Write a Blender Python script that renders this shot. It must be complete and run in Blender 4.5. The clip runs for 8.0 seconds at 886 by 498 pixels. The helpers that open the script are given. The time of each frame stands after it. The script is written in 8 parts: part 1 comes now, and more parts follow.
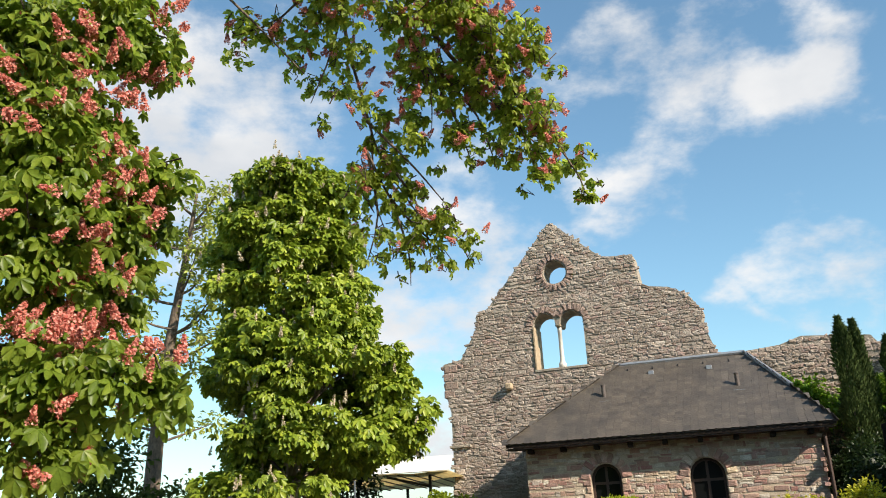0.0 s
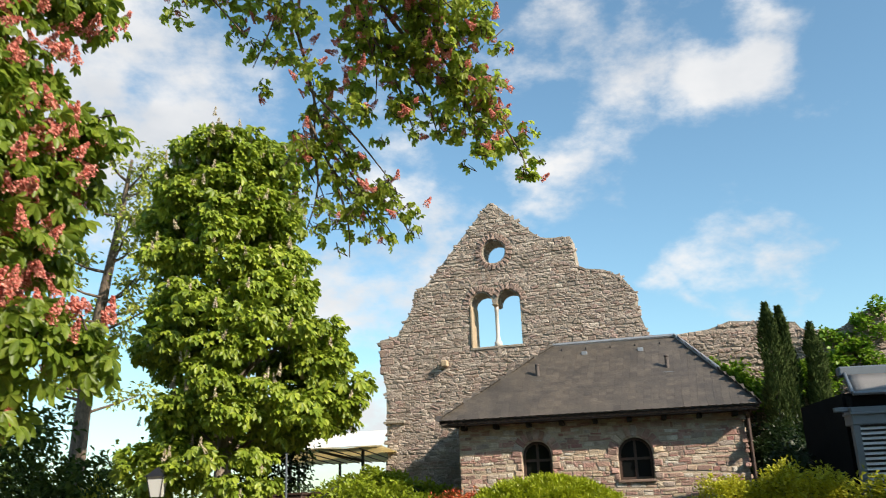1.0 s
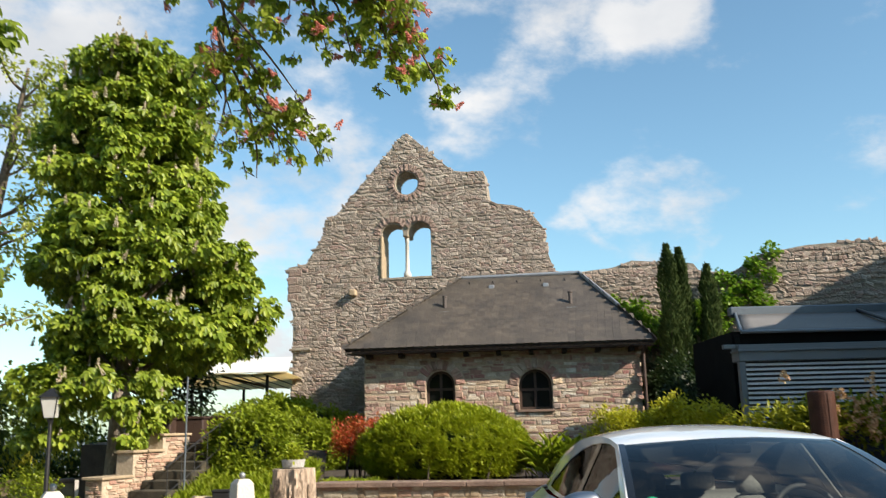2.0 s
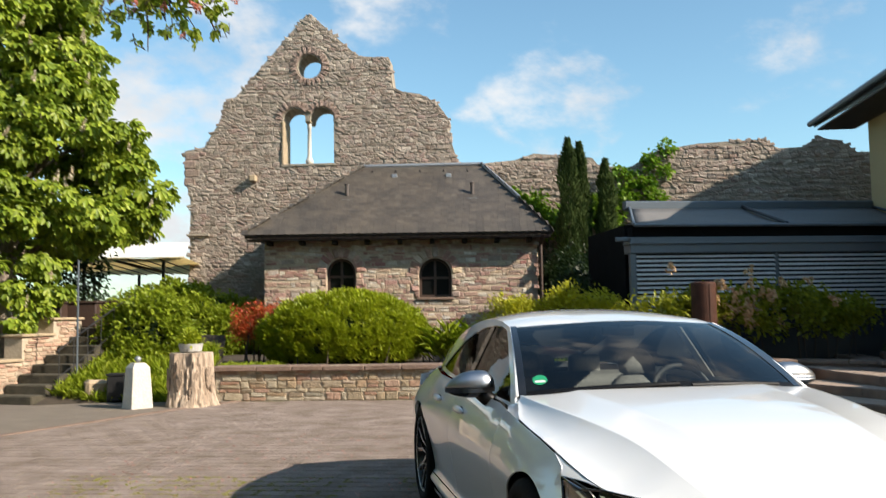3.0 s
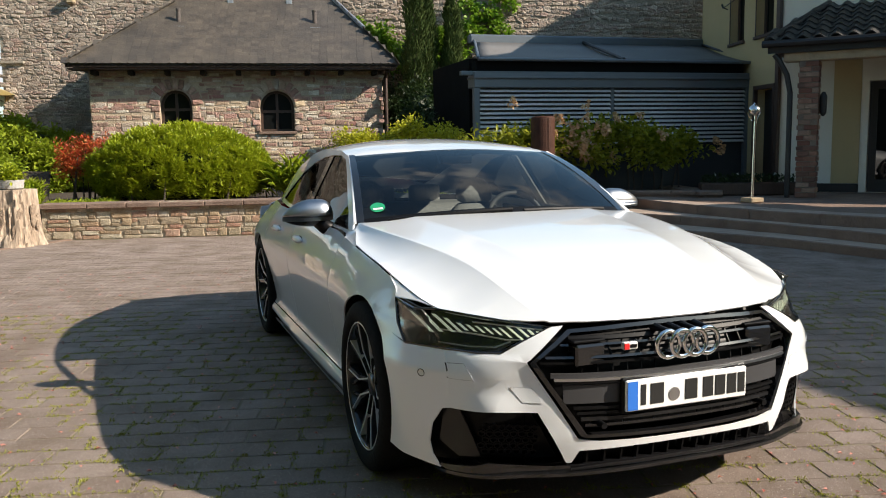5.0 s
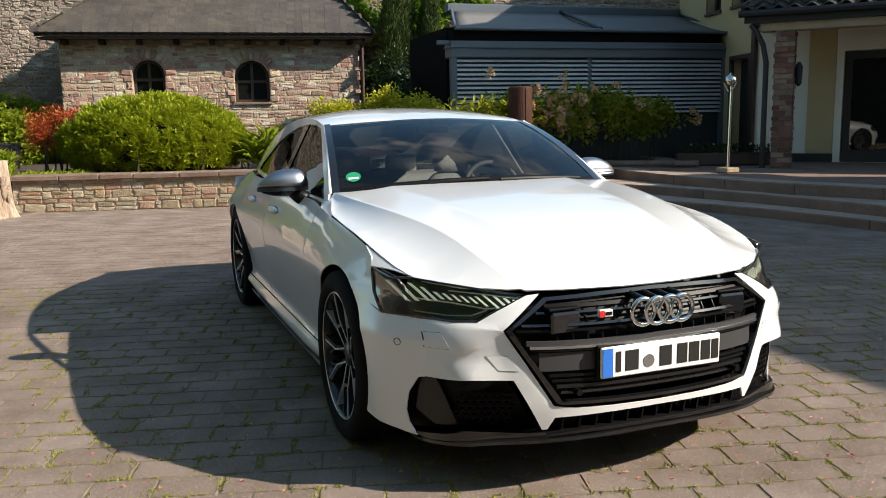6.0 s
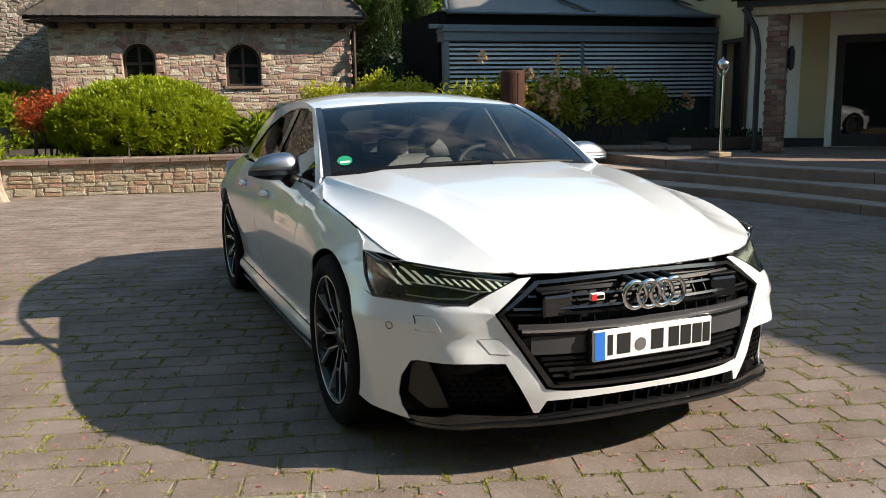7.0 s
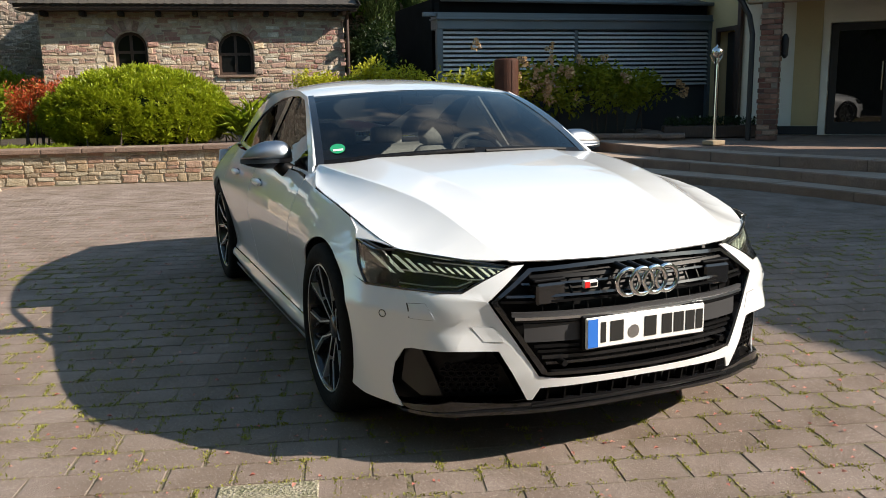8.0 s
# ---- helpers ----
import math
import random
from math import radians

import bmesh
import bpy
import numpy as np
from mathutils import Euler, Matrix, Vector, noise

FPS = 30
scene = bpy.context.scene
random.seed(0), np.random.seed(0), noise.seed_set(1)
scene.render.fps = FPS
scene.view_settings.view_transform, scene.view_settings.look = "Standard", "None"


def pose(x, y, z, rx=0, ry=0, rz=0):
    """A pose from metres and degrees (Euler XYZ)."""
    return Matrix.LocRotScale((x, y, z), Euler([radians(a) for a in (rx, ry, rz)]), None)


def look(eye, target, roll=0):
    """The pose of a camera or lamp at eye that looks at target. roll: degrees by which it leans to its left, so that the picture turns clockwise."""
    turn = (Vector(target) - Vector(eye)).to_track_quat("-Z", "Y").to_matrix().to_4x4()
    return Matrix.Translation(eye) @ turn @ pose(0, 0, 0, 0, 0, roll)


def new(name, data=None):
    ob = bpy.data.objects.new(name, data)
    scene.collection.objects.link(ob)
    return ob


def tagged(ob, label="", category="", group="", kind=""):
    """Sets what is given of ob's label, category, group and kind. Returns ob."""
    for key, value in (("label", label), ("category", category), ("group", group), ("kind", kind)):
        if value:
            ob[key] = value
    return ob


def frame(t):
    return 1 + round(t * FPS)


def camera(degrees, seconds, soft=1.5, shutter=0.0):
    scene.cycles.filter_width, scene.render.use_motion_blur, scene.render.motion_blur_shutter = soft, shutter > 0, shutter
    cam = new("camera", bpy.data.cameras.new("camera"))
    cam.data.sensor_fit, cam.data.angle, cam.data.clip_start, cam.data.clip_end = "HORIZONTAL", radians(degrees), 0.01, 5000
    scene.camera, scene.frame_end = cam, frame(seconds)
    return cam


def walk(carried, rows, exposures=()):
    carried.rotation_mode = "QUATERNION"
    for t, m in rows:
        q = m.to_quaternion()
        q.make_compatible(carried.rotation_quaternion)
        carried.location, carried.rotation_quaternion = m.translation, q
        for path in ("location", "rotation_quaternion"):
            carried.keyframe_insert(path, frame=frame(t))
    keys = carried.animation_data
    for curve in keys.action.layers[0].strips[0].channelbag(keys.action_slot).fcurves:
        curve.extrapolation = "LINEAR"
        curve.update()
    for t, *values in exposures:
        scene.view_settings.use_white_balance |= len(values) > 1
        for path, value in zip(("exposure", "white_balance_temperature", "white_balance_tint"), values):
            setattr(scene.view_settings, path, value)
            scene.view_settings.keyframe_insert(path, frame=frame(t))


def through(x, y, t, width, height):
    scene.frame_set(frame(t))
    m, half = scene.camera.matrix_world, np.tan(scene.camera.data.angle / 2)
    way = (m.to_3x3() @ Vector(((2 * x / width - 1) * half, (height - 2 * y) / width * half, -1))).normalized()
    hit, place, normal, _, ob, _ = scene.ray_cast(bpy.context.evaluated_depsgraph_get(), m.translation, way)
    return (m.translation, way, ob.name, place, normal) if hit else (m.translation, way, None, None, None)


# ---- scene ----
EXPO = ((0.0, 0.85), (8.0, 0.85))
cam = camera(55.12, 8.0, soft=0.9, shutter=0.35)
walk(cam, [
    (0, look((-1.975, -3.542, 1.556), (-2.351, 0.244, 2.790), -3.03)),
    (0.5, look((-1.972, -3.549, 1.550), (-2.231, 0.257, 2.755), -2.81)),
    (1, look((-1.977, -3.499, 1.519), (-2.079, 0.338, 2.644), -2.31)),
    (2.3, look((-1.927, -3.438, 1.444), (-1.500, 0.481, 2.121), -1.18)),
    (2.5, look((-1.925, -3.436, 1.436), (-1.411, 0.488, 2.014), -1.08)),
    (3, look((-1.911, -3.422, 1.423), (-1.166, 0.497, 1.714), -0.91)),
    (3.5, look((-1.895, -3.418, 1.411), (-0.934, 0.464, 1.435), -0.95)),
    (4, look((-1.879, -3.412, 1.395), (-0.714, 0.410, 1.196), -0.90)),
    (4.5, look((-1.866, -3.403, 1.383), (-0.551, 0.357, 1.019), -0.89)),
    (5, look((-1.856, -3.399, 1.374), (-0.444, 0.312, 0.889), -0.95)),
    (6.5, look((-1.841, -3.388, 1.358), (-0.327, 0.255, 0.702), -1.00)),
    (7, look((-1.839, -3.385, 1.355), (-0.313, 0.248, 0.666), -0.99)),
    (7.5, look((-1.838, -3.384, 1.352), (-0.300, 0.239, 0.635), -1.02)),
    (8, look((-1.833, -3.383, 1.349), (-0.287, 0.232, 0.609), -1.06)),
], exposures=EXPO)

# ---- light ----
SUN_AZ, SUN_EL = 126.0, 32.0          # clockwise from +y, and above the horizon
world = bpy.data.worlds.new("sky")
scene.world = world
world.use_nodes = True
wn, wl = world.node_tree.nodes, world.node_tree.links
wn.clear()
w_out = wn.new("ShaderNodeOutputWorld")
w_bg = wn.new("ShaderNodeBackground")
w_sky = wn.new("ShaderNodeTexSky")
w_sky.sky_type, w_sky.sun_disc = "NISHITA", False
w_sky.sun_elevation, w_sky.sun_rotation = radians(SUN_EL), radians(SUN_AZ)
w_sky.air_density, w_sky.dust_density, w_sky.ozone_density = 1.0, 0.8, 1.2
# fair-weather clouds: noise over the direction flattened as a layer
w_co = wn.new("ShaderNodeTexCoord")
w_sep = wn.new("ShaderNodeSeparateXYZ")
wl.new(w_co.outputs["Generated"], w_sep.inputs[0])


def wmath(op, a, b=None, c=None, clamp=False):
    n = wn.new("ShaderNodeMath")
    n.operation, n.use_clamp = op, clamp
    for i, v in enumerate((a, b, c)):
        if v is None:
            continue
        if isinstance(v, (int, float)):
            n.inputs[i].default_value = v
        else:
            wl.new(v, n.inputs[i])
    return n.outputs[0]


# cumulus banks: soft round heaps (direction, radius in degrees), broken up by noise
HEAPS = [
    (-0.463, 0.779, 0.423, 11.0),
    (-0.313, 0.852, 0.420, 9.0),
    (-0.369, 0.788, 0.492, 7.0),
    (-0.257, 0.888, 0.381, 6.0),
    (-0.183, 0.960, 0.210, 8.0),
    (-0.062, 0.943, 0.326, 3.6),
    (-0.032, 0.958, 0.286, 3.0),
    (-0.161, 0.976, 0.145, 6.0),
    (0.122, 0.861, 0.494, 4.2),
    (0.188, 0.863, 0.470, 4.6),
    (0.262, 0.847, 0.462, 4.0),
    (0.311, 0.832, 0.459, 2.6),
    (0.172, 0.898, 0.405, 3.4),
    (0.138, 0.919, 0.369, 3.6),
    (0.113, 0.935, 0.336, 2.6),
    (0.056, 0.949, 0.311, 1.8),
    (0.301, 0.929, 0.215, 3.6),
    (0.344, 0.911, 0.225, 3.2),
    (0.261, 0.945, 0.199, 2.6),
    (0.363, 0.913, 0.184, 2.0),
    (0.347, 0.802, 0.486, 3.0),
    (0.36, 0.51, 0.78, 6.0),
    (0.55, 0.40, 0.73, 6.0),
    (0.24, 0.60, 0.76, 4.0),
]
w_n = wn.new("ShaderNodeTexNoise")
w_n.inputs["Scale"].default_value, w_n.inputs["Detail"].default_value = 6.5, 10.0
w_n.inputs["Roughness"].default_value = 0.6
w_flat = wn.new("ShaderNodeMapping")
w_flat.inputs["Scale"].default_value = (1.0, 1.0, 1.7)
wl.new(w_co.outputs["Generated"], w_flat.inputs[0])
wl.new(w_flat.outputs[0], w_n.inputs["Vector"])
w_big = wn.new("ShaderNodeTexNoise")
w_big.inputs["Scale"].default_value, w_big.inputs["Detail"].default_value = 2.2, 3.0
wl.new(w_flat.outputs[0], w_big.inputs["Vector"])
heap = wmath("MULTIPLY", wmath("SUBTRACT", w_big.outputs["Fac"], 0.53), 1.6)
# the heaps' outlines are torn by a coarse and a fine warp
w_warp = wn.new("ShaderNodeTexNoise")
w_warp.inputs["Scale"].default_value, w_warp.inputs["Detail"].default_value = 5.0, 5.0
wl.new(w_flat.outputs[0], w_warp.inputs["Vector"])
w_off = wn.new("ShaderNodeVectorMath")
w_off.operation = "MULTIPLY_ADD"
w_off.inputs[1].default_value = (0.26, 0.26, 0.17)
wl.new(w_warp.outputs["Color"], w_off.inputs[0])
wl.new(w_co.outputs["Generated"], w_off.inputs[2])
w_torn = wn.new("ShaderNodeVectorMath")
w_torn.operation = "SUBTRACT"
w_torn.inputs[1].default_value = (0.13, 0.13, 0.085)
wl.new(w_off.outputs[0], w_torn.inputs[0])
for hx, hy, hz, rad in HEAPS:
    dist = wn.new("ShaderNodeVectorMath")
    dist.operation = "DISTANCE"
    wl.new(w_torn.outputs[0], dist.inputs[0])
    dist.inputs[1].default_value = (hx, hy, hz)
    one = wmath("MULTIPLY", wmath("SUBTRACT", 1.0, wmath("DIVIDE", dist.outputs["Value"], radians(rad) * 1.35), clamp=True), 0.85)
    heap = wmath("MAXIMUM", heap, one)
dens = wmath("ADD", heap, wmath("MULTIPLY", wmath("SUBTRACT", w_n.outputs["Fac"], 0.5), 2.6))
w_ramp = wn.new("ShaderNodeMapRange")
w_ramp.interpolation_type = "SMOOTHSTEP"
w_ramp.inputs["From Min"].default_value, w_ramp.inputs["From Max"].default_value = 0.12, 0.85
wl.new(dens, w_ramp.inputs["Value"])
w_mix = wn.new("ShaderNodeMix")
w_mix.data_type = "RGBA"
wl.new(w_ramp.outputs[0], w_mix.inputs["Factor"])
w_gain = wn.new("ShaderNodeMix")
w_gain.data_type, w_gain.blend_type = "RGBA", "MULTIPLY"
w_gain.inputs["Factor"].default_value = 1.0
w_gain.inputs[7].default_value = (1.33, 1.65, 1.60, 1.0)
wl.new(w_sky.outputs[0], w_gain.inputs[6])
wl.new(w_gain.outputs[2], w_mix.inputs[6])
w_shade = wn.new("ShaderNodeMapRange")
w_shade.inputs["From Min"].default_value, w_shade.inputs["From Max"].default_value = 0.38, 0.62
wl.new(w_warp.outputs["Fac"], w_shade.inputs["Value"])
w_cloud = wn.new("ShaderNodeMix")
w_cloud.data_type = "RGBA"
w_cloud.inputs[6].default_value, w_cloud.inputs[7].default_value = (5.7, 5.95, 6.3, 1.0), (7.5, 7.5, 7.5, 1.0)
wl.new(w_shade.outputs[0], w_cloud.inputs["Factor"])
wl.new(w_cloud.outputs[2], w_mix.inputs[7])
wl.new(w_mix.outputs[2], w_bg.inputs[0])
w_bg.inputs[1].default_value = 0.07
wl.new(w_bg.outputs[0], w_out.inputs[0])

sun_data = bpy.data.lights.new("sun", "SUN")
sun_data.energy, sun_data.angle, sun_data.color = 5.0, radians(0.53), (1.0, 0.875, 0.735)
sun = new("sun", sun_data)
sa, se = radians(SUN_AZ), radians(SUN_EL)
sun.matrix_world = look((40 * math.sin(sa) * math.cos(se), 40 * math.cos(sa) * math.cos(se), 40 * math.sin(se)), (0, 0, 0))

# ---- materials ----


def ramp_of(n, stops):
    r = n.new("ShaderNodeValToRGB")
    e = r.color_ramp.elements
    while len(e) < len(stops):
        e.new(0.5)
    for i, (at, c) in enumerate(stops):
        e[i].position, e[i].color = at, (*c, 1)
    return r


def mat(name, base, dark=None, rough=0.7, metal=0.0, scale=6.0, amount=0.5, bump=0.2, fine=60.0, pick="", picks=(), coat=0.0,
        trans=0.0, spec=0.5, stretch=(1, 1, 1), back=0.0, space="Object", grime=0.0, chips=0.0):
    """A surface with a broad and a fine variation; pick: 'object' or 'island' varies colour between pieces over picks."""
    m = bpy.data.materials.new(name)
    m.use_nodes = True
    n, l = m.node_tree.nodes, m.node_tree.links
    b = n["Principled BSDF"]
    b.inputs["Metallic"].default_value = metal
    b.inputs["Coat Weight"].default_value = coat
    b.inputs["Coat Roughness"].default_value = 0.03
    b.inputs["Specular IOR Level"].default_value = spec
    co = n.new("ShaderNodeTexCoord")
    if space == "World":
        geo = n.new("ShaderNodeNewGeometry")
        src = geo.outputs["Position"]
    else:
        src = co.outputs[space]
    mp = n.new("ShaderNodeMapping")
    mp.inputs["Scale"].default_value = stretch
    l.new(src, mp.inputs[0])
    big, small = n.new("ShaderNodeTexNoise"), n.new("ShaderNodeTexNoise")
    for t, s, d in ((big, scale, 4), (small, fine, 3)):
        t.inputs["Scale"].default_value, t.inputs["Detail"].default_value = s, d
        l.new(mp.outputs[0], t.inputs["Vector"])
    dark = dark or tuple(c * 0.6 for c in base)
    if picks:
        if pick == "object":
            rnd = n.new("ShaderNodeObjectInfo").outputs["Random"]
        else:
            rnd = n.new("ShaderNodeNewGeometry").outputs["Random Per Island"]
        rp = ramp_of(n, [(i / max(1, len(picks) - 1), c) for i, c in enumerate(picks)])
        l.new(rnd, rp.inputs[0])
        top = rp.outputs[0]
    else:
        rgb = n.new("ShaderNodeRGB")
        rgb.outputs[0].default_value = (*base, 1)
        top = rgb.outputs[0]
    var = n.new("ShaderNodeMapRange")
    var.inputs["From Min"].default_value, var.inputs["From Max"].default_value = 0.35, 0.68
    l.new(big.outputs["Fac"], var.inputs["Value"])
    am = n.new("ShaderNodeMath")
    am.operation = "MULTIPLY"
    am.inputs[1].default_value = amount
    l.new(var.outputs[0], am.inputs[0])
    mix = n.new("ShaderNodeMix")
    mix.data_type = "RGBA"
    l.new(am.outputs[0], mix.inputs["Factor"])
    l.new(top, mix.inputs[6])
    mix.inputs[7].default_value = (*dark, 1)
    fv = n.new("ShaderNodeMapRange")
    fv.inputs["From Min"].default_value, fv.inputs["From Max"].default_value = 0.3, 0.7
    fv.inputs["To Min"].default_value, fv.inputs["To Max"].default_value = 1.0 - 0.5 * amount, 1.0 + 0.35 * amount
    l.new(small.outputs["Fac"], fv.inputs["Value"])
    mul = n.new("ShaderNodeVectorMath")
    mul.operation = "SCALE"
    l.new(mix.outputs[2], mul.inputs[0])
    l.new(fv.outputs[0], mul.inputs["Scale"])
    l.new(mul.outputs[0], b.inputs["Base Color"])
    if chips:
        vo = n.new("ShaderNodeTexVoronoi")
        vo.inputs["Scale"].default_value = chips
        l.new(mp.outputs[0], vo.inputs["Vector"])
        pick_some = n.new("ShaderNodeSeparateColor")
        l.new(vo.outputs["Color"], pick_some.inputs[0])
        near, some, both = (n.new("ShaderNodeMath") for _ in range(3))
        near.operation, some.operation, both.operation = "LESS_THAN", "GREATER_THAN", "MULTIPLY"
        near.inputs[1].default_value, some.inputs[1].default_value = 0.34, 0.80
        l.new(vo.outputs["Distance"], near.inputs[0])
        l.new(pick_some.outputs[0], some.inputs[0])
        l.new(near.outputs[0], both.inputs[0])
        l.new(some.outputs[0], both.inputs[1])
        grit = n.new("ShaderNodeMix")
        grit.data_type = "RGBA"
        l.new(both.outputs[0], grit.inputs["Factor"])
        l.new(mul.outputs[0], grit.inputs[6])
        grit.inputs[7].default_value = (0.47, 0.42, 0.37, 1)
        l.new(grit.outputs[2], b.inputs["Base Color"])
    rv = n.new("ShaderNodeMapRange")
    rv.inputs["To Min"].default_value, rv.inputs["To Max"].default_value = max(0.02, rough - 0.12 * amount), min(1.0, rough + 0.12 * amount)
    l.new(big.outputs["Fac"], rv.inputs["Value"])
    l.new(rv.outputs[0], b.inputs["Roughness"])
    if bump:
        bp = n.new("ShaderNodeBump")
        bp.inputs["Strength"].default_value, bp.inputs["Distance"].default_value = min(1.0, bump), 0.02
        l.new(small.outputs["Fac"], bp.inputs["Height"])
        l.new(bp.outputs[0], b.inputs["Normal"])
    if back:
        tr = n.new("ShaderNodeBsdfTranslucent")
        l.new(mul.outputs[0], tr.inputs[0])
        ms = n.new("ShaderNodeMixShader")
        ms.inputs[0].default_value = back
        l.new(b.outputs[0], ms.inputs[1])
        l.new(tr.outputs[0], ms.inputs[2])
        l.new(ms.outputs[0], n["Material Output"].inputs[0])
    return m


def plain(name, base, rough=0.5, metal=0.0, coat=0.0, spec=0.5, glow=0.0):
    m = bpy.data.materials.new(name)
    m.use_nodes = True
    b = m.node_tree.nodes["Principled BSDF"]
    b.inputs["Base Color"].default_value = (*base, 1)
    b.inputs["Roughness"].default_value, b.inputs["Metallic"].default_value = rough, metal
    b.inputs["Coat Weight"].default_value, b.inputs["Specular IOR Level"].default_value = coat, spec
    b.inputs["Coat Roughness"].default_value = 0.02
    if glow:
        b.inputs["Emission Color"].default_value = (*base, 1)
        b.inputs["Emission Strength"].default_value = glow
    return m


def glass(name, tint=(0.75, 0.8, 0.8), through=0.6, rough=0.0, gloss=1.5):
    """Thin pane: sharp mirror by Fresnel over a tinted see-through."""
    m = bpy.data.materials.new(name)
    m.use_nodes = True
    n, l = m.node_tree.nodes, m.node_tree.links
    n.remove(n["Principled BSDF"])
    t, g, mx, fr = (n.new(k) for k in ("ShaderNodeBsdfTransparent", "ShaderNodeBsdfGlossy", "ShaderNodeMixShader", "ShaderNodeFresnel"))
    t.inputs[0].default_value = (*[c * through for c in tint], 1)
    g.inputs["Roughness"].default_value = rough
    fr.inputs[0].default_value = 1.52
    dbl = n.new("ShaderNodeMath")
    dbl.operation, dbl.use_clamp = "MULTIPLY", True
    dbl.inputs[1].default_value = gloss
    l.new(fr.outputs[0], dbl.inputs[0])
    l.new(dbl.outputs[0], mx.inputs[0])
    l.new(t.outputs[0], mx.inputs[1])
    l.new(g.outputs[0], mx.inputs[2])
    l.new(mx.outputs[0], n["Material Output"].inputs[0])
    return m


RUIN = ((0.151, 0.113, 0.089), (0.389, 0.313, 0.252), (0.283, 0.232, 0.195), (0.495, 0.407, 0.334), (0.270, 0.188, 0.145), (0.350, 0.244, 0.209), (0.574, 0.482, 0.396), (0.363, 0.294, 0.240), (0.230, 0.182, 0.152))
REDS = ((0.436, 0.333, 0.242), (0.379, 0.209, 0.171), (0.607, 0.535, 0.413), (0.317, 0.141, 0.123), (0.521, 0.433, 0.311), (0.677, 0.634, 0.543), (0.258, 0.170, 0.137), (0.459, 0.282, 0.235), (0.573, 0.457, 0.306), (0.389, 0.329, 0.282))
M_RUIN = mat("ruin_stone", (0.3, 0.26, 0.2), (0.24, 0.205, 0.16), 0.9, pick="island", picks=RUIN, scale=2.2, amount=0.6, bump=1.0, fine=28)
M_RUIN_MORTAR = mat("ruin_mortar", (0.33, 0.285, 0.225), (0.19, 0.162, 0.125), 0.95, scale=3, amount=0.6, bump=0.9, fine=30)
M_RED_OBJ = mat("sandstone_piece", (0.36, 0.25, 0.17), (0.17, 0.12, 0.09), 0.9, pick="object", picks=REDS, scale=7, amount=0.45, bump=0.8, fine=40, space="World")
M_RED_ISL = mat("sandstone_small", (0.36, 0.25, 0.17), (0.17, 0.12, 0.09), 0.9, pick="island", picks=REDS, scale=7, amount=0.45, bump=0.8, fine=40)
M_MORTAR = mat("lime_mortar", (0.46, 0.38, 0.28), (0.3, 0.24, 0.17), 0.95, scale=5, amount=0.5, bump=0.7, fine=50)
WALLC = ((0.386, 0.305, 0.207), (0.489, 0.423, 0.310), (0.301, 0.229, 0.154), (0.558, 0.507, 0.395), (0.379, 0.206, 0.147), (0.434, 0.322, 0.202), (0.272, 0.260, 0.209))
M_WALL_OBJ = mat("garden_wall_stone", (0.36, 0.25, 0.17), (0.17, 0.14, 0.09), 0.9, pick="object", picks=WALLC, scale=8, amount=0.45, bump=0.8, fine=45, space="World")
M_SLATE = mat("roof_slate", (0.062, 0.058, 0.055), (0.035, 0.033, 0.031), 0.5, pick="island", picks=((0.066, 0.055, 0.045), (0.096, 0.080, 0.063), (0.074, 0.062, 0.050), (0.112, 0.094, 0.074), (0.08, 0.067, 0.053)), scale=1.6, amount=0.55, bump=0.4, fine=30)
M_SLATE_OBJ = mat("roof_slate_piece", (0.062, 0.058, 0.055), (0.035, 0.033, 0.031), 0.5, pick="object", picks=((0.066, 0.055, 0.045), (0.096, 0.080, 0.063), (0.074, 0.062, 0.050), (0.112, 0.094, 0.074), (0.08, 0.067, 0.053)), scale=1.6, amount=0.55, bump=0.4, fine=30, space="World")
M_PAVER = mat("paver", (0.15, 0.125, 0.105), (0.165, 0.125, 0.098), 0.92, pick="island", picks=((0.255, 0.205, 0.176), (0.292, 0.238, 0.208), (0.268, 0.215, 0.187), (0.308, 0.252, 0.222)), scale=2.5, amount=0.85, bump=0.45, fine=260, spec=0.15, chips=150)
M_PAVER_OBJ = mat("paver_piece", (0.15, 0.125, 0.105), (0.165, 0.125, 0.098), 0.92, pick="object", picks=((0.255, 0.205, 0.176), (0.292, 0.238, 0.208), (0.268, 0.215, 0.187), (0.308, 0.252, 0.222)), scale=2.5, amount=0.85, bump=0.45, fine=260, space="World", spec=0.15, chips=150)
M_JOINT = mat("sandy_joint", (0.21, 0.168, 0.128), (0.15, 0.14, 0.075), 0.95, scale=1.5, amount=0.8, bump=0.6, fine=120)
M_SOIL = mat("soil", (0.06, 0.045, 0.03), (0.03, 0.022, 0.015), 0.95, scale=4, amount=0.6, bump=0.9, fine=40)
M_SANDSTONE = mat("dressed_sandstone", (0.40, 0.31, 0.2), (0.24, 0.18, 0.12), 0.85, scale=5, amount=0.5, bump=0.5, fine=60)
M_INSET = mat("weathered_inset_stone", (0.36, 0.33, 0.25), (0.20, 0.20, 0.12), 0.9, scale=14, amount=0.9, bump=0.9, fine=90, spec=0.2, chips=70)
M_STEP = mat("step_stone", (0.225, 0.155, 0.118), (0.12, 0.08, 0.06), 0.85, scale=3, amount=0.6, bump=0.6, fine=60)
# very dark brown stone for the outdoor stairs
M_OLDSTEP = mat("mossy_old_step", (0.074, 0.063, 0.041), (0.033, 0.030, 0.019), 0.95, scale=5, amount=0.7, bump=0.8, fine=50)
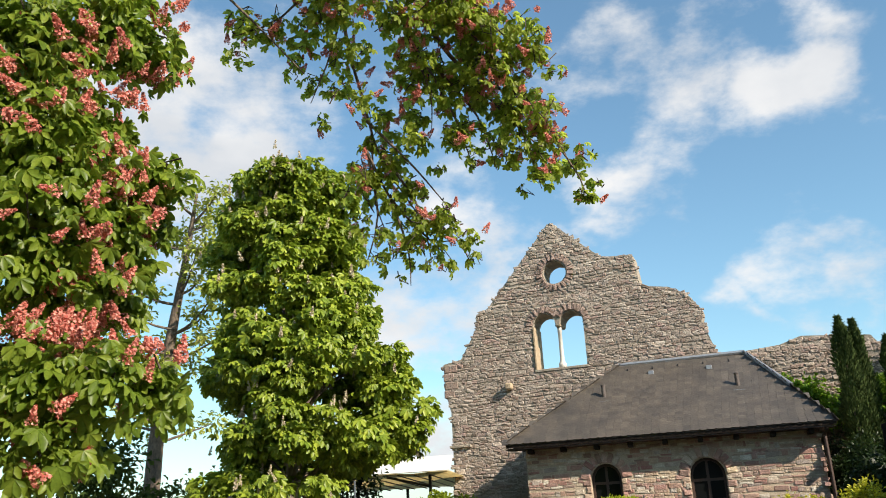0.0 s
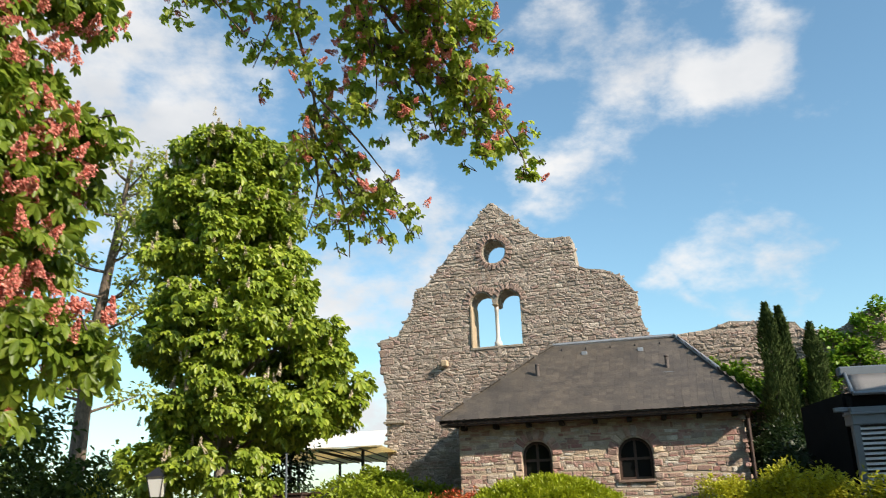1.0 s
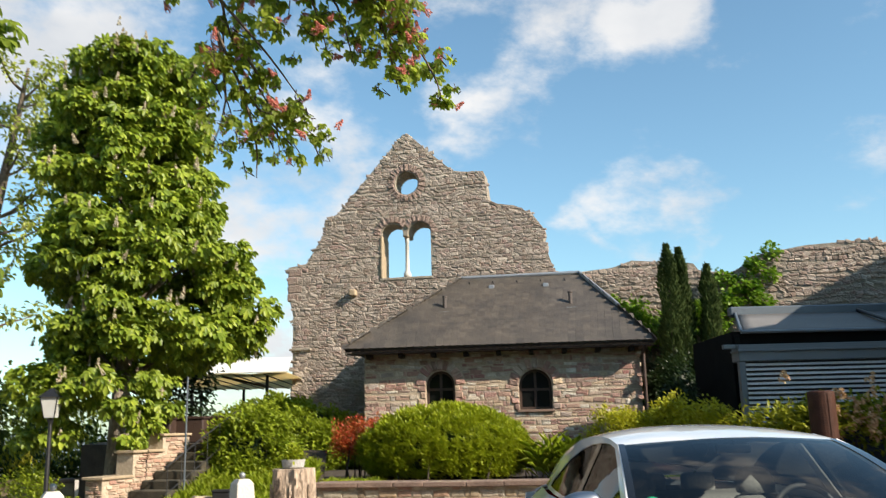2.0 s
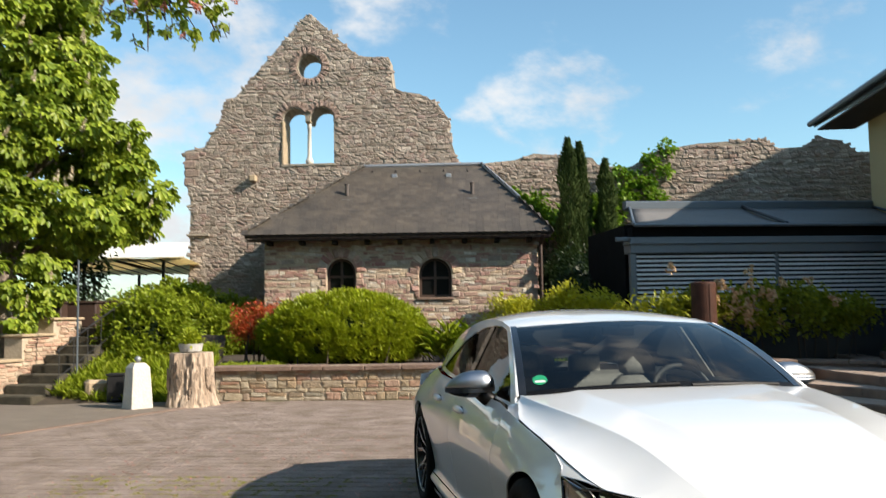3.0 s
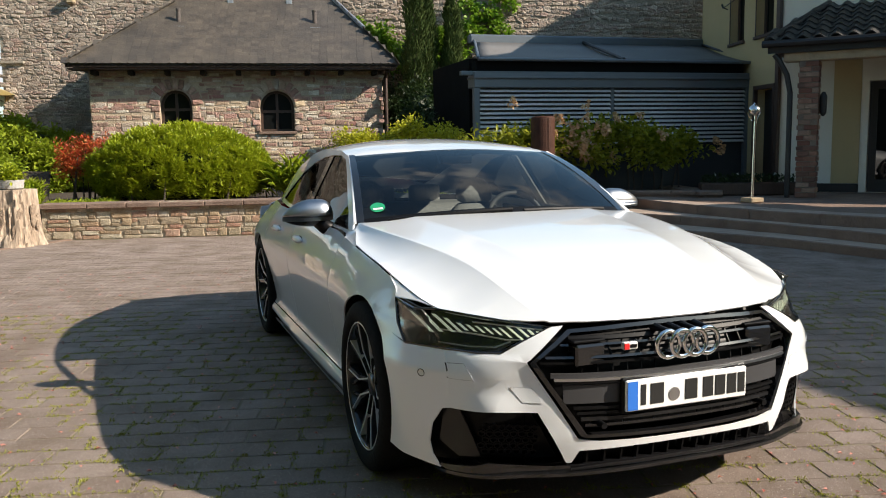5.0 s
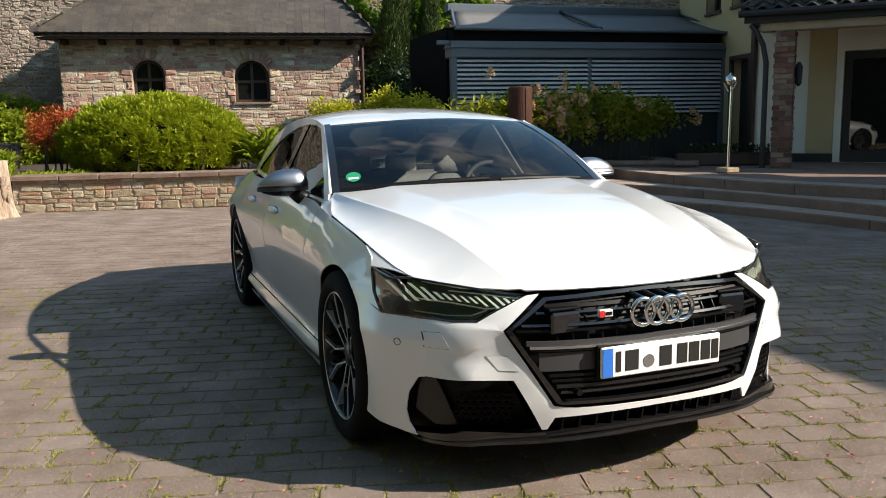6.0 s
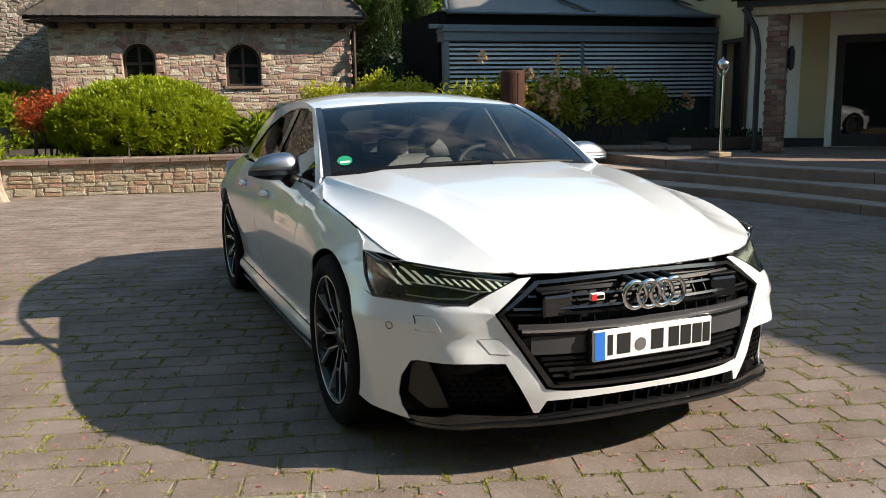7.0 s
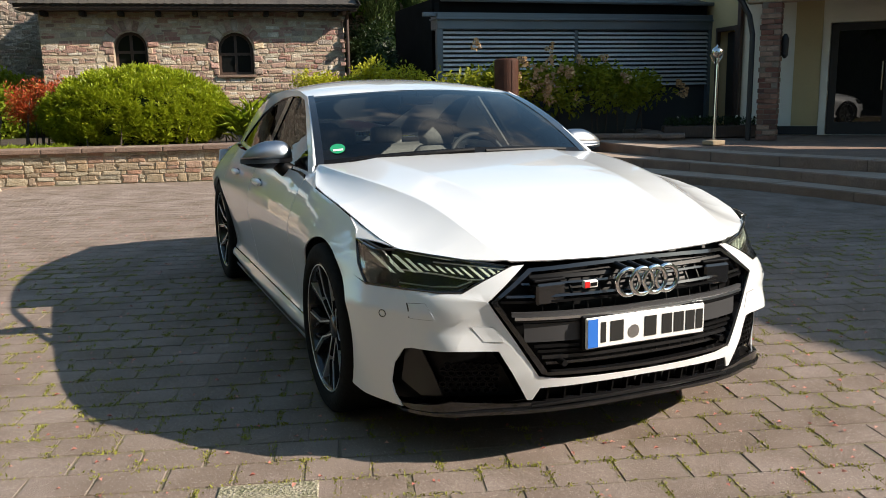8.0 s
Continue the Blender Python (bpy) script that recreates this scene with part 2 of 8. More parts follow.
# paler copy of the step stone: light on the treads put into colour
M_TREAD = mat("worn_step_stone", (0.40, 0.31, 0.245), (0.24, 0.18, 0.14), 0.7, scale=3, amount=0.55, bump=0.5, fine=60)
M_YELLOW = mat("cream_render", (0.46, 0.355, 0.185), (0.36, 0.27, 0.135), 0.9, scale=1.2, amount=0.3, bump=0.25, fine=120)
M_CREAM = mat("white_render", (0.72, 0.68, 0.58), (0.58, 0.54, 0.45), 0.9, scale=1.5, amount=0.3, bump=0.25, fine=120)
M_BROWNWOOD = mat("dark_brown_wood", (0.055, 0.03, 0.02), (0.03, 0.017, 0.012), 0.6, scale=3, amount=0.5, bump=0.3, fine=50, stretch=(1, 1, 0.15))
M_GREYMETAL = mat("blue_grey_metal", (0.115, 0.137, 0.158), (0.085, 0.10, 0.118), 0.45, metal=0.3, scale=1.5, amount=0.25, bump=0.05, fine=60)
M_AWN = mat("grey_awning_cloth", (0.165, 0.158, 0.150), (0.125, 0.12, 0.113), 0.85, scale=0.9, amount=0.35, bump=0.15, fine=200)
M_BLIND = mat("aluminium_blind", (0.58, 0.58, 0.58), (0.46, 0.465, 0.47), 0.45, metal=0.0, scale=2, amount=0.25, bump=0.0)
M_DARKWALL = mat("dark_grey_plinth", (0.033, 0.036, 0.039), (0.019, 0.022, 0.025), 0.7, scale=2, amount=0.4, bump=0.3)
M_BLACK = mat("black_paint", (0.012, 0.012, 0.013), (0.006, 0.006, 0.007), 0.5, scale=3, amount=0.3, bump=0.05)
# near-black that stands in for deep shade round the annexe
M_DEEP = mat("deep_dark_boarding", (0.010, 0.010, 0.010), (0.006, 0.006, 0.006), 0.95, scale=3, amount=0.4, bump=0.1, spec=0.05)
M_PIPE = mat("weathered_vent_pipe", (0.10, 0.08, 0.07), (0.06, 0.05, 0.045), 0.6, metal=0.2, scale=6, amount=0.5, bump=0.2)
M_LEAD = mat("lead_flashing", (0.32, 0.34, 0.36), (0.2, 0.21, 0.23), 0.45, metal=0.6, scale=4, amount=0.4, bump=0.2)
M_RUST = mat("rusted_steel", (0.07, 0.028, 0.017), (0.035, 0.015, 0.010), 0.6, scale=5, amount=0.7, bump=0.5, fine=70, spec=0.2)
M_PILLARJOINT = mat("dirty_brick_joint", (0.20, 0.165, 0.13), (0.10, 0.08, 0.06), 0.95, scale=6, amount=0.6, bump=0.6, fine=60)
M_BRICK = mat("pillar_brick", (0.3, 0.14, 0.09), (0.14, 0.07, 0.05), 0.9, pick="object", picks=((0.13, 0.05, 0.035), (0.21, 0.09, 0.06), (0.34, 0.235, 0.17), (0.07, 0.034, 0.028), (0.25, 0.13, 0.09)), scale=6, amount=0.5, bump=0.6, fine=60, space="World")
M_STEEL = plain("polished_steel", (0.62, 0.61, 0.58), 0.18, 1.0)
M_WHITE = mat("white_paint", (0.52, 0.49, 0.44), (0.4, 0.365, 0.315), 0.6, scale=5, amount=0.35, bump=0.15, fine=40)
M_DARKWOOD = mat("blackened_timber", (0.022, 0.015, 0.011), (0.012, 0.009, 0.007), 0.8, scale=3, amount=0.5, bump=0.3, fine=50, spec=0.2)
M_CANVASW = mat("weathered_white_canvas", (0.62, 0.62, 0.60), (0.52, 0.52, 0.51), 0.85, scale=2, amount=0.35, bump=0.1)
M_CANVAS = mat("cream_canvas", (0.80, 0.71, 0.47), (0.68, 0.58, 0.36), 0.85, scale=2, amount=0.25, bump=0.1, back=0.6)
M_GLASSDARK = plain("dark_window_glass", (0.008, 0.009, 0.009), 0.04, 0.0, spec=0.3)
M_TILE = mat("anthracite_tile", (0.045, 0.042, 0.042), (0.025, 0.023, 0.023), 0.5, pick="object", picks=((0.022, 0.021, 0.021), (0.036, 0.033, 0.032)), scale=4, amount=0.4, bump=0.3, space="World")
M_BARK = mat("bark", (0.17, 0.128, 0.092), (0.07, 0.053, 0.04), 0.95, scale=6, amount=0.7, bump=1.0, fine=30, stretch=(1, 1, 0.3))
M_STUMP = mat("stripped_wood", (0.47, 0.375, 0.285), (0.23, 0.165, 0.115), 0.85, scale=5, amount=0.8, bump=0.9, fine=26, stretch=(1, 1, 0.3))
M_MOSS = mat("joint_moss", (0.2, 0.22, 0.04), (0.12, 0.14, 0.025), 0.9, pick="island", picks=((0.24, 0.26, 0.03), (0.34, 0.35, 0.05), (0.28, 0.24, 0.06)), scale=4, amount=0.3, bump=0, back=0.2)
M_HILL = mat("far_hills", (0.16, 0.2, 0.22), (0.12, 0.155, 0.165), 1.0, scale=0.02, amount=0.5, bump=0)

# ---- building tools ----
from mathutils.geometry import tessellate_polygon as tess

rng = np.random.default_rng(7)


def thing(name, label, category, m=None, group="", kind=""):
    ob = new(name)
    ob.empty_display_size = 0.2
    if m is not None:
        ob.matrix_world = m
    return tagged(ob, label, category, group, kind)


def to_mesh(name, verts, faces, material, smooth=False):
    me = bpy.data.meshes.new(name)
    me.from_pydata([tuple(v) for v in verts], [], [tuple(f) for f in faces])
    if material is not None:
        me.materials.append(material)
    if smooth:
        me.polygons.foreach_set("use_smooth", [True] * len(me.polygons))
    me.update()
    return me


def part(name, bm, material, parent, label="", smooth=False):
    """Links a bmesh or a mesh as one object under a thing or a part."""
    if isinstance(bm, bmesh.types.BMesh):
        me = bpy.data.meshes.new(name)
        bm.normal_update()
        bm.to_mesh(me)
        bm.free()
        me.materials.append(material)
        if smooth:
            me.polygons.foreach_set("use_smooth", [True] * len(me.polygons))
    else:
        me = bm
    ob = new(name, me)
    if parent is not None:
        ob.parent = parent
    if label:
        ob["label"] = label
    return ob


def alone(name, bm, material, label, category, m=None, kind="", group="", smooth=False):
    ob = part(name, bm, material, None, "", smooth)
    if m is not None:
        ob.matrix_world = m
    return tagged(ob, label, category, group, kind)


def box(x0, x1, y0, y1, z0, z1, bevel=0.0, bm=None, turn=None):
    fresh = bmesh.new()
    bmesh.ops.create_cube(fresh, size=1.0, matrix=Matrix.LocRotScale(((x0 + x1) / 2, (y0 + y1) / 2, (z0 + z1) / 2), None, (abs(x1 - x0), abs(y1 - y0), abs(z1 - z0))))
    if bevel:
        bmesh.ops.bevel(fresh, geom=fresh.edges[:], offset=bevel, segments=1, affect="EDGES")
    if turn is not None:
        fresh.transform(turn)
    return fresh if bm is None else add(bm, fresh)


def add(bm, other):
    me = bpy.data.meshes.new("tmp")
    other.to_mesh(me)
    other.free()
    bm.from_mesh(me)
    bpy.data.meshes.remove(me)
    return bm


def tube(path, radii, sides=8, caps=True, bm=None):
    """A round bar along a line of points, with a radius at each."""
    bm = bm or bmesh.new()
    pts = [Vector(p) for p in path]
    radii = radii if hasattr(radii, "__len__") else [radii] * len(pts)
    rings, side = [], None
    for i, p in enumerate(pts):
        d = (pts[min(i + 1, len(pts) - 1)] - pts[max(i - 1, 0)]).normalized()
        ref = side if side is not None else (Vector((1, 0, 0)) if abs(d.x) < 0.9 else Vector((0, 1, 0)))
        a = (ref - d * ref.dot(d)).normalized()
        side, b = a, d.cross(a)
        rings.append([bm.verts.new(p + radii[i] * (math.cos(t) * a + math.sin(t) * b)) for t in (2 * math.pi * k / sides for k in range(sides))])
    for r, s in zip(rings, rings[1:]):
        for k in range(sides):
            bm.faces.new((r[k], r[(k + 1) % sides], s[(k + 1) % sides], s[k]))
    if caps:
        bm.faces.new(rings[0][::-1])
        bm.faces.new(rings[-1])
    return bm


def slab(outer, holes, y0, y1):
    """An upright sheet with openings: outlines in (u, z), from depth y0 to y1."""
    loops = [[Vector((u, z, 0)) for u, z in lp] for lp in (outer, *holes)]
    flat = [v for lp in loops for v in lp]
    from_tess = tess(loops)
    bm = bmesh.new()
    front = [bm.verts.new((v.x, y0, v.y)) for v in flat]
    rear = [bm.verts.new((v.x, y1, v.y)) for v in flat]
    for a, b, c in from_tess:
        bm.faces.new((front[a], front[b], front[c]))
        bm.faces.new((rear[c], rear[b], rear[a]))
    at = 0
    for lp in loops:
        k = len(lp)
        for i in range(k):
            j = (i + 1) % k
            bm.faces.new((front[at + i], rear[at + i], rear[at + j], front[at + j]))
        at += k
    bmesh.ops.recalc_face_normals(bm, faces=bm.faces[:])
    return bm


def arch(u0, u1, z0, top, n=10):
    """The outline of a round-headed opening."""
    r, c = (u1 - u0) / 2, (u0 + u1) / 2
    return [(u0, z0), (u1, z0)] + [(c + r * math.cos(math.pi * k / n), top - r + r * math.sin(math.pi * k / n)) for k in range(n + 1)]


def inside(outline, u, z):
    hit, k = False, len(outline)
    for i in range(k):
        (u0, z0), (u1, z1) = outline[i], outline[(i + 1) % k]
        if (z0 > z) != (z1 > z) and u < u0 + (z - z0) / (z1 - z0) * (u1 - u0):
            hit = not hit
    return hit


def stone_shape(seed, rough=0.13, flat=0.0):
    """A hewn block of unit size in u and z, its face towards -y, proud by about 1."""
    r = np.random.default_rng(seed)
    ring = [(-.5, -.5), (0, -.5), (.5, -.5), (.5, 0), (.5, .5), (0, .5), (-.5, .5), (-.5, 0)]
    ring = np.array(ring) * (1 + r.uniform(-rough, rough * 0.3, (8, 2)))
    tilt = r.uniform(-0.5, 0.5, 2) * (1 - .6 * flat)
    v = [(u, 1.6, z) for u, z in ring * 0.94]
    v += [(u, -0.25 - r.uniform(0, 0.25), z) for u, z in ring]
    v += [(u * (0.80 + .12 * flat + r.uniform(-.06, .06) * (1 - .6 * flat)), -0.9 - tilt[0] * u - tilt[1] * z + r.uniform(-.16, .16) * (1 - .4 * flat), z * (0.74 + .14 * flat)) for u, z in ring]
    v += [(0.08 * r.uniform(-1, 1), -1.05 + r.uniform(-.2, .2), 0.08 * r.uniform(-1, 1))]
    f = []
    for a, b in ((0, 8), (8, 16)):
        for k in range(8):
            f.append((a + k, a + (k + 1) % 8, b + (k + 1) % 8, b + k))
    f += [(16 + k, 16 + (k + 1) % 8, 24) for k in range(8)]
    return np.array(v, float), f


STONES = [stone_shape(100 + i) for i in range(14)]
ROUGH_STONES = [stone_shape(300 + i, 0.24) for i in range(14)]
FLAT_STONES = [stone_shape(500 + i, 0.2, 1.0) for i in range(16)]


def courses(u0, u1, z0, z1, h, w, seed, wave=0.0):
    """Cells of rough coursed masonry as (u, z, width, height)."""
    r = np.random.default_rng(seed)
    cells, z, row = [], z0, 0
    while z < z1:
        hh = r.uniform(*h)
        u = u0 - r.uniform(0, w[1])
        while u < u1:
            ww = r.uniform(*w)
            lift = wave * noise.noise((u * 0.7, row * 0.35, seed))
            if hh > 0.72 * h[1] and r.random() < 0.4:
                k = r.uniform(0.4, 0.6)
                cells += [(u + ww / 2, z + lift + hh * k / 2, ww, hh * k), (u + ww / 2, z + lift + hh * (1 + k) / 2, ww, hh * (1 - k))]
            else:
                cells.append((u + ww / 2, z + lift + hh / 2, ww, hh))
            u += ww
        z, row = z + hh, row + 1
    return cells


def stones_joined(name, cells, y, proud, gap, material, parent, shapes=STONES, lean=0.0, seed=1, label=""):
    r = np.random.default_rng(seed)
    vs, fs, at = [], [], 0
    for u, z, w, h in cells:
        v, f = shapes[r.integers(len(shapes))]
        p = v * (max(0.03, w - gap) * (1 if r.random() < .5 else -1), proud * r.uniform(0.55, 1.5), max(0.03, h - gap))
        if lean:
            a = r.normal(0, lean)
            c, s = math.cos(a), math.sin(a)
            p = np.stack([p[:, 0] * c - p[:, 2] * s, p[:, 1], p[:, 0] * s + p[:, 2] * c], 1)
        vs.append(p + (u, y, z))
        fs += [tuple(i + at for i in q) for q in f]
        at += len(v)
    ob = part(name, to_mesh(name, np.concatenate(vs), fs, material), material, parent, label)
    return tagged(ob, kind="stuff")


def stones_single(name, cells, y, proud, gap, material, parent, shapes=STONES, seed=1):
    r = np.random.default_rng(seed)
    kept = [to_mesh(name, *s, material) for s in shapes]
    for u, z, w, h in cells:
        ob = new(name, kept[r.integers(len(kept))])
        ob.parent = parent
        ob.location = (u, y, z)
        ob.rotation_euler = (0, r.normal(0, 0.04), 0)
        ob.scale = (max(0.02, w - gap) * (1 if r.random() < .5 else -1), proud * r.uniform(0.6, 1.3), max(0.02, h - gap))


def voussoirs(c, z, r0, r1, count, a0, a1):
    """Wedge cells round an arch: centre, radii and angles; gives (u, z, width, height, turn)."""
    for k in range(count):
        a = a0 + (a1 - a0) * (k + 0.5) / count
        rr = (r0 + r1) / 2
        yield c + rr * math.cos(a), z + rr * math.sin(a), rr * abs(a1 - a0) / count, r1 - r0, a - math.pi / 2


def arch_stones(name, items, y, proud, gap, material, parent, seed=5):
    r = np.random.default_rng(seed)
    kept = [to_mesh(name, *s, material) for s in STONES[:5]]
    for u, z, w, h, a in items:
        ob = new(name, kept[r.integers(len(kept))])
        ob.parent = parent
        ob.location, ob.rotation_euler = (u, y, z), (0, -a, 0)
        ob.scale = (w - gap, proud * r.uniform(0.8, 1.2), h * r.uniform(0.9, 1.08))

# ---- the setting: ground, ruin, walls ----
HOUSE, GABLE, SHED, VILLA = pose(-2.74, 16.56, 0, 0, 0, -10), pose(-1.17, 19.54, 0.158, 0, 0, -15) @ Matrix.Scale(0.89, 4), pose(4.55, 11.3, 0, 0, 0, -5), pose(10.26, 10.70, 0, 0, 0, -107)

# one sheet of ground out to the horizon, falling away beyond the castle mound to the left and behind
bm = bmesh.new()
ring = []
for rad, n in ((0.0, 1), (12, 32), (30, 32), (60, 32), (160, 32), (600, 32), (2600, 32)):
    drop = 0 if rad < 35 else -min(60, (rad - 35) * 0.22)
    ring.append([bm.verts.new((rad * math.cos(2 * math.pi * k / n) - 2, rad * math.sin(2 * math.pi * k / n) + 6, drop - 0.001)) for k in range(n)])
for k in range(32):
    bm.faces.new((ring[0][0], ring[1][k], ring[1][(k + 1) % 32]))
    for a, b in zip(ring[1:], ring[2:]):
        bm.faces.new((a[k], b[k], b[(k + 1) % 32], a[(k + 1) % 32]))
ground = alone("ground", bm, M_JOINT, "mossy sand-filled courtyard ground reaching the far plain", "ground", kind="structure")

# far wooded hills, all round; the haze is put into their blue-grey colour
for i, (rad, base, high, seed) in enumerate(((1500, -60, 62, 3), (2300, -60, 120, 8))):
    bm = bmesh.new()
    lo, hi = [], []
    for k in range(181):
        a = 2 * math.pi * k / 180
        h = base + high * (0.55 + 0.6 * noise.noise((math.cos(a) * 3, math.sin(a) * 3, seed)))
        lo.append(bm.verts.new((rad * math.cos(a), rad * math.sin(a), base - 20)))
        hi.append(bm.verts.new(((rad + 200) * math.cos(a), (rad + 200) * math.sin(a), h)))
    for k in range(180):
        bm.faces.new((lo[k], lo[k + 1], hi[k + 1], hi[k]))
    alone("backdrop", bm, M_HILL, "hazy blue wooded hills on the horizon", "hills", kind="structure")

# the ruined gable
gable = thing("gable_wall", "ruined rubble-stone gable wall with twin arched window and round opening", "ruin", GABLE, kind="structure")
left = [(-3.72, -0.3), (-3.72, 4.9), (-3.9, 5.65), (-3.9, 6.45), (-3.3, 6.55), (-2.7, 7.5), (-2.7, 7.9), (-2.28, 8.1)]
right = [(-0.1, 10.58), (0.06, 10.57), (0.95, 9.72), (1.5, 9.22), (2.46, 9.12), (2.58, 8.12), (3.38, 7.98), (3.9, 7.68), (4.27, 7.15), (4.2, 6.85), (4.5, 5.86), (4.8, 4.6), (4.8, -0.3)]
profile = left + right
oculus = [(-0.01 + 0.37 * math.cos(2 * math.pi * k / 20), 8.95 + 0.37 * math.sin(2 * math.pi * k / 20)) for k in range(20)]
light_l, light_r = arch(-0.84, -0.13, 5.94, 7.66), arch(0.0, 0.74, 5.94, 7.66)
twin = [(-.84, 5.94)] + light_r[1:-1] + [(.0, 7.29), (-.03, 7.26), (-.10, 7.26), (-.13, 7.305)] + light_l[3:]
part("wall_core", slab(profile, [oculus, twin], 0.02, 0.85), M_RUIN_MORTAR, gable)
cells = [c for c in courses(-4.0, 4.9, 0.6, 10.7, (0.05, 0.135), (0.07, 0.30), 11, 0.10)
         if inside(profile, c[0], c[1]) and not any(inside(o, c[0] + d * c[2] * 0.45, c[1] + e * c[3] * .4) for o in (light_l, light_r, oculus) for d in (-1, 0, 1) for e in (-1, 1))
         and math.hypot(c[0] + .01, c[1] - 8.95) > 0.6 and not any(math.hypot(c[0] - m, c[1] - 7.3) < 0.57 and c[1] > 7.3 for m in (-.485, .37))]
cells += [(u + d, z, w * 1.1, h) for u, z, w, h in cells if h > 0.15 and not inside(profile, u + 0.35 * (1 if u > 0 else -1), z) for d in (0.08 * (1 if u > 0 else -1),)]
stones_joined("rubble_face", cells, 0.02, 0.022, -0.010, M_RUIN, gable, ROUGH_STONES + FLAT_STONES[:5], 0.22, 3, "weathered grey-brown rubble stones")
arch_stones("voussoir", voussoirs(-.01, 8.95, 0.38, 0.62, 22, 0, 2 * math.pi), 0.02, 0.05, 0.015, M_RUIN, gable)
arch_stones("voussoir", voussoirs(-.485, 7.31, 0.37, 0.60, 9, 0.55, math.pi), 0.02, 0.05, 0.015, M_RUIN, gable)
arch_stones("voussoir", voussoirs(.37, 7.29, 0.38, 0.61, 9, 0, math.pi - .55), 0.02, 0.05, 0.015, M_RUIN, gable)
# dressed jamb, mullion column and sill of the twin window
bm = box(-0.86, -0.80, -0.03, 0.80, 5.94, 7.28, 0.01)
part("window_jamb", bm, M_SANDSTONE, gable, "yellow sandstone jamb")
bm = tube([(-0.065, 0.25, z) for z in (5.94, 6.10, 6.12, 6.18, 6.20, 7.06, 7.08, 7.14, 7.23)], [0.12, 0.12, 0.09, 0.08, 0.066, 0.058, 0.075, 0.065, 0.08], 14)
part("window_column", bm, M_WHITE, gable, "pale stone column with base and capital", True)
part("impost", box(-0.15, 0.02, 0.04, 0.46, 7.225, 7.30, 0.02), M_SANDSTONE, gable)
part("window_sill", box(-0.9, 0.8, -0.02, 0.85, 5.86, 5.945, 0.015), M_RUIN_MORTAR, gable)
bm = box(-1.84, -1.63, -0.20, 0.3, 5.42, 5.62, 0.03)
part("corbel", bm, M_SANDSTONE, gable, "projecting yellow sandstone corbel")
part("string_course", box(-3.8, -3.1, -0.09, 0.2, 3.80, 3.88, 0.015), M_RUIN_MORTAR, gable)
for k in range(4):
    part("quoin", box(-3.92 + .03 * (k % 2), -3.55 + .12 * (k % 2), -0.01, 0.6, 5.36 + .265 * k, 5.615 + .265 * k, 0.03), M_RUIN, gable)

# the curtain wall to the side
curtain = thing("curtain_wall", "crumbling rubble castle wall with uneven top", "ruin", GABLE, kind="structure")
tops = [(4.2, 5.6), (5.27, 5.98), (6.2, 6.05), (6.8, 6.24), (8.6, 6.05), (8.8, 5.75), (9.7, 5.7), (10.5, 6.2), (11.8, 6.4), (13.8, 6.48), (14.15, 6.18), (14.9, 6.2), (15.4, 6.5), (16.1, 6.3), (16.5, 6.0), (21, 6.0)]
prof_c = [(4.2, -0.3)] + tops + [(21, -0.3)]
part("wall_core", slab(prof_c, [], 1.02, 2.0), M_RUIN_MORTAR, curtain)
cells = [c for c in courses(4.2, 17.6, 2.4, 6.6, (0.05, 0.14), (0.07, 0.27), 12, 0.2) if inside(prof_c, c[0], c[1])]
stones_joined("rubble_face", cells, 1.02, 0.026, -0.010, M_RUIN, curtain, ROUGH_STONES, 0.26, 4, "weathered grey rubble stones")

# raised garden behind a low wall
gw = thing("retaining_wall", "low coursed sandstone garden wall with stone coping", "wall", pose(-2.95, 11.05, 0, 0, 0, -14), kind="structure")
part("wall_core", box(-0.05, 9.3, 0.03, 0.38, -0.05, 0.5), M_MORTAR, gw)
cells = [(u, z, w, h) for u, z, w, h in courses(0.0, 8.9, 0.0, 0.48, (0.055, 0.16), (0.08, 0.36), 21) if u - w / 2 > -0.12]
stones_single("stone", cells, 0.03, 0.020, 0.010, M_WALL_OBJ, gw, FLAT_STONES, 6)
u = -0.1
while u < 9.2:
    w = rng.uniform(0.5, 0.9)
    part("coping_stone", box(u, min(u + w, 9.3) - 0.008, -0.06, 0.42, 0.485 + rng.uniform(-.004, .004), 0.565 + rng.uniform(-.006, .006), 0.012), M_STEP, gw)
    u += w
bm = bmesh.new()
pts = [(-3.05, 11.5), (6.0, 9.25), (9.5, 15.0), (4.5, 20.5), (-3.2, 21.0), (-5.0, 18.2), (-4.4, 13.2)]
bed = thing("garden_bed", "raised planted bed of dark soil and rough grass", "garden bed", kind="structure")
vs = [bm.verts.new((x, y, 0.46)) for x, y in pts] + [bm.verts.new((x, y, -0.03)) for x, y in pts]
bm.faces.new(vs[:7][::-1])
for i in range(7):
    bm.faces.new((vs[i], vs[(i + 1) % 7], vs[7 + (i + 1) % 7], vs[7 + i]))
bmesh.ops.recalc_face_normals(bm, faces=bm.faces[:])
part("soil", bm, M_SOIL, bed)

# upper terrace to the left, its retaining slope and stairs
bm = bmesh.new()
pts = [(-5.75, 14.1), (-4.6, 13.6), (-4.4, 24.5), (-11, 27), (-8.6, 16.5), (-6.3, 14.4)]
vs = [bm.verts.new((x, y, 1.2)) for x, y in pts] + [bm.verts.new((x, y, -0.03)) for x, y in pts]
bm.faces.new(vs[:6])
for i in range(6):
    bm.faces.new((vs[i], vs[(i + 1) % 6], vs[6 + (i + 1) % 6], vs[6 + i]))
bmesh.ops.recalc_face_normals(bm, faces=bm.faces[:])
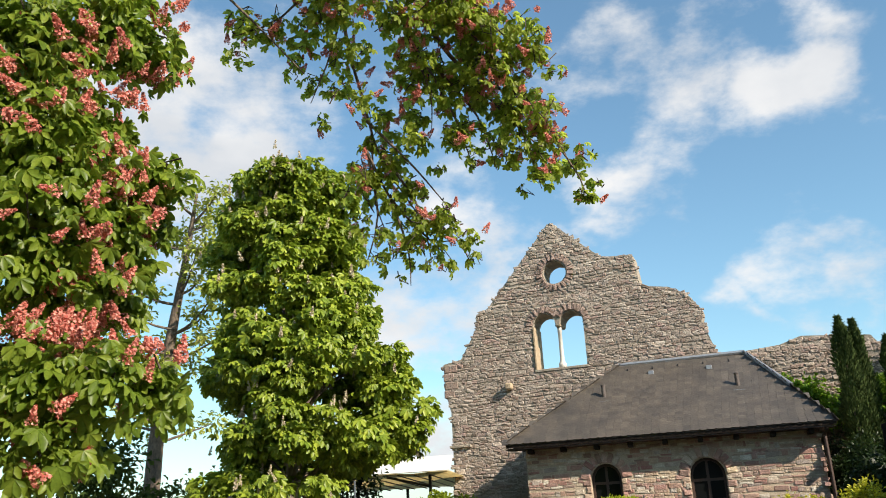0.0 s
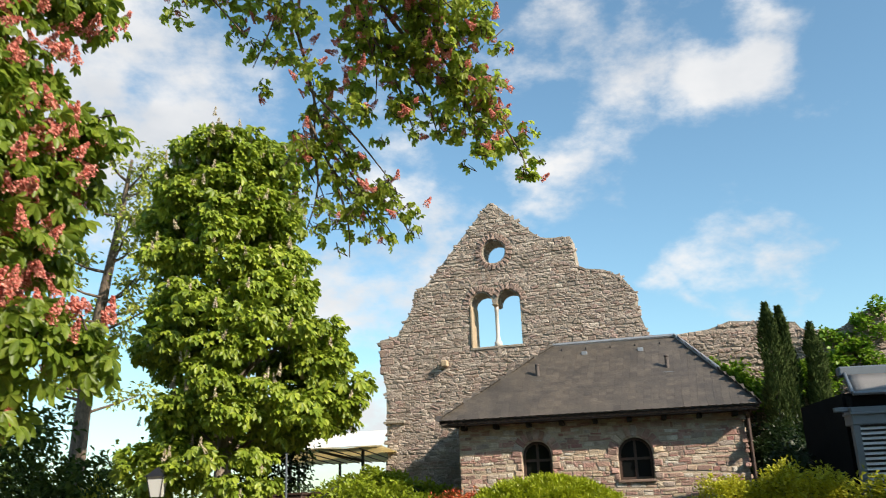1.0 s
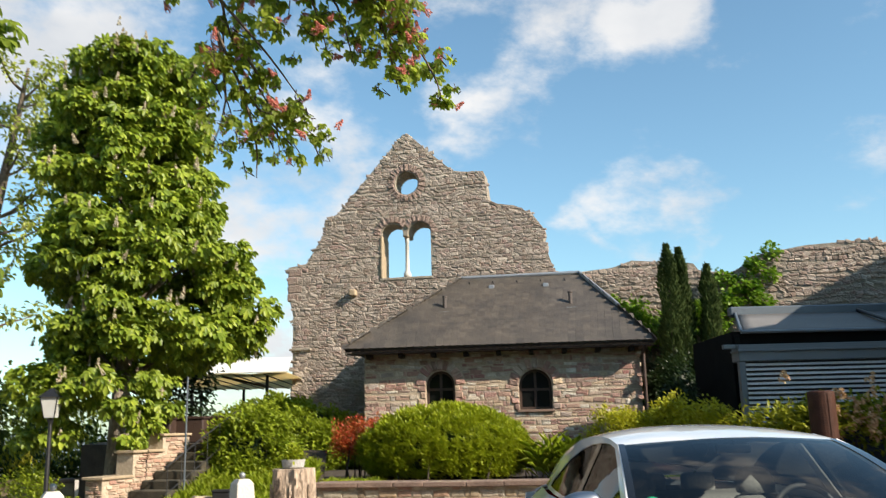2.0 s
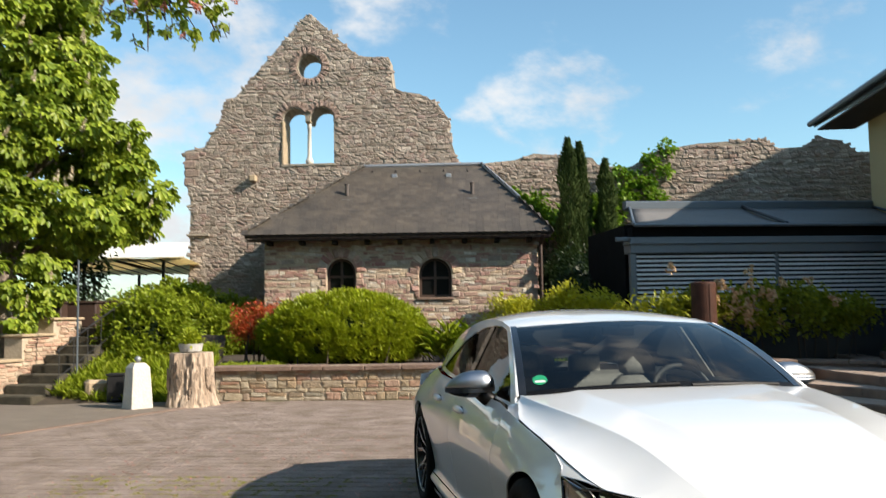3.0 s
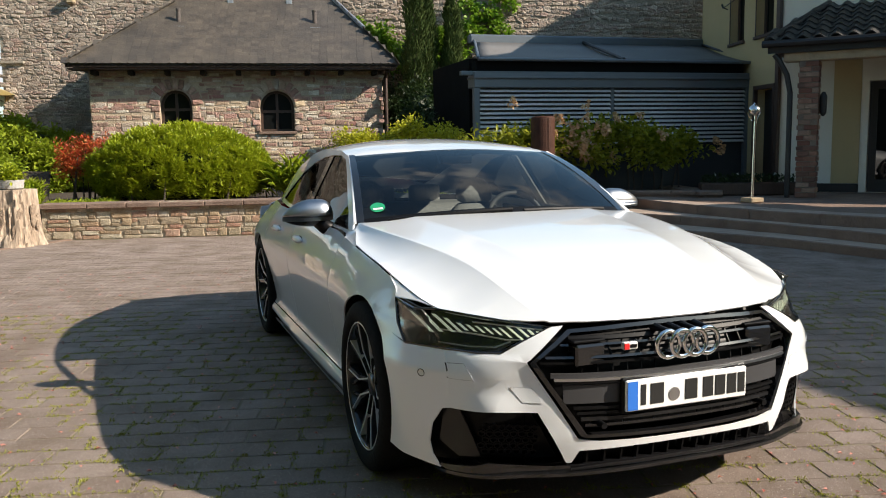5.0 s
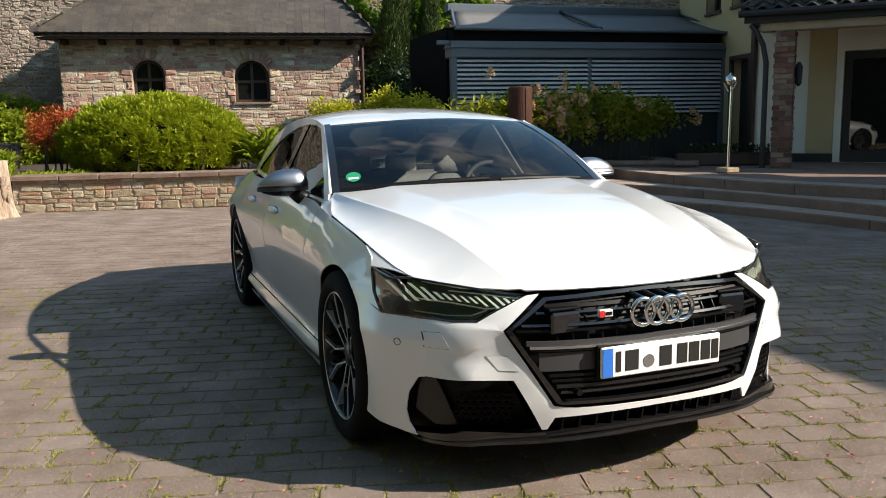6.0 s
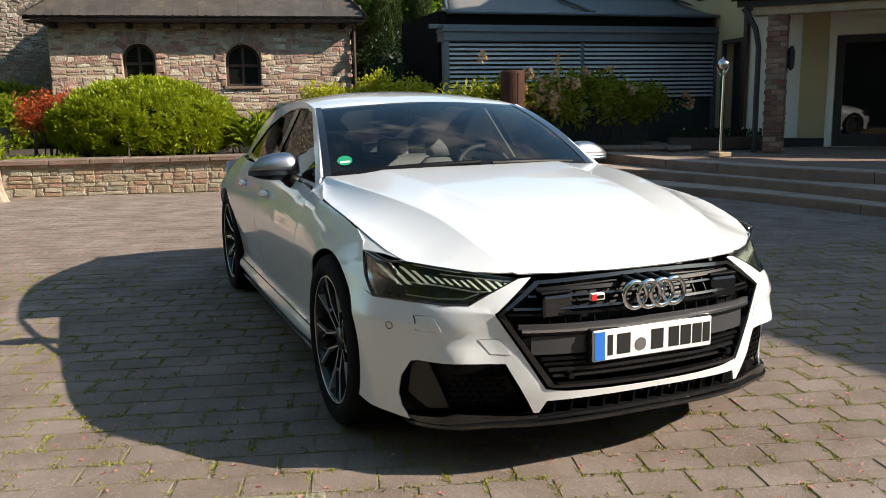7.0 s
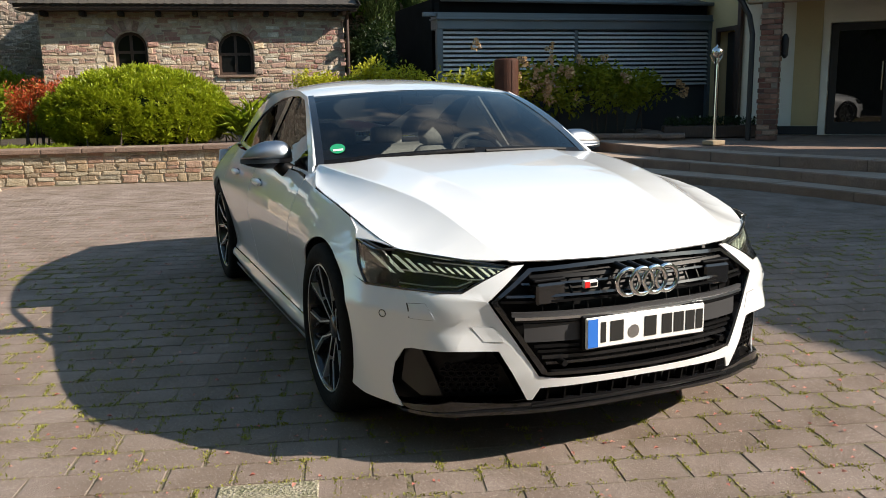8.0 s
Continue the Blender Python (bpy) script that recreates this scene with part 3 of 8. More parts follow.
alone("upper_terrace", bm, M_SOIL, "raised terrace behind the outdoor stairs", "terrace", kind="structure")

# platform with curved steps in front of the villa
RISE = (0.12, 0.25, 0.40)


def edge(k, y):
    if k == 0:
        return 6.25 - 0.047 * (max(y, 3.0) - 3.0) ** 2
    if k == 1:
        return 6.60 - 0.029 * (max(y, 3.0) - 3.0) ** 2
    return 6.43 + 0.055 * (min(max(y, 3.6), 9.5) - 7.6) ** 2


platform = thing("entrance_steps", "three wide reddish stone steps up to the entrance platform", "steps", kind="structure")
for i in range(3):
    y = -9.0
    k = 0
    end = (9.0, 9.6, 10.6)[i]
    while y < end:
        w = min(rng.uniform(0.8, 1.15), end - y)
        if end - y - w < 0.3:
            w = end - y
        bm = bmesh.new()
        ys = [y + 0.004 + (w - 0.008) * j / 4 for j in range(5)]
        fr = [(edge(i, q) + rng.uniform(-.004, .004), q) for q in ys]
        z0, z1 = (RISE[i - 1] - 0.03 if i else -0.03), RISE[i] + rng.uniform(-.003, .003)
        lip = [bm.verts.new((x + .012, q, z1)) for x, q in fr]
        cut = [bm.verts.new((x, q, z1 - 0.014)) for x, q in fr]
        low = [bm.verts.new((x + 0.015, q, z0)) for x, q in fr]
        far = [bm.verts.new((x + (.75 if i < 2 else .42), q, z1)) for x, q in fr]
        deep = [bm.verts.new((v.co.x, v.co.y, z0)) for v in far]
        for j in range(4):
            for a, b in ((low, cut), (cut, lip), (lip, far), (far, deep)):
                bm.faces.new((a[j], b[j], b[j + 1], a[j + 1]))
        for j in (0, -1):
            bm.faces.new((low[j], cut[j], lip[j], far[j], deep[j]))
        bmesh.ops.recalc_face_normals(bm, faces=bm.faces[:])
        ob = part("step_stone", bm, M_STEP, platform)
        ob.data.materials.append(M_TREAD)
        # upward faces take the paler stone, standing in for skylight on them
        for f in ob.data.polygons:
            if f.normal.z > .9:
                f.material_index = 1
        y += w
bm = bmesh.new()
q = [(edge(2, 9.6 - 18 * j / 30) + .2, 9.6 - 18 * j / 30) for j in range(31)]
vs = [bm.verts.new((x, y, RISE[2] - .008)) for x, y in q] + [bm.verts.new((20, y, RISE[2] - .008)) for x, y in q]
for j in range(30):
    bm.faces.new((vs[j], vs[j + 1], vs[32 + j], vs[31 + j]))
part("landing", bm, M_STEP, platform)

# ---- stone outbuilding ----
house = thing("stone_outbuilding", "small red sandstone rubble house with a hipped slate roof", "house", HOUSE)
W0, W1, YF = 0.34, 6.78, 0.48
win1, win2 = arch(1.80, 2.48, 1.75, 2.70), arch(3.98, 4.74, 1.75, 2.68)
outline = [(W0, 0.3), (W1, 0.3), (W1, 3.2), (W0, 3.2)]
wall = part("front_wall", slab(outline, [win1, win2], YF + 0.02, YF + 0.45), M_MORTAR, house)
part("side_wall", box(W0 + .02, W0 + 0.42, YF + 0.455, 2.75, 0.3, 3.2), M_MORTAR, house)
part("side_wall", box(W1 - 0.42, W1 - .02, YF + 0.455, 2.75, 0.3, 3.2), M_MORTAR, house)
part("back_wall", box(W0 + .425, W1 - .425, 2.45, 2.75, 0.3, 3.19), M_MORTAR, house)
# black floor: the dark of the unlit room put into its colour
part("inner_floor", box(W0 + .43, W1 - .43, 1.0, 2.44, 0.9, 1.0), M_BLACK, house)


def clear(c):
    u, z, w, h = c
    for uc, half, zt in ((2.14, 0.34, 2.36), (4.36, 0.38, 2.30)):
        if abs(u - uc) < half + w * 0.5 + 0.0 and 1.70 < z < zt:
            return False
        if math.hypot(u - uc, z - zt) < half + 0.26 and z >= zt:
            return False
    return True


cells = [c for c in courses(W0, W1, 0.55, 3.18, (0.05, 0.15), (0.07, 0.34), 31, .12) if W0 + 0.02 < c[0] < W1 - 0.02 and clear(c)]
cells = [(max(u - w / 2, W0) / 2 + min(u + w / 2, W1) / 2, z, min(u + w / 2, W1) - max(u - w / 2, W0), h) for u, z, w, h in cells]
cells.sort(key=lambda c: -c[1])
stones_single("stone", cells[:300], YF + 0.02, 0.015, 0.010, M_RED_OBJ, wall, FLAT_STONES, 8)
stones_joined("stone_field", cells[300:], YF + 0.02, 0.015, 0.010, M_RED_ISL, house, FLAT_STONES, 0.04, 9)
for side, u in ((1, W1 - 0.02),):
    cs = courses(YF + .1, 2.6, 0.55, 3.18, (0.06, 0.15), (0.10, 0.34), 33)
    ob = stones_joined("side_stone_field", cs, 0, 0.035, 0.016, M_RED_ISL, house, seed=10)
    ob.matrix_local = Matrix.Translation((u, 0, 0)) @ pose(0, 0, 0, 0, 0, 90)
for uc, half, zt in ((2.14, 0.34, 2.36), (4.36, 0.38, 2.30)):
    arch_stones("voussoir", voussoirs(uc, zt, half + 0.005, half + 0.25, 11, 0.0, math.pi), YF + 0.02, 0.04, 0.014, M_RED_OBJ, wall)
    for s in (-1, 1):
        for k in range(4):
            h = (zt - 1.75) / 4
            w = 0.12 + 0.08 * ((k + (s > 0)) % 2)
            arch_stones("jamb_stone", [(uc + s * (half + w / 2), 1.75 + h * (k + .5), w, h, 0)], YF + 0.02, 0.03, 0.012, M_RED_OBJ, wall, 40 + k)
    win = thing("window", "", "")
    win.parent = house
    o, i = arch(uc - half, uc + half, 1.75, zt + half), arch(uc - half + 0.06, uc + half - 0.06, 1.81, zt + half - 0.06)
    part("frame", slab(o, [i], YF + 0.20, YF + 0.27), M_BROWNWOOD, win)
    part("mullion", box(uc - 0.03, uc + 0.03, YF + 0.205, YF + 0.262, 1.80, zt + half - .05), M_BROWNWOOD, win)
    part("transom", box(uc - half + .05, uc + half - .05, YF + 0.203, YF + 0.264, zt - 0.12, zt - 0.06), M_BROWNWOOD, win)
    part("pane", slab(arch(uc - half + .05, uc + half - .05, 1.8, zt + half - .05), [], YF + 0.23, YF + 0.236), M_GLASSDARK, win)
    part("sill", box(uc - half - 0.05, uc + half + 0.05, YF - 0.05, YF + 0.3, 1.69, 1.75, 0.008), M_STEP, win)

# hipped roof: slates lie on four slopes with a slight kick at the eaves
EL, ER, RB, RL, RR, RZ, EZ, BK = -0.02, 7.08, 2.75, 2.58, 5.65, 5.24, 3.24, 2.80
fr = [(EL, 0, EZ), (ER, 0, EZ), (RR, RB, RZ), (RL, RB, RZ)]


def roof_deck():
    bm = bmesh.new()
    top = [bm.verts.new(p) for p in ((EL, 0, EZ), (ER, 0, EZ), (ER, BK, EZ), (EL, BK, EZ), (RL, RB, RZ), (RR, RB, RZ))]
    low = [bm.verts.new((p.co.x, p.co.y, p.co.z - 0.03)) for p in top[:4]]
    for f in ((0, 1, 5, 4), (1, 2, 5), (2, 3, 4, 5), (3, 0, 4)):
        bm.faces.new([top[i] for i in f])
    for i in range(4):
        bm.faces.new((low[i], low[(i + 1) % 4], top[(i + 1) % 4], top[i]))
    bm.faces.new(low[::-1])
    return bm


roof = part("roof", roof_deck(), M_SLATE, house, "dark grey slate hipped roof")
slate_me = to_mesh("slate", [(-.5, 0, 0), (.5, 0, 0), (.5, 1, .0), (-.5, 1, .0), (-.5, 0, 1), (-.2, -.10, 1), (.2, -.10, 1), (.5, 0, 1), (.5, 1, .12), (-.5, 1, .12)],
                   [(4, 5, 6, 7, 8, 9), (0, 1, 7, 6, 5, 4), (0, 4, 9, 3), (1, 2, 8, 7)], M_SLATE_OBJ)


def slates(a, b, c, d, first):
    """Slates over the slope a-b (eave) and d-c (ridge): the lowest rows single, the rest joined."""
    a, b, c, d = (Vector(p) for p in (a, b, c, d))
    ax = (b - a).normalized()
    up = ((c - a) - ax * (c - a).dot(ax)).normalized()
    nn = ax.cross(up)
    high = (c - a).dot(up)
    turn = Matrix((ax, up, nn)).transposed()
    lean = Matrix.Rotation(radians(5.0), 3, "X")
    vs, fs, at, count, row = [], [], 0, 0, 0
    base = np.array([v.co[:] for v in slate_me.vertices])
    polys = [tuple(p.vertices) for p in slate_me.polygons]
    r = np.random.default_rng(5)
    s = -0.03
    while s < high - 0.03:
        k = max(0, s) / high
        l, rr = a.lerp(d, k), b.lerp(c, k)
        span, w = (rr - l).length, 0.17
        n = max(1, int(span / w))
        for j in range(n + 1):
            x = (j + (0.5 if row % 2 else 0.0)) * w
            if x > span:
                continue
            p = l + ax * x + up * (s - max(0, s)) + nn * (0.012 + r.uniform(0, .006))
            m = turn @ lean
            if count < first:
                ob = new("slate", slate_me)
                ob.parent = roof
                ob.matrix_local = Matrix.Translation(p) @ m.to_4x4() @ Matrix.Diagonal((w * 0.97, 0.2, 0.014, 1))
            else:
                q = base * (w * 0.97, 0.2, 0.014) @ np.array(m.transposed()) + np.array(p)
                vs.append(q)
                fs += [tuple(i + at for i in f) for f in polys]
                at += len(base)
            count += 1
        s, row = s + 0.125, row + 1
    if vs:
        tagged(part("slate_field", to_mesh("slate_field", np.concatenate(vs), fs, M_SLATE), M_SLATE, roof), kind="stuff")


slates(fr[0], fr[1], fr[2], fr[3], 300)
slates((ER, 0, EZ), (ER, BK, EZ), (RR, RB, RZ), (RR, RB, RZ), 0)
slates((EL, BK, EZ), (EL, 0, EZ), (RL, RB, RZ), (RL, RB, RZ), 0)
part("ridge_flashing", tube([(RL - .05, RB - .03, RZ + 0.02), (RR + .02, RB - .03, RZ + 0.05)], 0.055, 8), M_LEAD, house, "grey lead ridge capping")
part("hip_flashing", tube([(RR, RB, RZ + 0.05), (ER - 0.62, 1.2, EZ + 0.95)], 0.05, 8), M_LEAD, house, "grey lead hip capping")
part("fascia", box(EL, ER, -0.005, 0.02, EZ - 0.09, EZ - 0.032), M_DARKWOOD, house)
part("soffit", box(EL + .03, ER - .03, 0.025, 0.52, EZ - 0.13, EZ - 0.10), M_BROWNWOOD, house)
for k in range(9):
    x = 0.5 + k * 0.76
    part("rafter_end", box(x - 0.055, x + 0.055, 0.14, 0.6, EZ - 0.235, EZ - 0.135, 0.01), M_DARKWOOD, house)
for u, yv, zb in ((2.20, 1.45, 4.27), (5.32, 1.45, 4.27)):
    pipe = part("vent_pipe", tube([(u, yv, zb - 0.1), (u, yv, zb + 0.30), (u, yv, zb + 0.31), (u, yv, zb + 0.34)], [0.05, 0.05, 0.06, 0.06], 12), M_PIPE, house)
    part("flashing", box(u - 0.12, u + 0.12, yv - 0.2, yv + 0.12, zb - 0.10, zb - 0.075), M_LEAD, pipe)
for u in (3.35, 4.75):
    part("roof_vent", box(u - 0.07, u + 0.07, 2.2, 2.42, 4.86, 4.97, 0.01), M_LEAD, house)
for k in range(5):
    part("snow_hook", box(2.75 + 0.62 * k, 2.78 + 0.62 * k, 2.42, 2.46, 5.02, 5.10), M_BLACK, house)
part("downpipe", tube([(6.86, 0.1, 3.1), (6.86, 0.42, 2.95), (6.86, 0.42, 0.5)], 0.04, 8), M_BROWNWOOD, house)

# ---- glazed annexe with awning and blinds ----
shed = thing("garden_annexe", "glazed garden annexe with lowered grey blinds and sloping awning roof", "annexe", SHED)
part("plinth_wall", box(-0.1, 5.8, 0.12, 0.4, 0.1, 1.36), M_DARKWALL, shed)
# black side: shade beside the annexe put into the wall's colour
part("side_wall", box(-0.1, 0.12, 0.42, 3.0, 0.1, 3.0), M_DEEP, shed)
part("fascia_box", box(-0.13, 5.78, 0.0, 0.4, 2.43, 2.73, 0.01), M_GREYMETAL, shed, "blue-grey metal blind box")
part("fascia_ledge", box(-0.16, 5.8, -0.05, 0.38, 2.60, 2.635, 0.004), M_GREYMETAL, shed)
# black box added in the shaded gap under the awning
part("dark_infill", box(-0.05, 5.7, 0.12, 2.4, 2.735, 2.93), M_DEEP, shed)
for u in (-0.08, 2.72, 5.74):
    part("guide_rail", box(u - 0.035, u + 0.035, 0.06, 0.12, 1.33, 2.43), M_GREYMETAL, shed)
for u0, u1 in ((-0.04, 2.68), (2.76, 5.70)):
    blind = thing("blind", "", "")
    blind.parent = shed
    bm = box(u0, u1, 0.10, 0.118, 1.33, 2.43)
    part("backing", bm, M_DARKWALL, blind)
    me = None
    for k in range(13):
        if me is None:
            b2 = box(u0, u1, -0.036, 0.036, -0.003, 0.003, turn=Matrix.Rotation(radians(38), 4, "X"))
            ob = part("slat", b2, M_BLIND, blind)
            me = ob.data
        else:
            ob = part("slat", me, M_BLIND, blind)
        ob.location = (0, 0.06, 1.375 + k * 0.083)
for u0, u1, v0, v1 in ((-0.02, 2.9, 0.72, 3.22), (2.96, 5.84, 3.28, 6.25)):
    bm = bmesh.new()
    n = 10
    up = [[bm.verts.new(((u0 + (u1 - u0) * i / n) * (1 - t) + (v0 + (v1 - v0) * i / n) * t, 2.5 * t, 2.96 + 0.60 * t - 0.05 * math.sin(math.pi * t) - dz)) for i in range(n + 1)] for t in (0, .25, .5, .75, 1) for dz in (0,)]
    for r0, r1 in zip(up, up[1:]):
        for i in range(n):
            bm.faces.new((r0[i], r0[i + 1], r1[i + 1], r1[i]))
    ob = part("awning_cloth", bm, M_AWN, shed, "taut grey awning cloth", True)
    so = ob.modifiers.new("thick", "SOLIDIFY")
    so.thickness = 0.01
part("awning_front_bar", tube([(-0.06, -0.02, 2.95), (5.86, -0.02, 2.94)], 0.035, 8), M_GREYMETAL, shed)
part("awning_side_rail", tube([(-0.05, 0, 2.97), (0.70, 2.5, 3.59)], 0.03, 6), M_GREYMETAL, shed)
part("awning_side_rail", tube([(2.93, 0, 2.98), (3.25, 2.5, 3.60)], 0.035, 6), M_BLACK, shed)
part("awning_side_rail", tube([(5.86, 0, 2.97), (6.26, 2.5, 3.59)], 0.03, 6), M_BLACK, shed)
part("awning_cassette", box(0.6, 6.3, 2.5, 2.72, 3.53, 3.73, 0.03), M_GREYMETAL, shed, "blue-grey awning cassette")
part("corner_post", box(-0.13, -0.02, 0.02, 0.14, 0.2, 2.43), M_GREYMETAL, shed)
part("corner_post", box(5.70, 5.80, 0.02, 0.14, 0.2, 2.43), M_GREYMETAL, shed)
part("gutter_bracket", box(-0.36, -0.1, 0.1, 0.2, 2.66, 2.74, 0.01), M_GREYMETAL, shed)

# ---- cream villa ----
villa = thing("villa", "two-storey cream rendered house with dark brown timber and tiled porch", "house", VILLA)
C0 = -2.75
win_a, win_b = [(-1.12, 3.42), (-0.42, 3.42), (-0.42, 5.15), (-1.12, 5.15)], [(0.16, 3.42), (0.92, 3.42), (0.92, 5.2), (0.16, 5.2)]
side_door = [(0.18, 0.42), (1.0, 0.42), (1.0, 2.38), (0.18, 2.38)]
front = [(C0, 0.3), (1.22, 0.3), (1.22, 5.9), (C0, 5.9)]
part("wall", slab(front, [win_a, win_b, [(u, z) for u, z in side_door]], 0, 0.35), M_YELLOW, villa, "cream yellow rendered wall")
part("end_wall", box(C0, C0 + 0.3, 0.352, 7.0, 0.3, 5.9), M_YELLOW, villa)
# black back and floor stand in for the unlit rooms
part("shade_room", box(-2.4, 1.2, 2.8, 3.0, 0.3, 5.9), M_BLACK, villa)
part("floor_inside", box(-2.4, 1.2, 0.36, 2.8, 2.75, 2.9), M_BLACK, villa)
for (u0, z0), (u1, _), (_, z1), _ in (win_a, win_b):
    wn_ = thing("window", "", "")
    wn_.parent = villa
    part("frame", slab([(u0, z0), (u1, z0), (u1, z1), (u0, z1)], [[(u0 + .07, z0 + .07), (u1 - .07, z0 + .07), (u1 - .07, z1 - .07), (u0 + .07, z1 - .07)]], 0.16, 0.24), M_BROWNWOOD, wn_)
    part("pane", box(u0 + .06, u1 - .06, 0.19, 0.2, z0 + .06, z1 - .06), M_GLASSDARK, wn_)
    part("sill", box(u0 - 0.05, u1 + 0.05, -0.05, 0.22, z0 - 0.06, z0, 0.006), M_BROWNWOOD, wn_)
    part("reveal", box(u0 - 0.035, u0 - 0.003, -0.012, 0.16, z0, z1), M_BROWNWOOD, wn_)
    bar = part("window_rail", tube([(u0 - 0.12, -0.02, z0 + 0.75), (u0 - 0.12, -0.12, z0 + 0.78), (u1 + 0.1, -0.12, z0 + 0.9)], 0.012, 6), M_BLACK, wn_)
    part("hook", tube([(u0 - .12, -.12, z0 + .78), (u0 - .16, -.14, z0 + .86)], 0.02, 6), M_BLACK, wn_)
sd = thing("side_door", "", "")
sd.parent = villa
part("leaf", box(0.2, 0.98, 0.2, 0.25, 0.42, 2.36), M_BLACK, sd, "dark door leaf")
part("frame", slab([(0.12, 0.42), (1.06, 0.42), (1.06, 2.45), (0.12, 2.45)], [[(.2, .43), (.98, .43), (.98, 2.37), (.2, 2.37)]], -0.02, 0.05), M_BROWNWOOD, sd)
part("corner_post", box(1.16, 1.30, -0.06, 0.0, 0.42, 5.8), M_BROWNWOOD, villa)
# main roof overhang
bm = bmesh.new()
vs = [bm.verts.new(p) for p in ((-3.6, -0.9, 5.75), (4.5, -0.9, 5.75), (4.5, 4, 8.4), (-3.6, 4, 8.4), (-3.6, -0.9, 5.6), (4.5, -0.9, 5.6), (4.5, 4, 8.25), (-3.6, 4, 8.25))]
for f in ((0, 1, 2, 3), (7, 6, 5, 4), (0, 4, 5, 1), (0, 3, 7, 4), (3, 2, 6, 7), (1, 5, 6, 2)):
    bm.faces.new([vs[i] for i in f])
part("roof", bm, M_TILE, villa, "dark tiled roof")
part("gutter", tube([(-3.65, -0.97, 5.7), (4.5, -0.97, 5.7)], 0.07, 8), M_GREYMETAL, villa)
part("soffit", box(-3.5, 4.4, -0.85, 0.0, 5.52, 5.56), M_BROWNWOOD, villa)
# entrance front with porch, turned towards the court
PORCH = pose(9.9, 9.5, 0, 0, 0, -50)
PZ = 0.40
porch = thing("entrance_porch", "entrance front with tiled porch roof and brick pillar", "house", PORCH)
door_hole = [(1.52, PZ), (3.5, PZ), (3.5, 2.4), (1.52, 2.4)]
part("wall", slab([(0.02, 0.3), (7.0, 0.3), (7.0, 6.4), (0.02, 6.4)], [door_hole], 0.0, 0.35), M_CREAM, porch, "white rendered wall")
part("panel", box(0.93, 1.39, -0.02, 0.004, 0.56, 2.86), M_YELLOW, porch, "ochre yellow wall panel")
part("plinth", box(0.5, 1.42, -0.04, -0.004, PZ, 0.555), M_BLACK, porch)
# black wall stands in for the darkness behind the entrance
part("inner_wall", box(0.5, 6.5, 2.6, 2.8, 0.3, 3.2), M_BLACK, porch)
part("inner_floor", box(0.6, 6.5, 0.36, 2.6, 0.3, PZ), M_STEP, porch)
ed = thing("entrance_door", "", "")
ed.parent = porch
part("surround", slab([(1.40, PZ), (3.7, PZ), (3.7, 2.68), (1.40, 2.68)], [[(1.52, .402), (3.5, .402), (3.5, 2.4), (1.52, 2.4)]], -0.05, -0.004), M_CREAM, ed, "pale stone door surround")
part("frame", slab([(1.53, PZ), (3.49, PZ), (3.49, 2.39), (1.53, 2.39)], [[(1.66, .62), (2.44, .62), (2.44, 2.26), (1.66, 2.26)], [(2.56, .62), (3.36, .62), (3.36, 2.26), (2.56, 2.26)]], 0.06, 0.14), M_BLACK, ed)
M_DOORGLASS = plain("door_glass", (0.006, 0.007, 0.007), 0.02, 0.0, spec=0.5)
part("pane", box(1.65, 2.45, 0.09, 0.1, 0.61, 2.27), M_DOORGLASS, ed)
part("pane", box(2.55, 3.37, 0.09, 0.1, 0.61, 2.27), M_DOORGLASS, ed)
part("handle", tube([(2.40, 0.02, 1.2), (2.40, 0.02, 1.7)], 0.015, 8), M_STEEL, ed)
part("downpipe", tube([(0.16, -1.98, 2.78), (0.24, -1.96, 2.68), (0.36, -1.94, 2.45), (0.42, -1.93, 2.15), (0.42, -1.93, PZ)], 0.045, 8), M_BLACK, porch)
bm = bmesh.new()
vs = [bm.verts.new(p) for p in ((0.05, -2.02, 2.98), (7, -2.02, 2.98), (7, -.02, 3.76), (.80, -.02, 3.76), (0.05, -.02, 2.98), (0.05, -2.02, 2.92), (7, -2.02, 2.92), (7, -.02, 2.92), (0.05, -.02, 2.92))]
for f in ((0, 1, 2, 3), (0, 3, 4), (5, 8, 7, 6), (0, 5, 6, 1), (0, 4, 8, 5), (1, 6, 7, 2), (3, 2, 7, 8, 4)):
    bm.faces.new([vs[i] for i in f])
bmesh.ops.recalc_face_normals(bm, faces=bm.faces[:])
part("roof_deck", bm, M_BLACK, porch)
tile_me = None
sl = math.atan2(0.78, 2.0)
for r in range(7):
    s = r * 0.31 - 0.03
    left_u = 0.05 + 0.75 * max(0, s) / 2.15
    for c in range(24):
        u = 0.16 + c * 0.25
        if u < left_u:
            continue
        if tile_me is None:
            bm = bmesh.new()
            prof = [(-.13 + .26 * i / 8, 0.035 * math.sin(2 * math.pi * i / 8)) for i in range(9)]
            a, b, lo = ([bm.verts.new((x, y, z + dz)) for x, z in prof] for y, dz in ((-.02, .03), (.36, 0), (-.02, .012)))
            for i in range(8):
                bm.faces.new((a[i], a[i + 1], b[i + 1], b[i]))
                bm.faces.new((lo[i], lo[i + 1], a[i + 1], a[i]))
            ob = part("tile", bm, M_TILE, porch)
            tile_me = ob.data
        else:
            ob = part("tile", tile_me, M_TILE, porch)
        ob.matrix_local = Matrix.Translation((u, -2.02 + s * math.cos(sl), 3.02 + s * math.sin(sl))) @ Matrix.Rotation(sl, 4, "X")
part("hip_tile", tube([(0.05, -2.02, 3.02), (.80, -.02, 3.82)], 0.06, 8), M_TILE, porch)
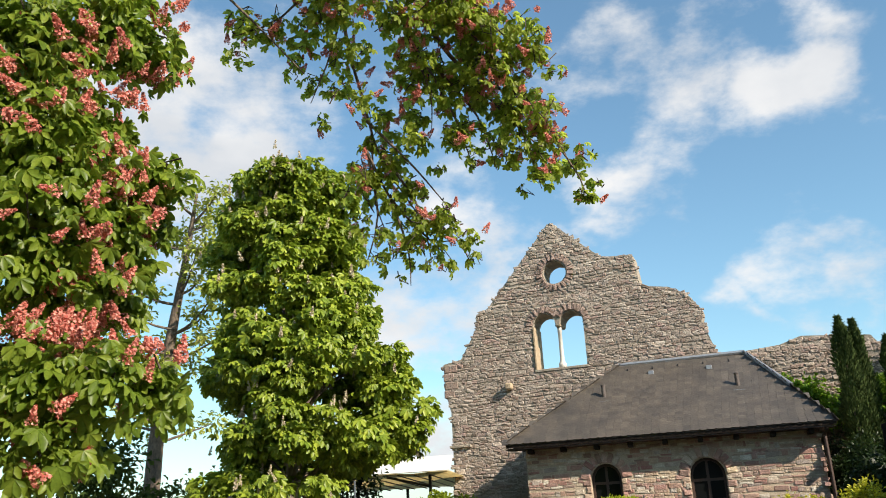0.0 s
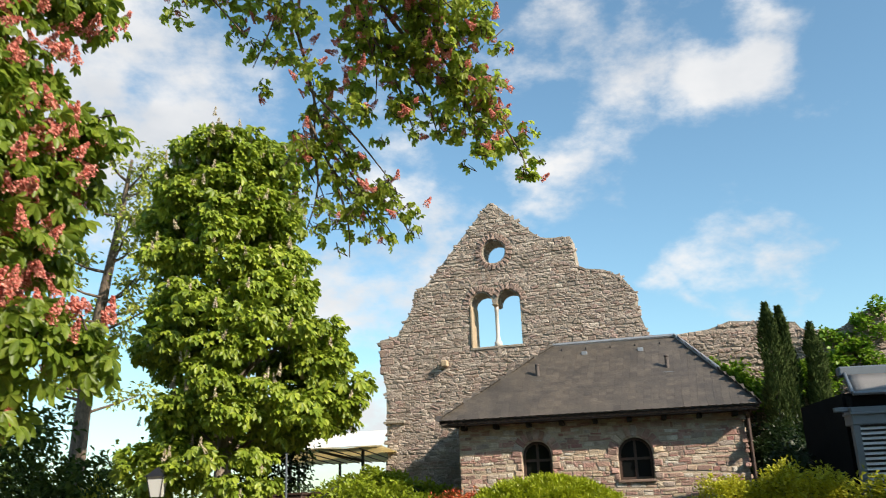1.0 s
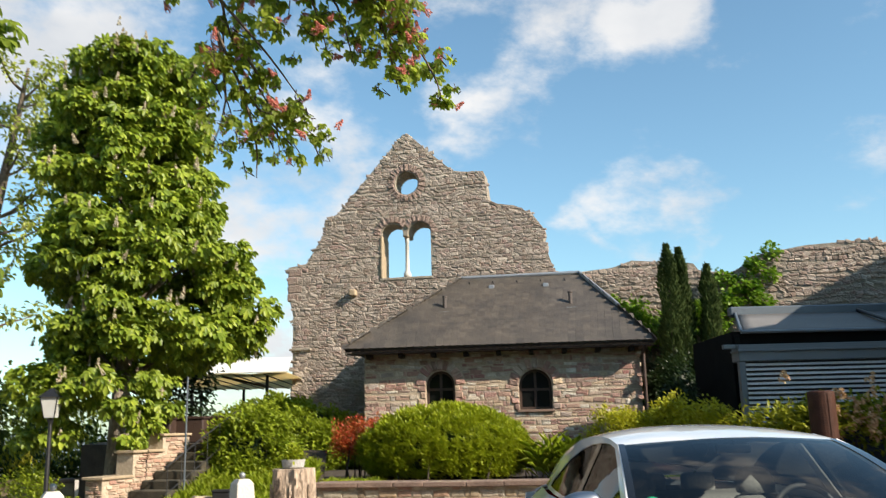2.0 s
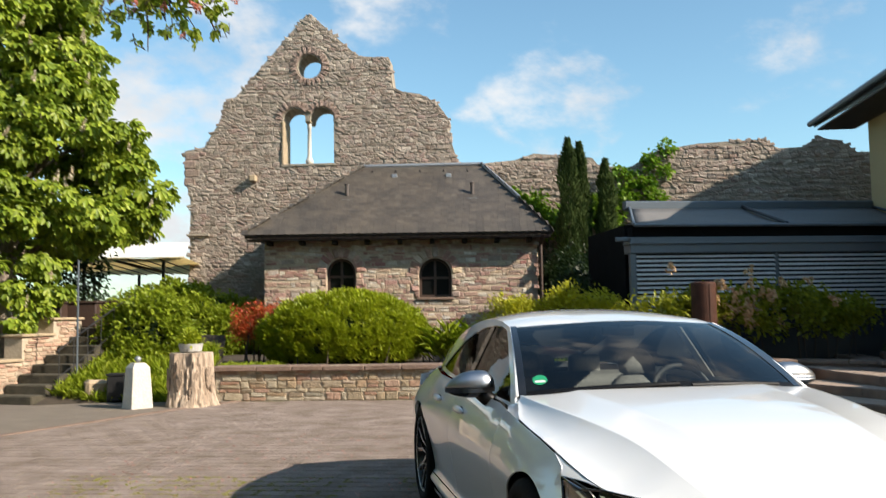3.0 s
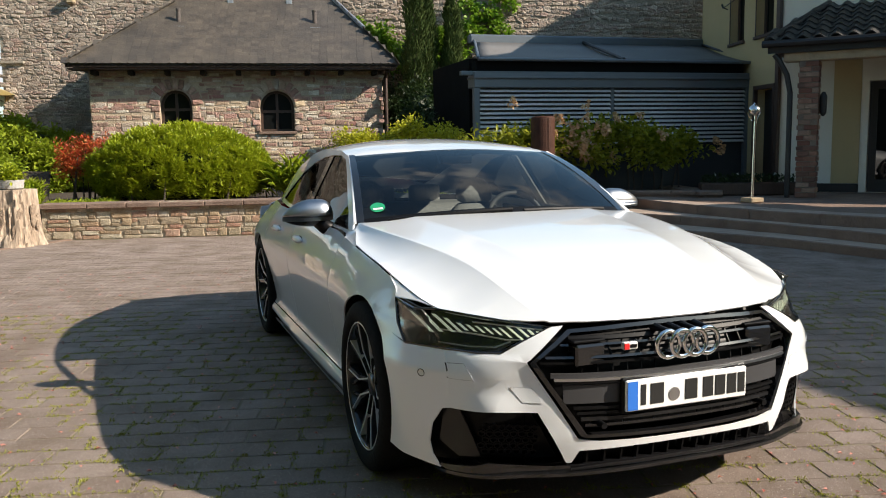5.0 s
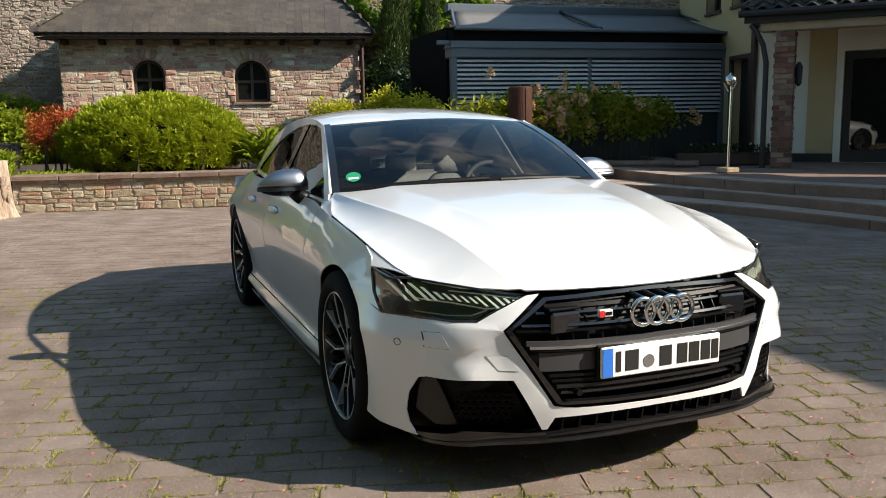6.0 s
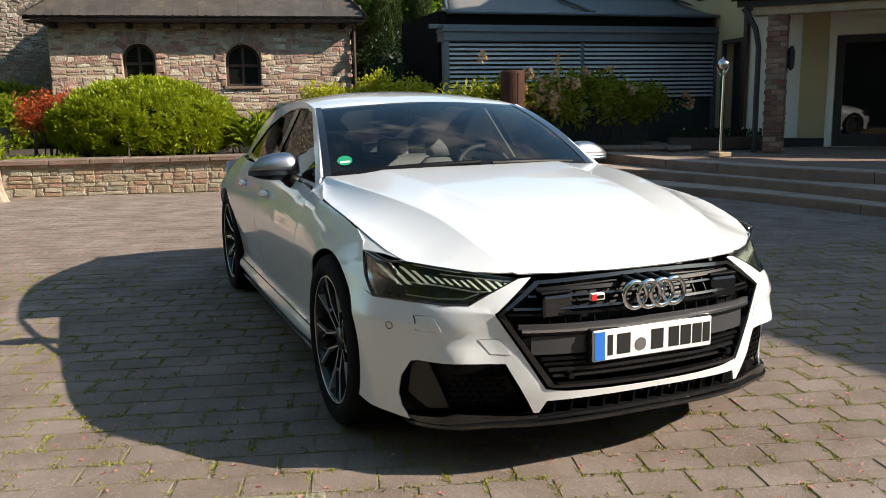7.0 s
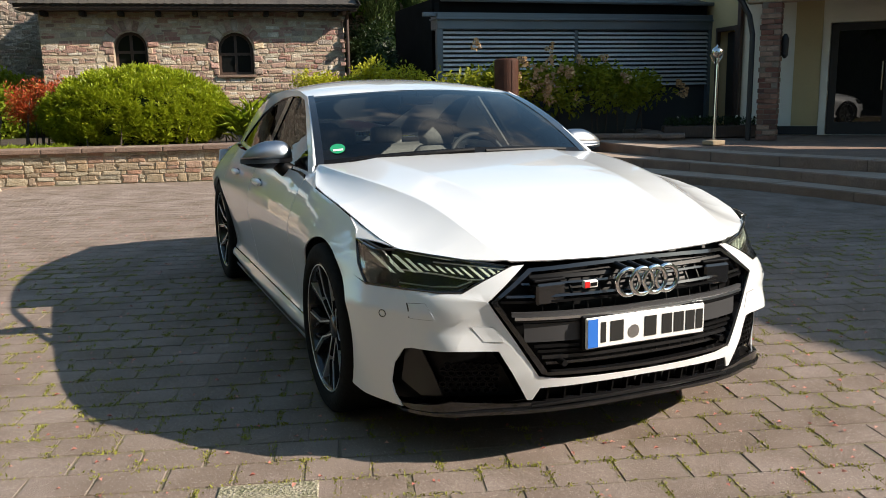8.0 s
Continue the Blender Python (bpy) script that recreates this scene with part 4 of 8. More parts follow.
part("fascia", box(0.06, 7, -2.0, -1.95, 2.80, 2.918), M_BLACK, porch)
part("gutter", tube([(-0.02, -2.08, 2.95), (7, -2.08, 2.95)], 0.06, 8), M_BLACK, porch)
part("beam", box(0.3, 7, -1.92, -1.6, 2.66, 2.80, 0.01), M_SANDSTONE, porch, "weathered pale porch beam")
part("porch_ceiling", box(0.1, 7, -1.94, -.05, 2.86, 2.915), M_BROWNWOOD, porch)
pillar = thing("brick_pillar", "red-brown brick pillar supporting the porch", "pillar", PORCH)
bx, by = 0.70, -1.76
part("pillar_core", box(bx - 0.147, bx + 0.147, by - 0.147, by + 0.147, PZ, 2.66), M_PILLARJOINT, pillar)
bk = None
for k in range(26):
    z = PZ + 0.045 + k * 0.0865
    for j in range(4):
        if bk is None:
            ob = part("brick", box(-.5, .5, -.5, .5, -.5, .5, 0.05), M_BRICK, pillar)
            bk = ob.data
        else:
            ob = part("brick", bk, M_BRICK, pillar)
        a = j * math.pi / 2
        lx, ly = (0.05 if k % 2 else -0.05), -0.11
        ob.location = (bx + lx * math.cos(a) - ly * math.sin(a), by + lx * math.sin(a) + ly * math.cos(a), z)
        ob.rotation_euler, ob.scale = (0, 0, a + rng.normal(0, .01)), (0.215 + rng.uniform(-.03, .008), 0.092 + rng.uniform(0, .034), 0.072 + rng.uniform(-.008, .006))
# added tall block, seen only by its shadow on the old wall
rear = thing("villa_rear_wing", "unseen tall block added to cast a shadow on the old wall", "house")
A, B = Vector((12.79, 13.86, 0)), Vector((26.5, 9.61, 0))
off = Vector((-.25, -.9, 0)) * 2.5
bm = bmesh.new()
vs = [bm.verts.new(p) for p in (A, B, B + off, A + off, A + Vector((0, 0, 7.99)), B + Vector((0, 0, 15.3)), B + off + Vector((0, 0, 15.3)), A + off + Vector((0, 0, 7.99)))]
for f in ((0, 1, 5, 4), (1, 2, 6, 5), (2, 3, 7, 6), (3, 0, 4, 7), (4, 5, 6, 7)):
    bm.faces.new([vs[i] for i in f])
bmesh.ops.recalc_face_normals(bm, faces=bm.faces[:])
part("wall", bm, M_YELLOW, rear)
# unseen block added to keep the sun off the annexe and bed
sun_blocker = thing("villa_stair_tower", "unseen tall block added to shade the annexe", "house")
bm = bmesh.new()
pts = [(14.4, 3.5), (14.4, 4.1), (16.7, 6.5), (24, 8), (24, -3.4)]
vs = [[bm.verts.new((x, y, z)) for x, y in pts] for z in (-.03, 10.8)]
bm.faces.new(vs[1])
for j in range(5):
    bm.faces.new((vs[0][j], vs[0][(j + 1) % 5], vs[1][(j + 1) % 5], vs[1][j]))
bmesh.ops.recalc_face_normals(bm, faces=bm.faces[:])
part("wall", bm, M_YELLOW, sun_blocker)
# plain walls added out of view behind, to dim the court's sky light
court = thing("court_wall", "unseen plain wall added to hold back sky light", "wall", kind="structure")
part("wall_core", box(-18, 3.5, -12, -11, -.03, 9.0), M_RUIN_MORTAR, court)
part("wall_core", box(-15, -14, -11, 8.0, -.03, 6.5), M_RUIN_MORTAR, court)
# long block added out of view, shading the court's right side
long_blocker = thing("villa_wing", "unseen long block added to shade the court and steps", "house")
part("wall", box(9.5, 14, -22, 1.6, -0.03, 5.6), M_YELLOW, long_blocker)
part("roof", box(9.4, 14.5, -22.5, 2.1, 5.6, 6.0), M_TILE, long_blocker)

# ---- the parked car: its front faces -y, front axle over the origin ----
M_CARW = plain("pearl_white_paint", (0.74, 0.76, 0.78), 0.3, 0.0, coat=1.0)
M_GLOSSBLACK = plain("gloss_black_trim", (0.010, 0.010, 0.011), 0.12, 0.0, coat=0.6)
M_SATIN = plain("satin_black_plastic", (0.006, 0.006, 0.0065), 0.4, spec=0.14)
M_GREYTRIM = plain("titan_grey_blade", (0.012, 0.012, 0.013), 0.28, 0.0, spec=0.4)
M_DARKBLADE = plain("anthracite_grille_blade", (0.05, 0.05, 0.053), 0.36, 0.0, spec=0.3)
M_WHEELGREY = plain("grey_leather_rim", (0.16, 0.155, 0.15), 0.5)
M_CHROME = plain("bright_chrome", (0.78, 0.78, 0.78), 0.08, 1.0)
M_ALU = plain("matt_aluminium", (0.62, 0.63, 0.65), 0.28, 1.0)
M_MIRRORCAP = plain("brushed_mirror_cap", (0.38, 0.39, 0.41), 0.30, 1.0)
M_TYRE = mat("tyre_rubber", (0.008, 0.008, 0.008), (0.012, 0.012, 0.012), 0.85, scale=20, amount=0.4, bump=0.2, spec=0.15)
M_RIM = plain("anthracite_rim", (0.028, 0.028, 0.03), 0.25, 0.3, coat=0.5)
M_RIMCUT = plain("machined_rim_face", (0.72, 0.72, 0.72), 0.3, 0.6)
M_SCREEN = glass("windscreen_glass", (0.76, 0.88, 0.88), 0.31, gloss=1.1)
M_SIDEGLASS = glass("side_window_glass", (0.7, 0.75, 0.74), 0.24, gloss=0.75)
M_LAMPGLASS = glass("headlamp_cover", (1, 1, 1), 0.90, gloss=0.5)
M_LAMPIN = plain("smoked_lamp_housing", (0.05, 0.055, 0.05), 0.32, 0.7)
M_LAMPBAR = plain("lamp_light_guide", (0.62, 0.68, 0.52), 0.2, 0.0, glow=0.25)
M_SEAT = mat("pale_grey_leather", (0.52, 0.50, 0.47), (0.42, 0.40, 0.37), 0.55, scale=5, amount=0.3, bump=0.2)
M_DASH = mat("black_dashboard", (0.018, 0.018, 0.018), (0.012, 0.012, 0.012), 0.6, scale=8, amount=0.3, bump=0.1)
M_RED = plain("red_enamel", (0.6, 0.02, 0.02), 0.3, coat=0.5)
M_PLATE = plain("plate_white", (0.82, 0.82, 0.8), 0.35)
M_PLATEBLUE = plain("plate_blue", (0.03, 0.16, 0.6), 0.35)
M_PLATEINK = plain("plate_black", (0.02, 0.02, 0.02), 0.4)
M_STICKER = plain("green_sticker", (0.02, 0.30, 0.14), 0.4)
M_TAIL = plain("red_tail_lamp", (0.25, 0.01, 0.01), 0.1, coat=0.5)

PATH_L = ((.1, .2, .3, .36, .5, .625, .74, .80, .9), (1.10, 1.12, 1.145, 1.156, 1.152, 1.147, 1.066, 1.02, 1.0))


def square(z):
    """How far the lower corners of the nose stand forward of its round plan."""
    return .055 * float(np.interp(z, (.2, .57, .66), (1, 1, 0)))


def front_y(s, z):
    q = max(0.0, 1 - (min(abs(s), .949) / .95) ** 2.7)
    bend = lambda a, b, v: min(1.0, max(0.0, (v - a) / (b - a)))
    side = bend(.50, .70, abs(s)) * (1 - bend(.72, .797, abs(s)))
    form = -.016 * math.exp(-(((z - .53) / .04) ** 2)) + .016 * math.exp(-(((z - .455) / .03) ** 2)) + .007 * math.exp(-(((z - .628) / .012) ** 2))
    e = min(1.0, max(0.0, (abs(s) - .56) / .2))
    return .2 - (float(np.interp(z, *PATH_L)) + side * form) * q ** (1 / 2.7) - square(z) * e * e * (3 - 2 * e)


def rear_y(s, z):
    return 2.9 + 1.13 * (1 - 0.10 * abs(z - 0.62)) * max(0.0, 1 - (min(abs(s), .949) / .95) ** 3) ** (1 / 3)


def side_x(y, z):
    if y < .2:
        y += square(z) * min(1.0, max(0.0, (-.28 - y) / .30))
        w = .95 * max(0.0, 1 - ((.2 - y) / float(np.interp(z, *PATH_L))) ** 2.7) ** .37
    elif y > 2.9:
        w = .95 * max(0.0, 1 - (min(1, (y - 2.9) / 1.13)) ** 3) ** (1 / 3)
    else:
        w = .95
    w += .010 * math.exp(-((y / .42) ** 2)) * math.exp(-(((z - .70) / .09) ** 2)) + .012 * math.exp(-(((y - 2.93) / .5) ** 2)) * math.exp(-(((z - .74) / .1) ** 2))
    if y > -.3:
        w += min(1.0, (y + .3) / .4) * float(np.interp(z, (.19, .25, .285, .31, .35, .44, .55, .66, .72), (-.055, -.014, -.02, -.050, -.050, -.036, -.016, .0, .0)))
    rise = min(1.0, max(0.0, (y + .57) / .18))
    fall = min(1.0, max(0.0, (.38 - y) / .55))
    w += .040 * rise * rise * (3 - 2 * rise) * fall * fall * (3 - 2 * fall) * float(np.interp(z, (.2, .56, .64, .72), (1, 1, .4, 0)))
    if .42 < y < 2.5:
        fade = min(1.0, (y - .42) / .3, (2.5 - y) / .3)
        w += fade * (.026 * min(1.0, max(0.0, (.27 - z) / .08)))
    st = float(np.interp(y, (-.34, -.28, -.18, 0, .4, .62, .75, 1.5, 2.6, 3.3, 3.9), (.888, .875, .866, .869, .866, .852, .846, .852, .83, .74, .55)))
    zt = float(np.interp(y, (-.34, -.18, 0, .2, .53, .62, .8, 1.5, 2.6, 3.3, 3.9), (.80, .858, .884, .902, .931, .938, .957, .967, .977, .972, .93)))
    if z > .70:
        t = min(1.0, (z - .70) / (zt - .70))
        w = st + (w - st) * max(0.0, 1 - t ** 1.5) ** .85
    return w


def eased(y, ys, vs):
    """Straight runs between stations, rounded off a little away from the nose."""
    w = min(.09, max(0.0, (y + .80) * .5))
    return sum(float(np.interp(y + w * k, ys, vs)) for k in (-1, -.5, 0, .5, 1)) / 5


BON_Y = (-.90, -.862, -.82, -.75, -.6, -.5, -.3, -.2, 0, .2, .55, .7)


def bonnet_marks(y):
    """Half widths of the inner and outer crease, and past the edge."""
    return (0, eased(y, (-.86, -.73, -.52, -.165, .2, .6), (.265, .31, .345, .394, .44, .5)), eased(y, (-.86, -.69, -.595, -.35, 0, .3, .6), (.46, .525, .545, .58, .663, .725, .77)), .88)


def bonnet_u(s, y):
    return float(np.interp(s, bonnet_marks(y), (0, .25, .62, 1.0)))


def bonnet_edge(y):
    """Half width and height of the bonnet's side edge."""
    ys = (-.9, -.86, -.8, -.732, -.62, -.5, -.42, -.3, -.15, 0, .2, .38, .46, .55, .65)
    return (float(np.interp(y, ys, (.80, .80, .80, .80, .80, .80, .826, .846, .859, .863, .863, .86, .842, .817, .787))),
            float(np.interp(y, ys, (.58, .60, .625, .69, .748, .783, .806, .835, .866, .887, .905, .925, .938, .958, .982))))


def bonnet_z(x, y):
    s = abs(x)
    zc = eased(y, BON_Y, (.72, .748, .782, .822, .872, .897, .941, .957, .981, .999, 1.027, 1.04))
    zi = eased(y, BON_Y, (.715, .742, .774, .814, .864, .892, .936, .952, .976, .992, 1.019, 1.03))
    zo = eased(y, BON_Y, (.69, .715, .742, .782, .834, .864, .912, .928, .953, .970, .992, 1.0))
    _, si, so, _ = bonnet_marks(y)
    se, ze = bonnet_edge(y)
    bend = 1 + .9 * min(1.0, max(0.0, (y + .80) * 2.0))
    falling = lambda k: 1 - max(0.0, 1 - k) ** bend
    if s < si:
        return zc + (zi - zc) * (s / si) ** 2
    if s < so:
        return zi + (zo - zi) * falling((s - si) / (so - si))
    k = (s - so) / max(.03, se - so)
    return zo + (ze - zo) * (falling(k) if k < 1 else 1 + (k - 1) * .9)


def cabin_x(y, z):
    return float(np.interp(y, (.5, .7, 1.0, 1.5, 2.0, 2.5, 3.0, 3.4, 3.8), (.795, .812, .826, .836, .832, .812, .762, .70, .60))) - .56 * (z - .97)


def edge_z(y):
    return float(np.interp(y, (.66, .9, 1.15, 1.384, 1.58, 1.8, 2.05, 2.3, 2.55, 2.8, 3.05, 3.3, 3.55, 3.8), (.985, 1.105, 1.222, 1.322, 1.350, 1.362, 1.362, 1.348, 1.315, 1.268, 1.207, 1.14, 1.07, 1.0)))


def arc(yc, zc, r, a0, a1, n=22):
    return [(yc + r * math.cos(radians(a0 + (a1 - a0) * k / n)), zc + r * math.sin(radians(a0 + (a1 - a0) * k / n))) for k in range(n + 1)]


def sheet(outline, holes, fn, step, thick, halves=(1,), flip=False, cuts=()):
    """Verts and faces of a bent panel: a flat outline cut into a grid, laid on the surface fn and given thickness."""
    loops = [[Vector((u, v, 0)) for u, v in lp] for lp in (outline, *holes)]
    bm = bmesh.new()
    vs = [bm.verts.new(v) for lp in loops for v in lp]
    for t in tess(loops):
        try:
            bm.faces.new([vs[i] for i in t])
        except ValueError:
            pass
    us, ws = [v.x for v in loops[0]], [v.y for v in loops[0]]
    for axis, lo, hi in ((0, min(us), max(us)), (1, min(ws), max(ws))):
        no = (1, 0, 0) if axis == 0 else (0, 1, 0)
        n = int((hi - lo) / step[axis])
        for k in range(1, n + 1):
            c = lo + (hi - lo) * k / (n + 1)
            bmesh.ops.bisect_plane(bm, geom=bm.verts[:] + bm.edges[:] + bm.faces[:], dist=1e-6, plane_co=(c, 0, 0) if axis == 0 else (0, c, 0), plane_no=no)
    for c in cuts:
        bmesh.ops.bisect_plane(bm, geom=bm.verts[:] + bm.edges[:] + bm.faces[:], dist=1e-6, plane_co=(c, 0, 0), plane_no=(1, 0, 0))
    bmesh.ops.remove_doubles(bm, verts=bm.verts[:], dist=1e-5)
    bm.normal_update()
    for f in bm.faces:
        if f.normal.z < 0:
            f.normal_flip()
    bm.verts.index_update()
    flat = [(v.co.x, v.co.y) for v in bm.verts]
    P = np.array([fn(u, v) for u, v in flat])
    faces = [tuple(v.index for v in f.verts) for f in bm.faces]
    e = 1e-3
    du = np.array([fn(u + e, v) for u, v in flat]) - np.array([fn(u - e, v) for u, v in flat])
    dv = np.array([fn(u, v + e) for u, v in flat]) - np.array([fn(u, v - e) for u, v in flat])
    N = np.cross(du, dv)
    N /= np.linalg.norm(N, axis=1, keepdims=True) + 1e-12
    if flip:
        N, faces = -N, [f[::-1] for f in faces]
    rim = [(e2.verts[0].index, e2.verts[1].index, e2.link_faces[0]) for e2 in bm.edges if len(e2.link_faces) == 1]
    order = []
    for a, b, f in rim:
        ids = [v.index for v in f.verts]
        k = ids.index(a)
        order.append((a, b) if ids[(k + 1) % len(ids)] == b else (b, a))
    bm.free()
    if flip:
        order = [(b, a) for a, b in order]
    n = len(P)
    verts = [P, P - N * thick]
    fs = faces + [tuple(i + n for i in f[::-1]) for f in faces]
    at, extra = 2 * n, []
    for a, b in order:
        extra += [P[a], P[b], (P - N * thick)[b], (P - N * thick)[a]]
        fs.append((at + 3, at + 2, at + 1, at))
        at += 4
    V = np.concatenate(verts + ([np.array(extra)] if extra else []))
    out_v, out_f, base = [], [], 0
    for h in halves:
        if h == 1:
            out_v.append(V)
            out_f += [tuple(i + base for i in f) for f in fs]
        else:
            out_v.append(V * (-1, 1, 1))
            out_f += [tuple(i + base for i in f[::-1]) for f in fs]
        base += len(V)
    return np.concatenate(out_v), out_f


def panel(name, outline, fn, parent, material, holes=(), step=(.04, .04), thick=.006, both="two", label="", flip=False, cuts=()):
    """Both sides as two objects ('two'), or as one ('one'), or once as it is ('')."""
    made = []
    for h in ((1,), (-1,)) if both == "two" else ((1, -1),) if both == "one" else ((1,),):
        v, f = sheet(outline, holes, fn, step, thick, h, flip, cuts)
        me = to_mesh(name, v, f, material, True)
        if both == "one":
            weld = bmesh.new()
            weld.from_mesh(me)
            bmesh.ops.remove_doubles(weld, verts=weld.verts[:], dist=2e-5)
            weld.to_mesh(me)
            weld.free()
            me.set_sharp_from_angle(angle=radians(38))
        made.append(part(name, me, material, parent, label))
    return made


def on_side(y, z, d=0.0):
    return (side_x(y, z) + d, y, z)


def on_front(s, z, d=0.0):
    return (s, front_y(s, z) - d, z)


car = thing("car", "white five-door fastback saloon parked on the paved court", "car", pose(0.012, 0, 0, 0, 0, -0.7))

# bonnet
rim = [(s, front_y(s, .738) + .004) for s in (0, .12, .24, .34, .42)] + [(.472, -.804), (.53, -.772), (.594, -.729), (.66, -.68), (.72, -.617), (.77, -.55), (.80, -.49),
       (.826, -.42), (.846, -.3), (.859, -.15), (.863, 0.0), (.863, .2), (.86, .38), (.842, .46), (.817, .55), (.793, .63), (.772, .672)]
back = [(.6, .632), (.4, .592), (.2, .567), (0, .558)]
half = rim + back
bonnet_line = half + [(-x, y) for x, y in half[-2:0:-1]]
bonnet_line = [(math.copysign(bonnet_u(abs(x), y), x), y) for x, y in bonnet_line]
bonnet_x = lambda u, y: math.copysign(float(np.interp(abs(u), (0, .25, .62, 1.0), bonnet_marks(y))), u)
panel("bonnet", bonnet_line, lambda u, y: (bonnet_x(u, y), y, bonnet_z(bonnet_x(u, y), y)), car, M_CARW, step=(.035, .03), both="", cuts=(-.62, -.59, -.25, -.22, .22, .25, .59, .62), label="pearl white creased bonnet")

# front bumper skin round the grille and the side intakes
upper = [(0.0, .335), (.2, .337), (.34, .341), (.415, .352), (.575, .622), (.428, .739), (.474, .735), (.604, .671), (.643, .648), (.713, .643), (.7975, .643),
         (.7975, .441), (.689, .449), (.545, .447), (.448, .262), (.43, .262), (.408, .308), (.2, .314), (0.0, .316)]
panel("front_bumper", upper, lambda s, z: on_front(s, z), car, M_CARW, step=(.03, .03), both="one", flip=False)
flank = [(-.436, .638), (-.230, .694)] + arc(0, .366, .388, 124, 199, 14) + [(-.45, .222), (-.605, .205), (-.580, .25), (-.572, .296), (-.588, .37), (-.625, .432), (front_y(.7975, .441), .441)] + [(front_y(.7975, z), z) for z in (.47, .5, .53, .56, .59, .62)] + [(front_y(.7975, .643), .643)]
panel("bumper_corner", flank, on_side, car, M_CARW, step=(.03, .03))
tops_f = panel("fender_top", [(.806, -.482), (.830, -.41), (.850, -.29), (.862, -.165), (.869, -.175), (.878, -.27), (.889, -.322)], lambda x, y: (x, y, bonnet_edge(y)[1] - .003 - .6 * max(0, x - bonnet_edge(y)[0])), car, M_CARW, step=(.03, .04))
for ob, sgn in zip(tops_f, (1, -1)):
    blend = []
    for v in ob.data.vertices:
        t = min(1.0, max(0.0, (abs(v.co.x) - .80) / .08))
        blend.append(Vector((sgn * (.36 + .14 * t), -.22, .9 - .1 * t)).normalized())
    ob.data.normals_split_custom_set_from_vertices(blend)
for sgn in (1, -1):
    inn = [(.861, .37, .921), (.841, .46, .935), (.816, .55, .955), (.792, .63, .973), (.772, .69, .988)]
    outr = [(.868, .37, .915), (.864, .46, .922), (.859, .55, .929), (.853, .62, .934), (.828, .70, .948)]
    v = [(sgn * x, y, z) for x, y, z in inn + outr]
    f = [(i, i + 5, i + 6, i + 1) for i in range(4)]
    part("fender_corner", to_mesh("fender_corner", v, f if sgn > 0 else [q[::-1] for q in f], M_CARW, True), M_CARW, car)
# fender, doors, quarter and sill
fender = [(-.32, .800), (-.28, .825), (-.18, .857), (0, .883), (.2, .901), (.4, .919), (.53, .930), (.60, .935), (.618, .937), (.618, .30), (.385, .30)] + arc(0, .366, .388, -8, 123, 26) + [(-.43, .645), (-.36, .709)]
panel("fender", fender, on_side, car, M_CARW, step=(.03, .025))
zt = lambda y: float(np.interp(y, (.62, .8, 1.5, 2.6, 3.3, 3.9), (.937, .955, .965, .975, .97, .928)))
fdoor = [(.624, .30), (1.735, .30), (1.735, zt(1.735)), (1.4, zt(1.4)), (1.0, zt(1.0)), (.8, zt(.8)), (.624, zt(.624))]
doors_f = panel("front_door", fdoor, on_side, car, M_CARW, step=(.06, .025))
rdoor = [(1.742, .30), (2.42, .30), (2.455, .50), (2.53, .66), (2.66, .78), (2.72, zt(2.72)), (2.2, zt(2.2)), (1.742, zt(1.742))]
doors_r = panel("rear_door", rdoor, on_side, car, M_CARW, step=(.06, .025))
quarter = [(2.54, .30)] + arc(2.926, .366, .388, 190, -10, 34) + [(3.40, .26), (3.65, .28), (3.65, zt(3.65)), (3.3, zt(3.3)), (2.727, zt(2.727)), (2.667, .78), (2.537, .66), (2.462, .50), (2.427, .30)]
panel("rear_quarter", quarter, on_side, car, M_CARW, step=(.05, .03))
sill = [(.38, .228), (2.55, .228), (2.55, .294), (.38, .294)]
panel("sill", sill, lambda y, z: on_side(y, z, -.004), car, M_CARW, step=(.1, .03), label="white sill under the doors")
panel("sill_skirt", [(.38, .19), (2.55, .19), (2.55, .225), (.38, .225)], lambda y, z: on_side(y, z, -.006), car, M_SATIN, step=(.1, .03), label="black lower edge of the sill")
panel("sill_blade", [(.42, .170), (2.5, .170), (2.5, .192), (.42, .192)], lambda y, z: (.922 - .4 * (.205 - z), y, z), car, M_ALU, step=(.2, .02))
for dd, y in ((doors_f, 1.50), (doors_r, 2.26)):
    for k, door in enumerate(dd):
        sgn = 1 if k == 0 else -1
        b = bmesh.new()
        bmesh.ops.create_uvsphere(b, u_segments=14, v_segments=8, radius=1, matrix=pose(sgn * (side_x(y, .845) + .016), y, .846, 0, sgn * 18, 0) @ Matrix.Diagonal((.022, .13, .022, 1)))
        part("door_handle", b, M_CARW, door, "", True)
        # black ellipsoid stands in for the shaded hollow behind the handle
        b = bmesh.new()
        bmesh.ops.create_uvsphere(b, u_segments=12, v_segments=6, radius=1, matrix=pose(sgn * (side_x(y, .845) - .004), y, .835) @ Matrix.Diagonal((.012, .085, .03, 1)))
        part("handle_recess", b, M_SATIN, door, "", True)
# rear fascia and boot
panel("rear_bumper", [(0, .26), (.84, .27), (.845, .62), (0, .62)], lambda s, z: (s, rear_y(s, z), z), car, M_CARW, step=(.05, .05), both="one", flip=True)
panel("boot_lid", [(0, .625), (.845, .625), (.84, .80), (0, .80)], lambda s, z: (s, rear_y(s, z), z), car, M_CARW, step=(.05, .05), both="one", flip=True)
panel("tail_lamp", [(0, .805), (.72, .805), (.70, .90), (0, .90)], lambda s, z: (s, rear_y(s, z), z), car, M_TAIL, step=(.05, .05), both="one", flip=True)
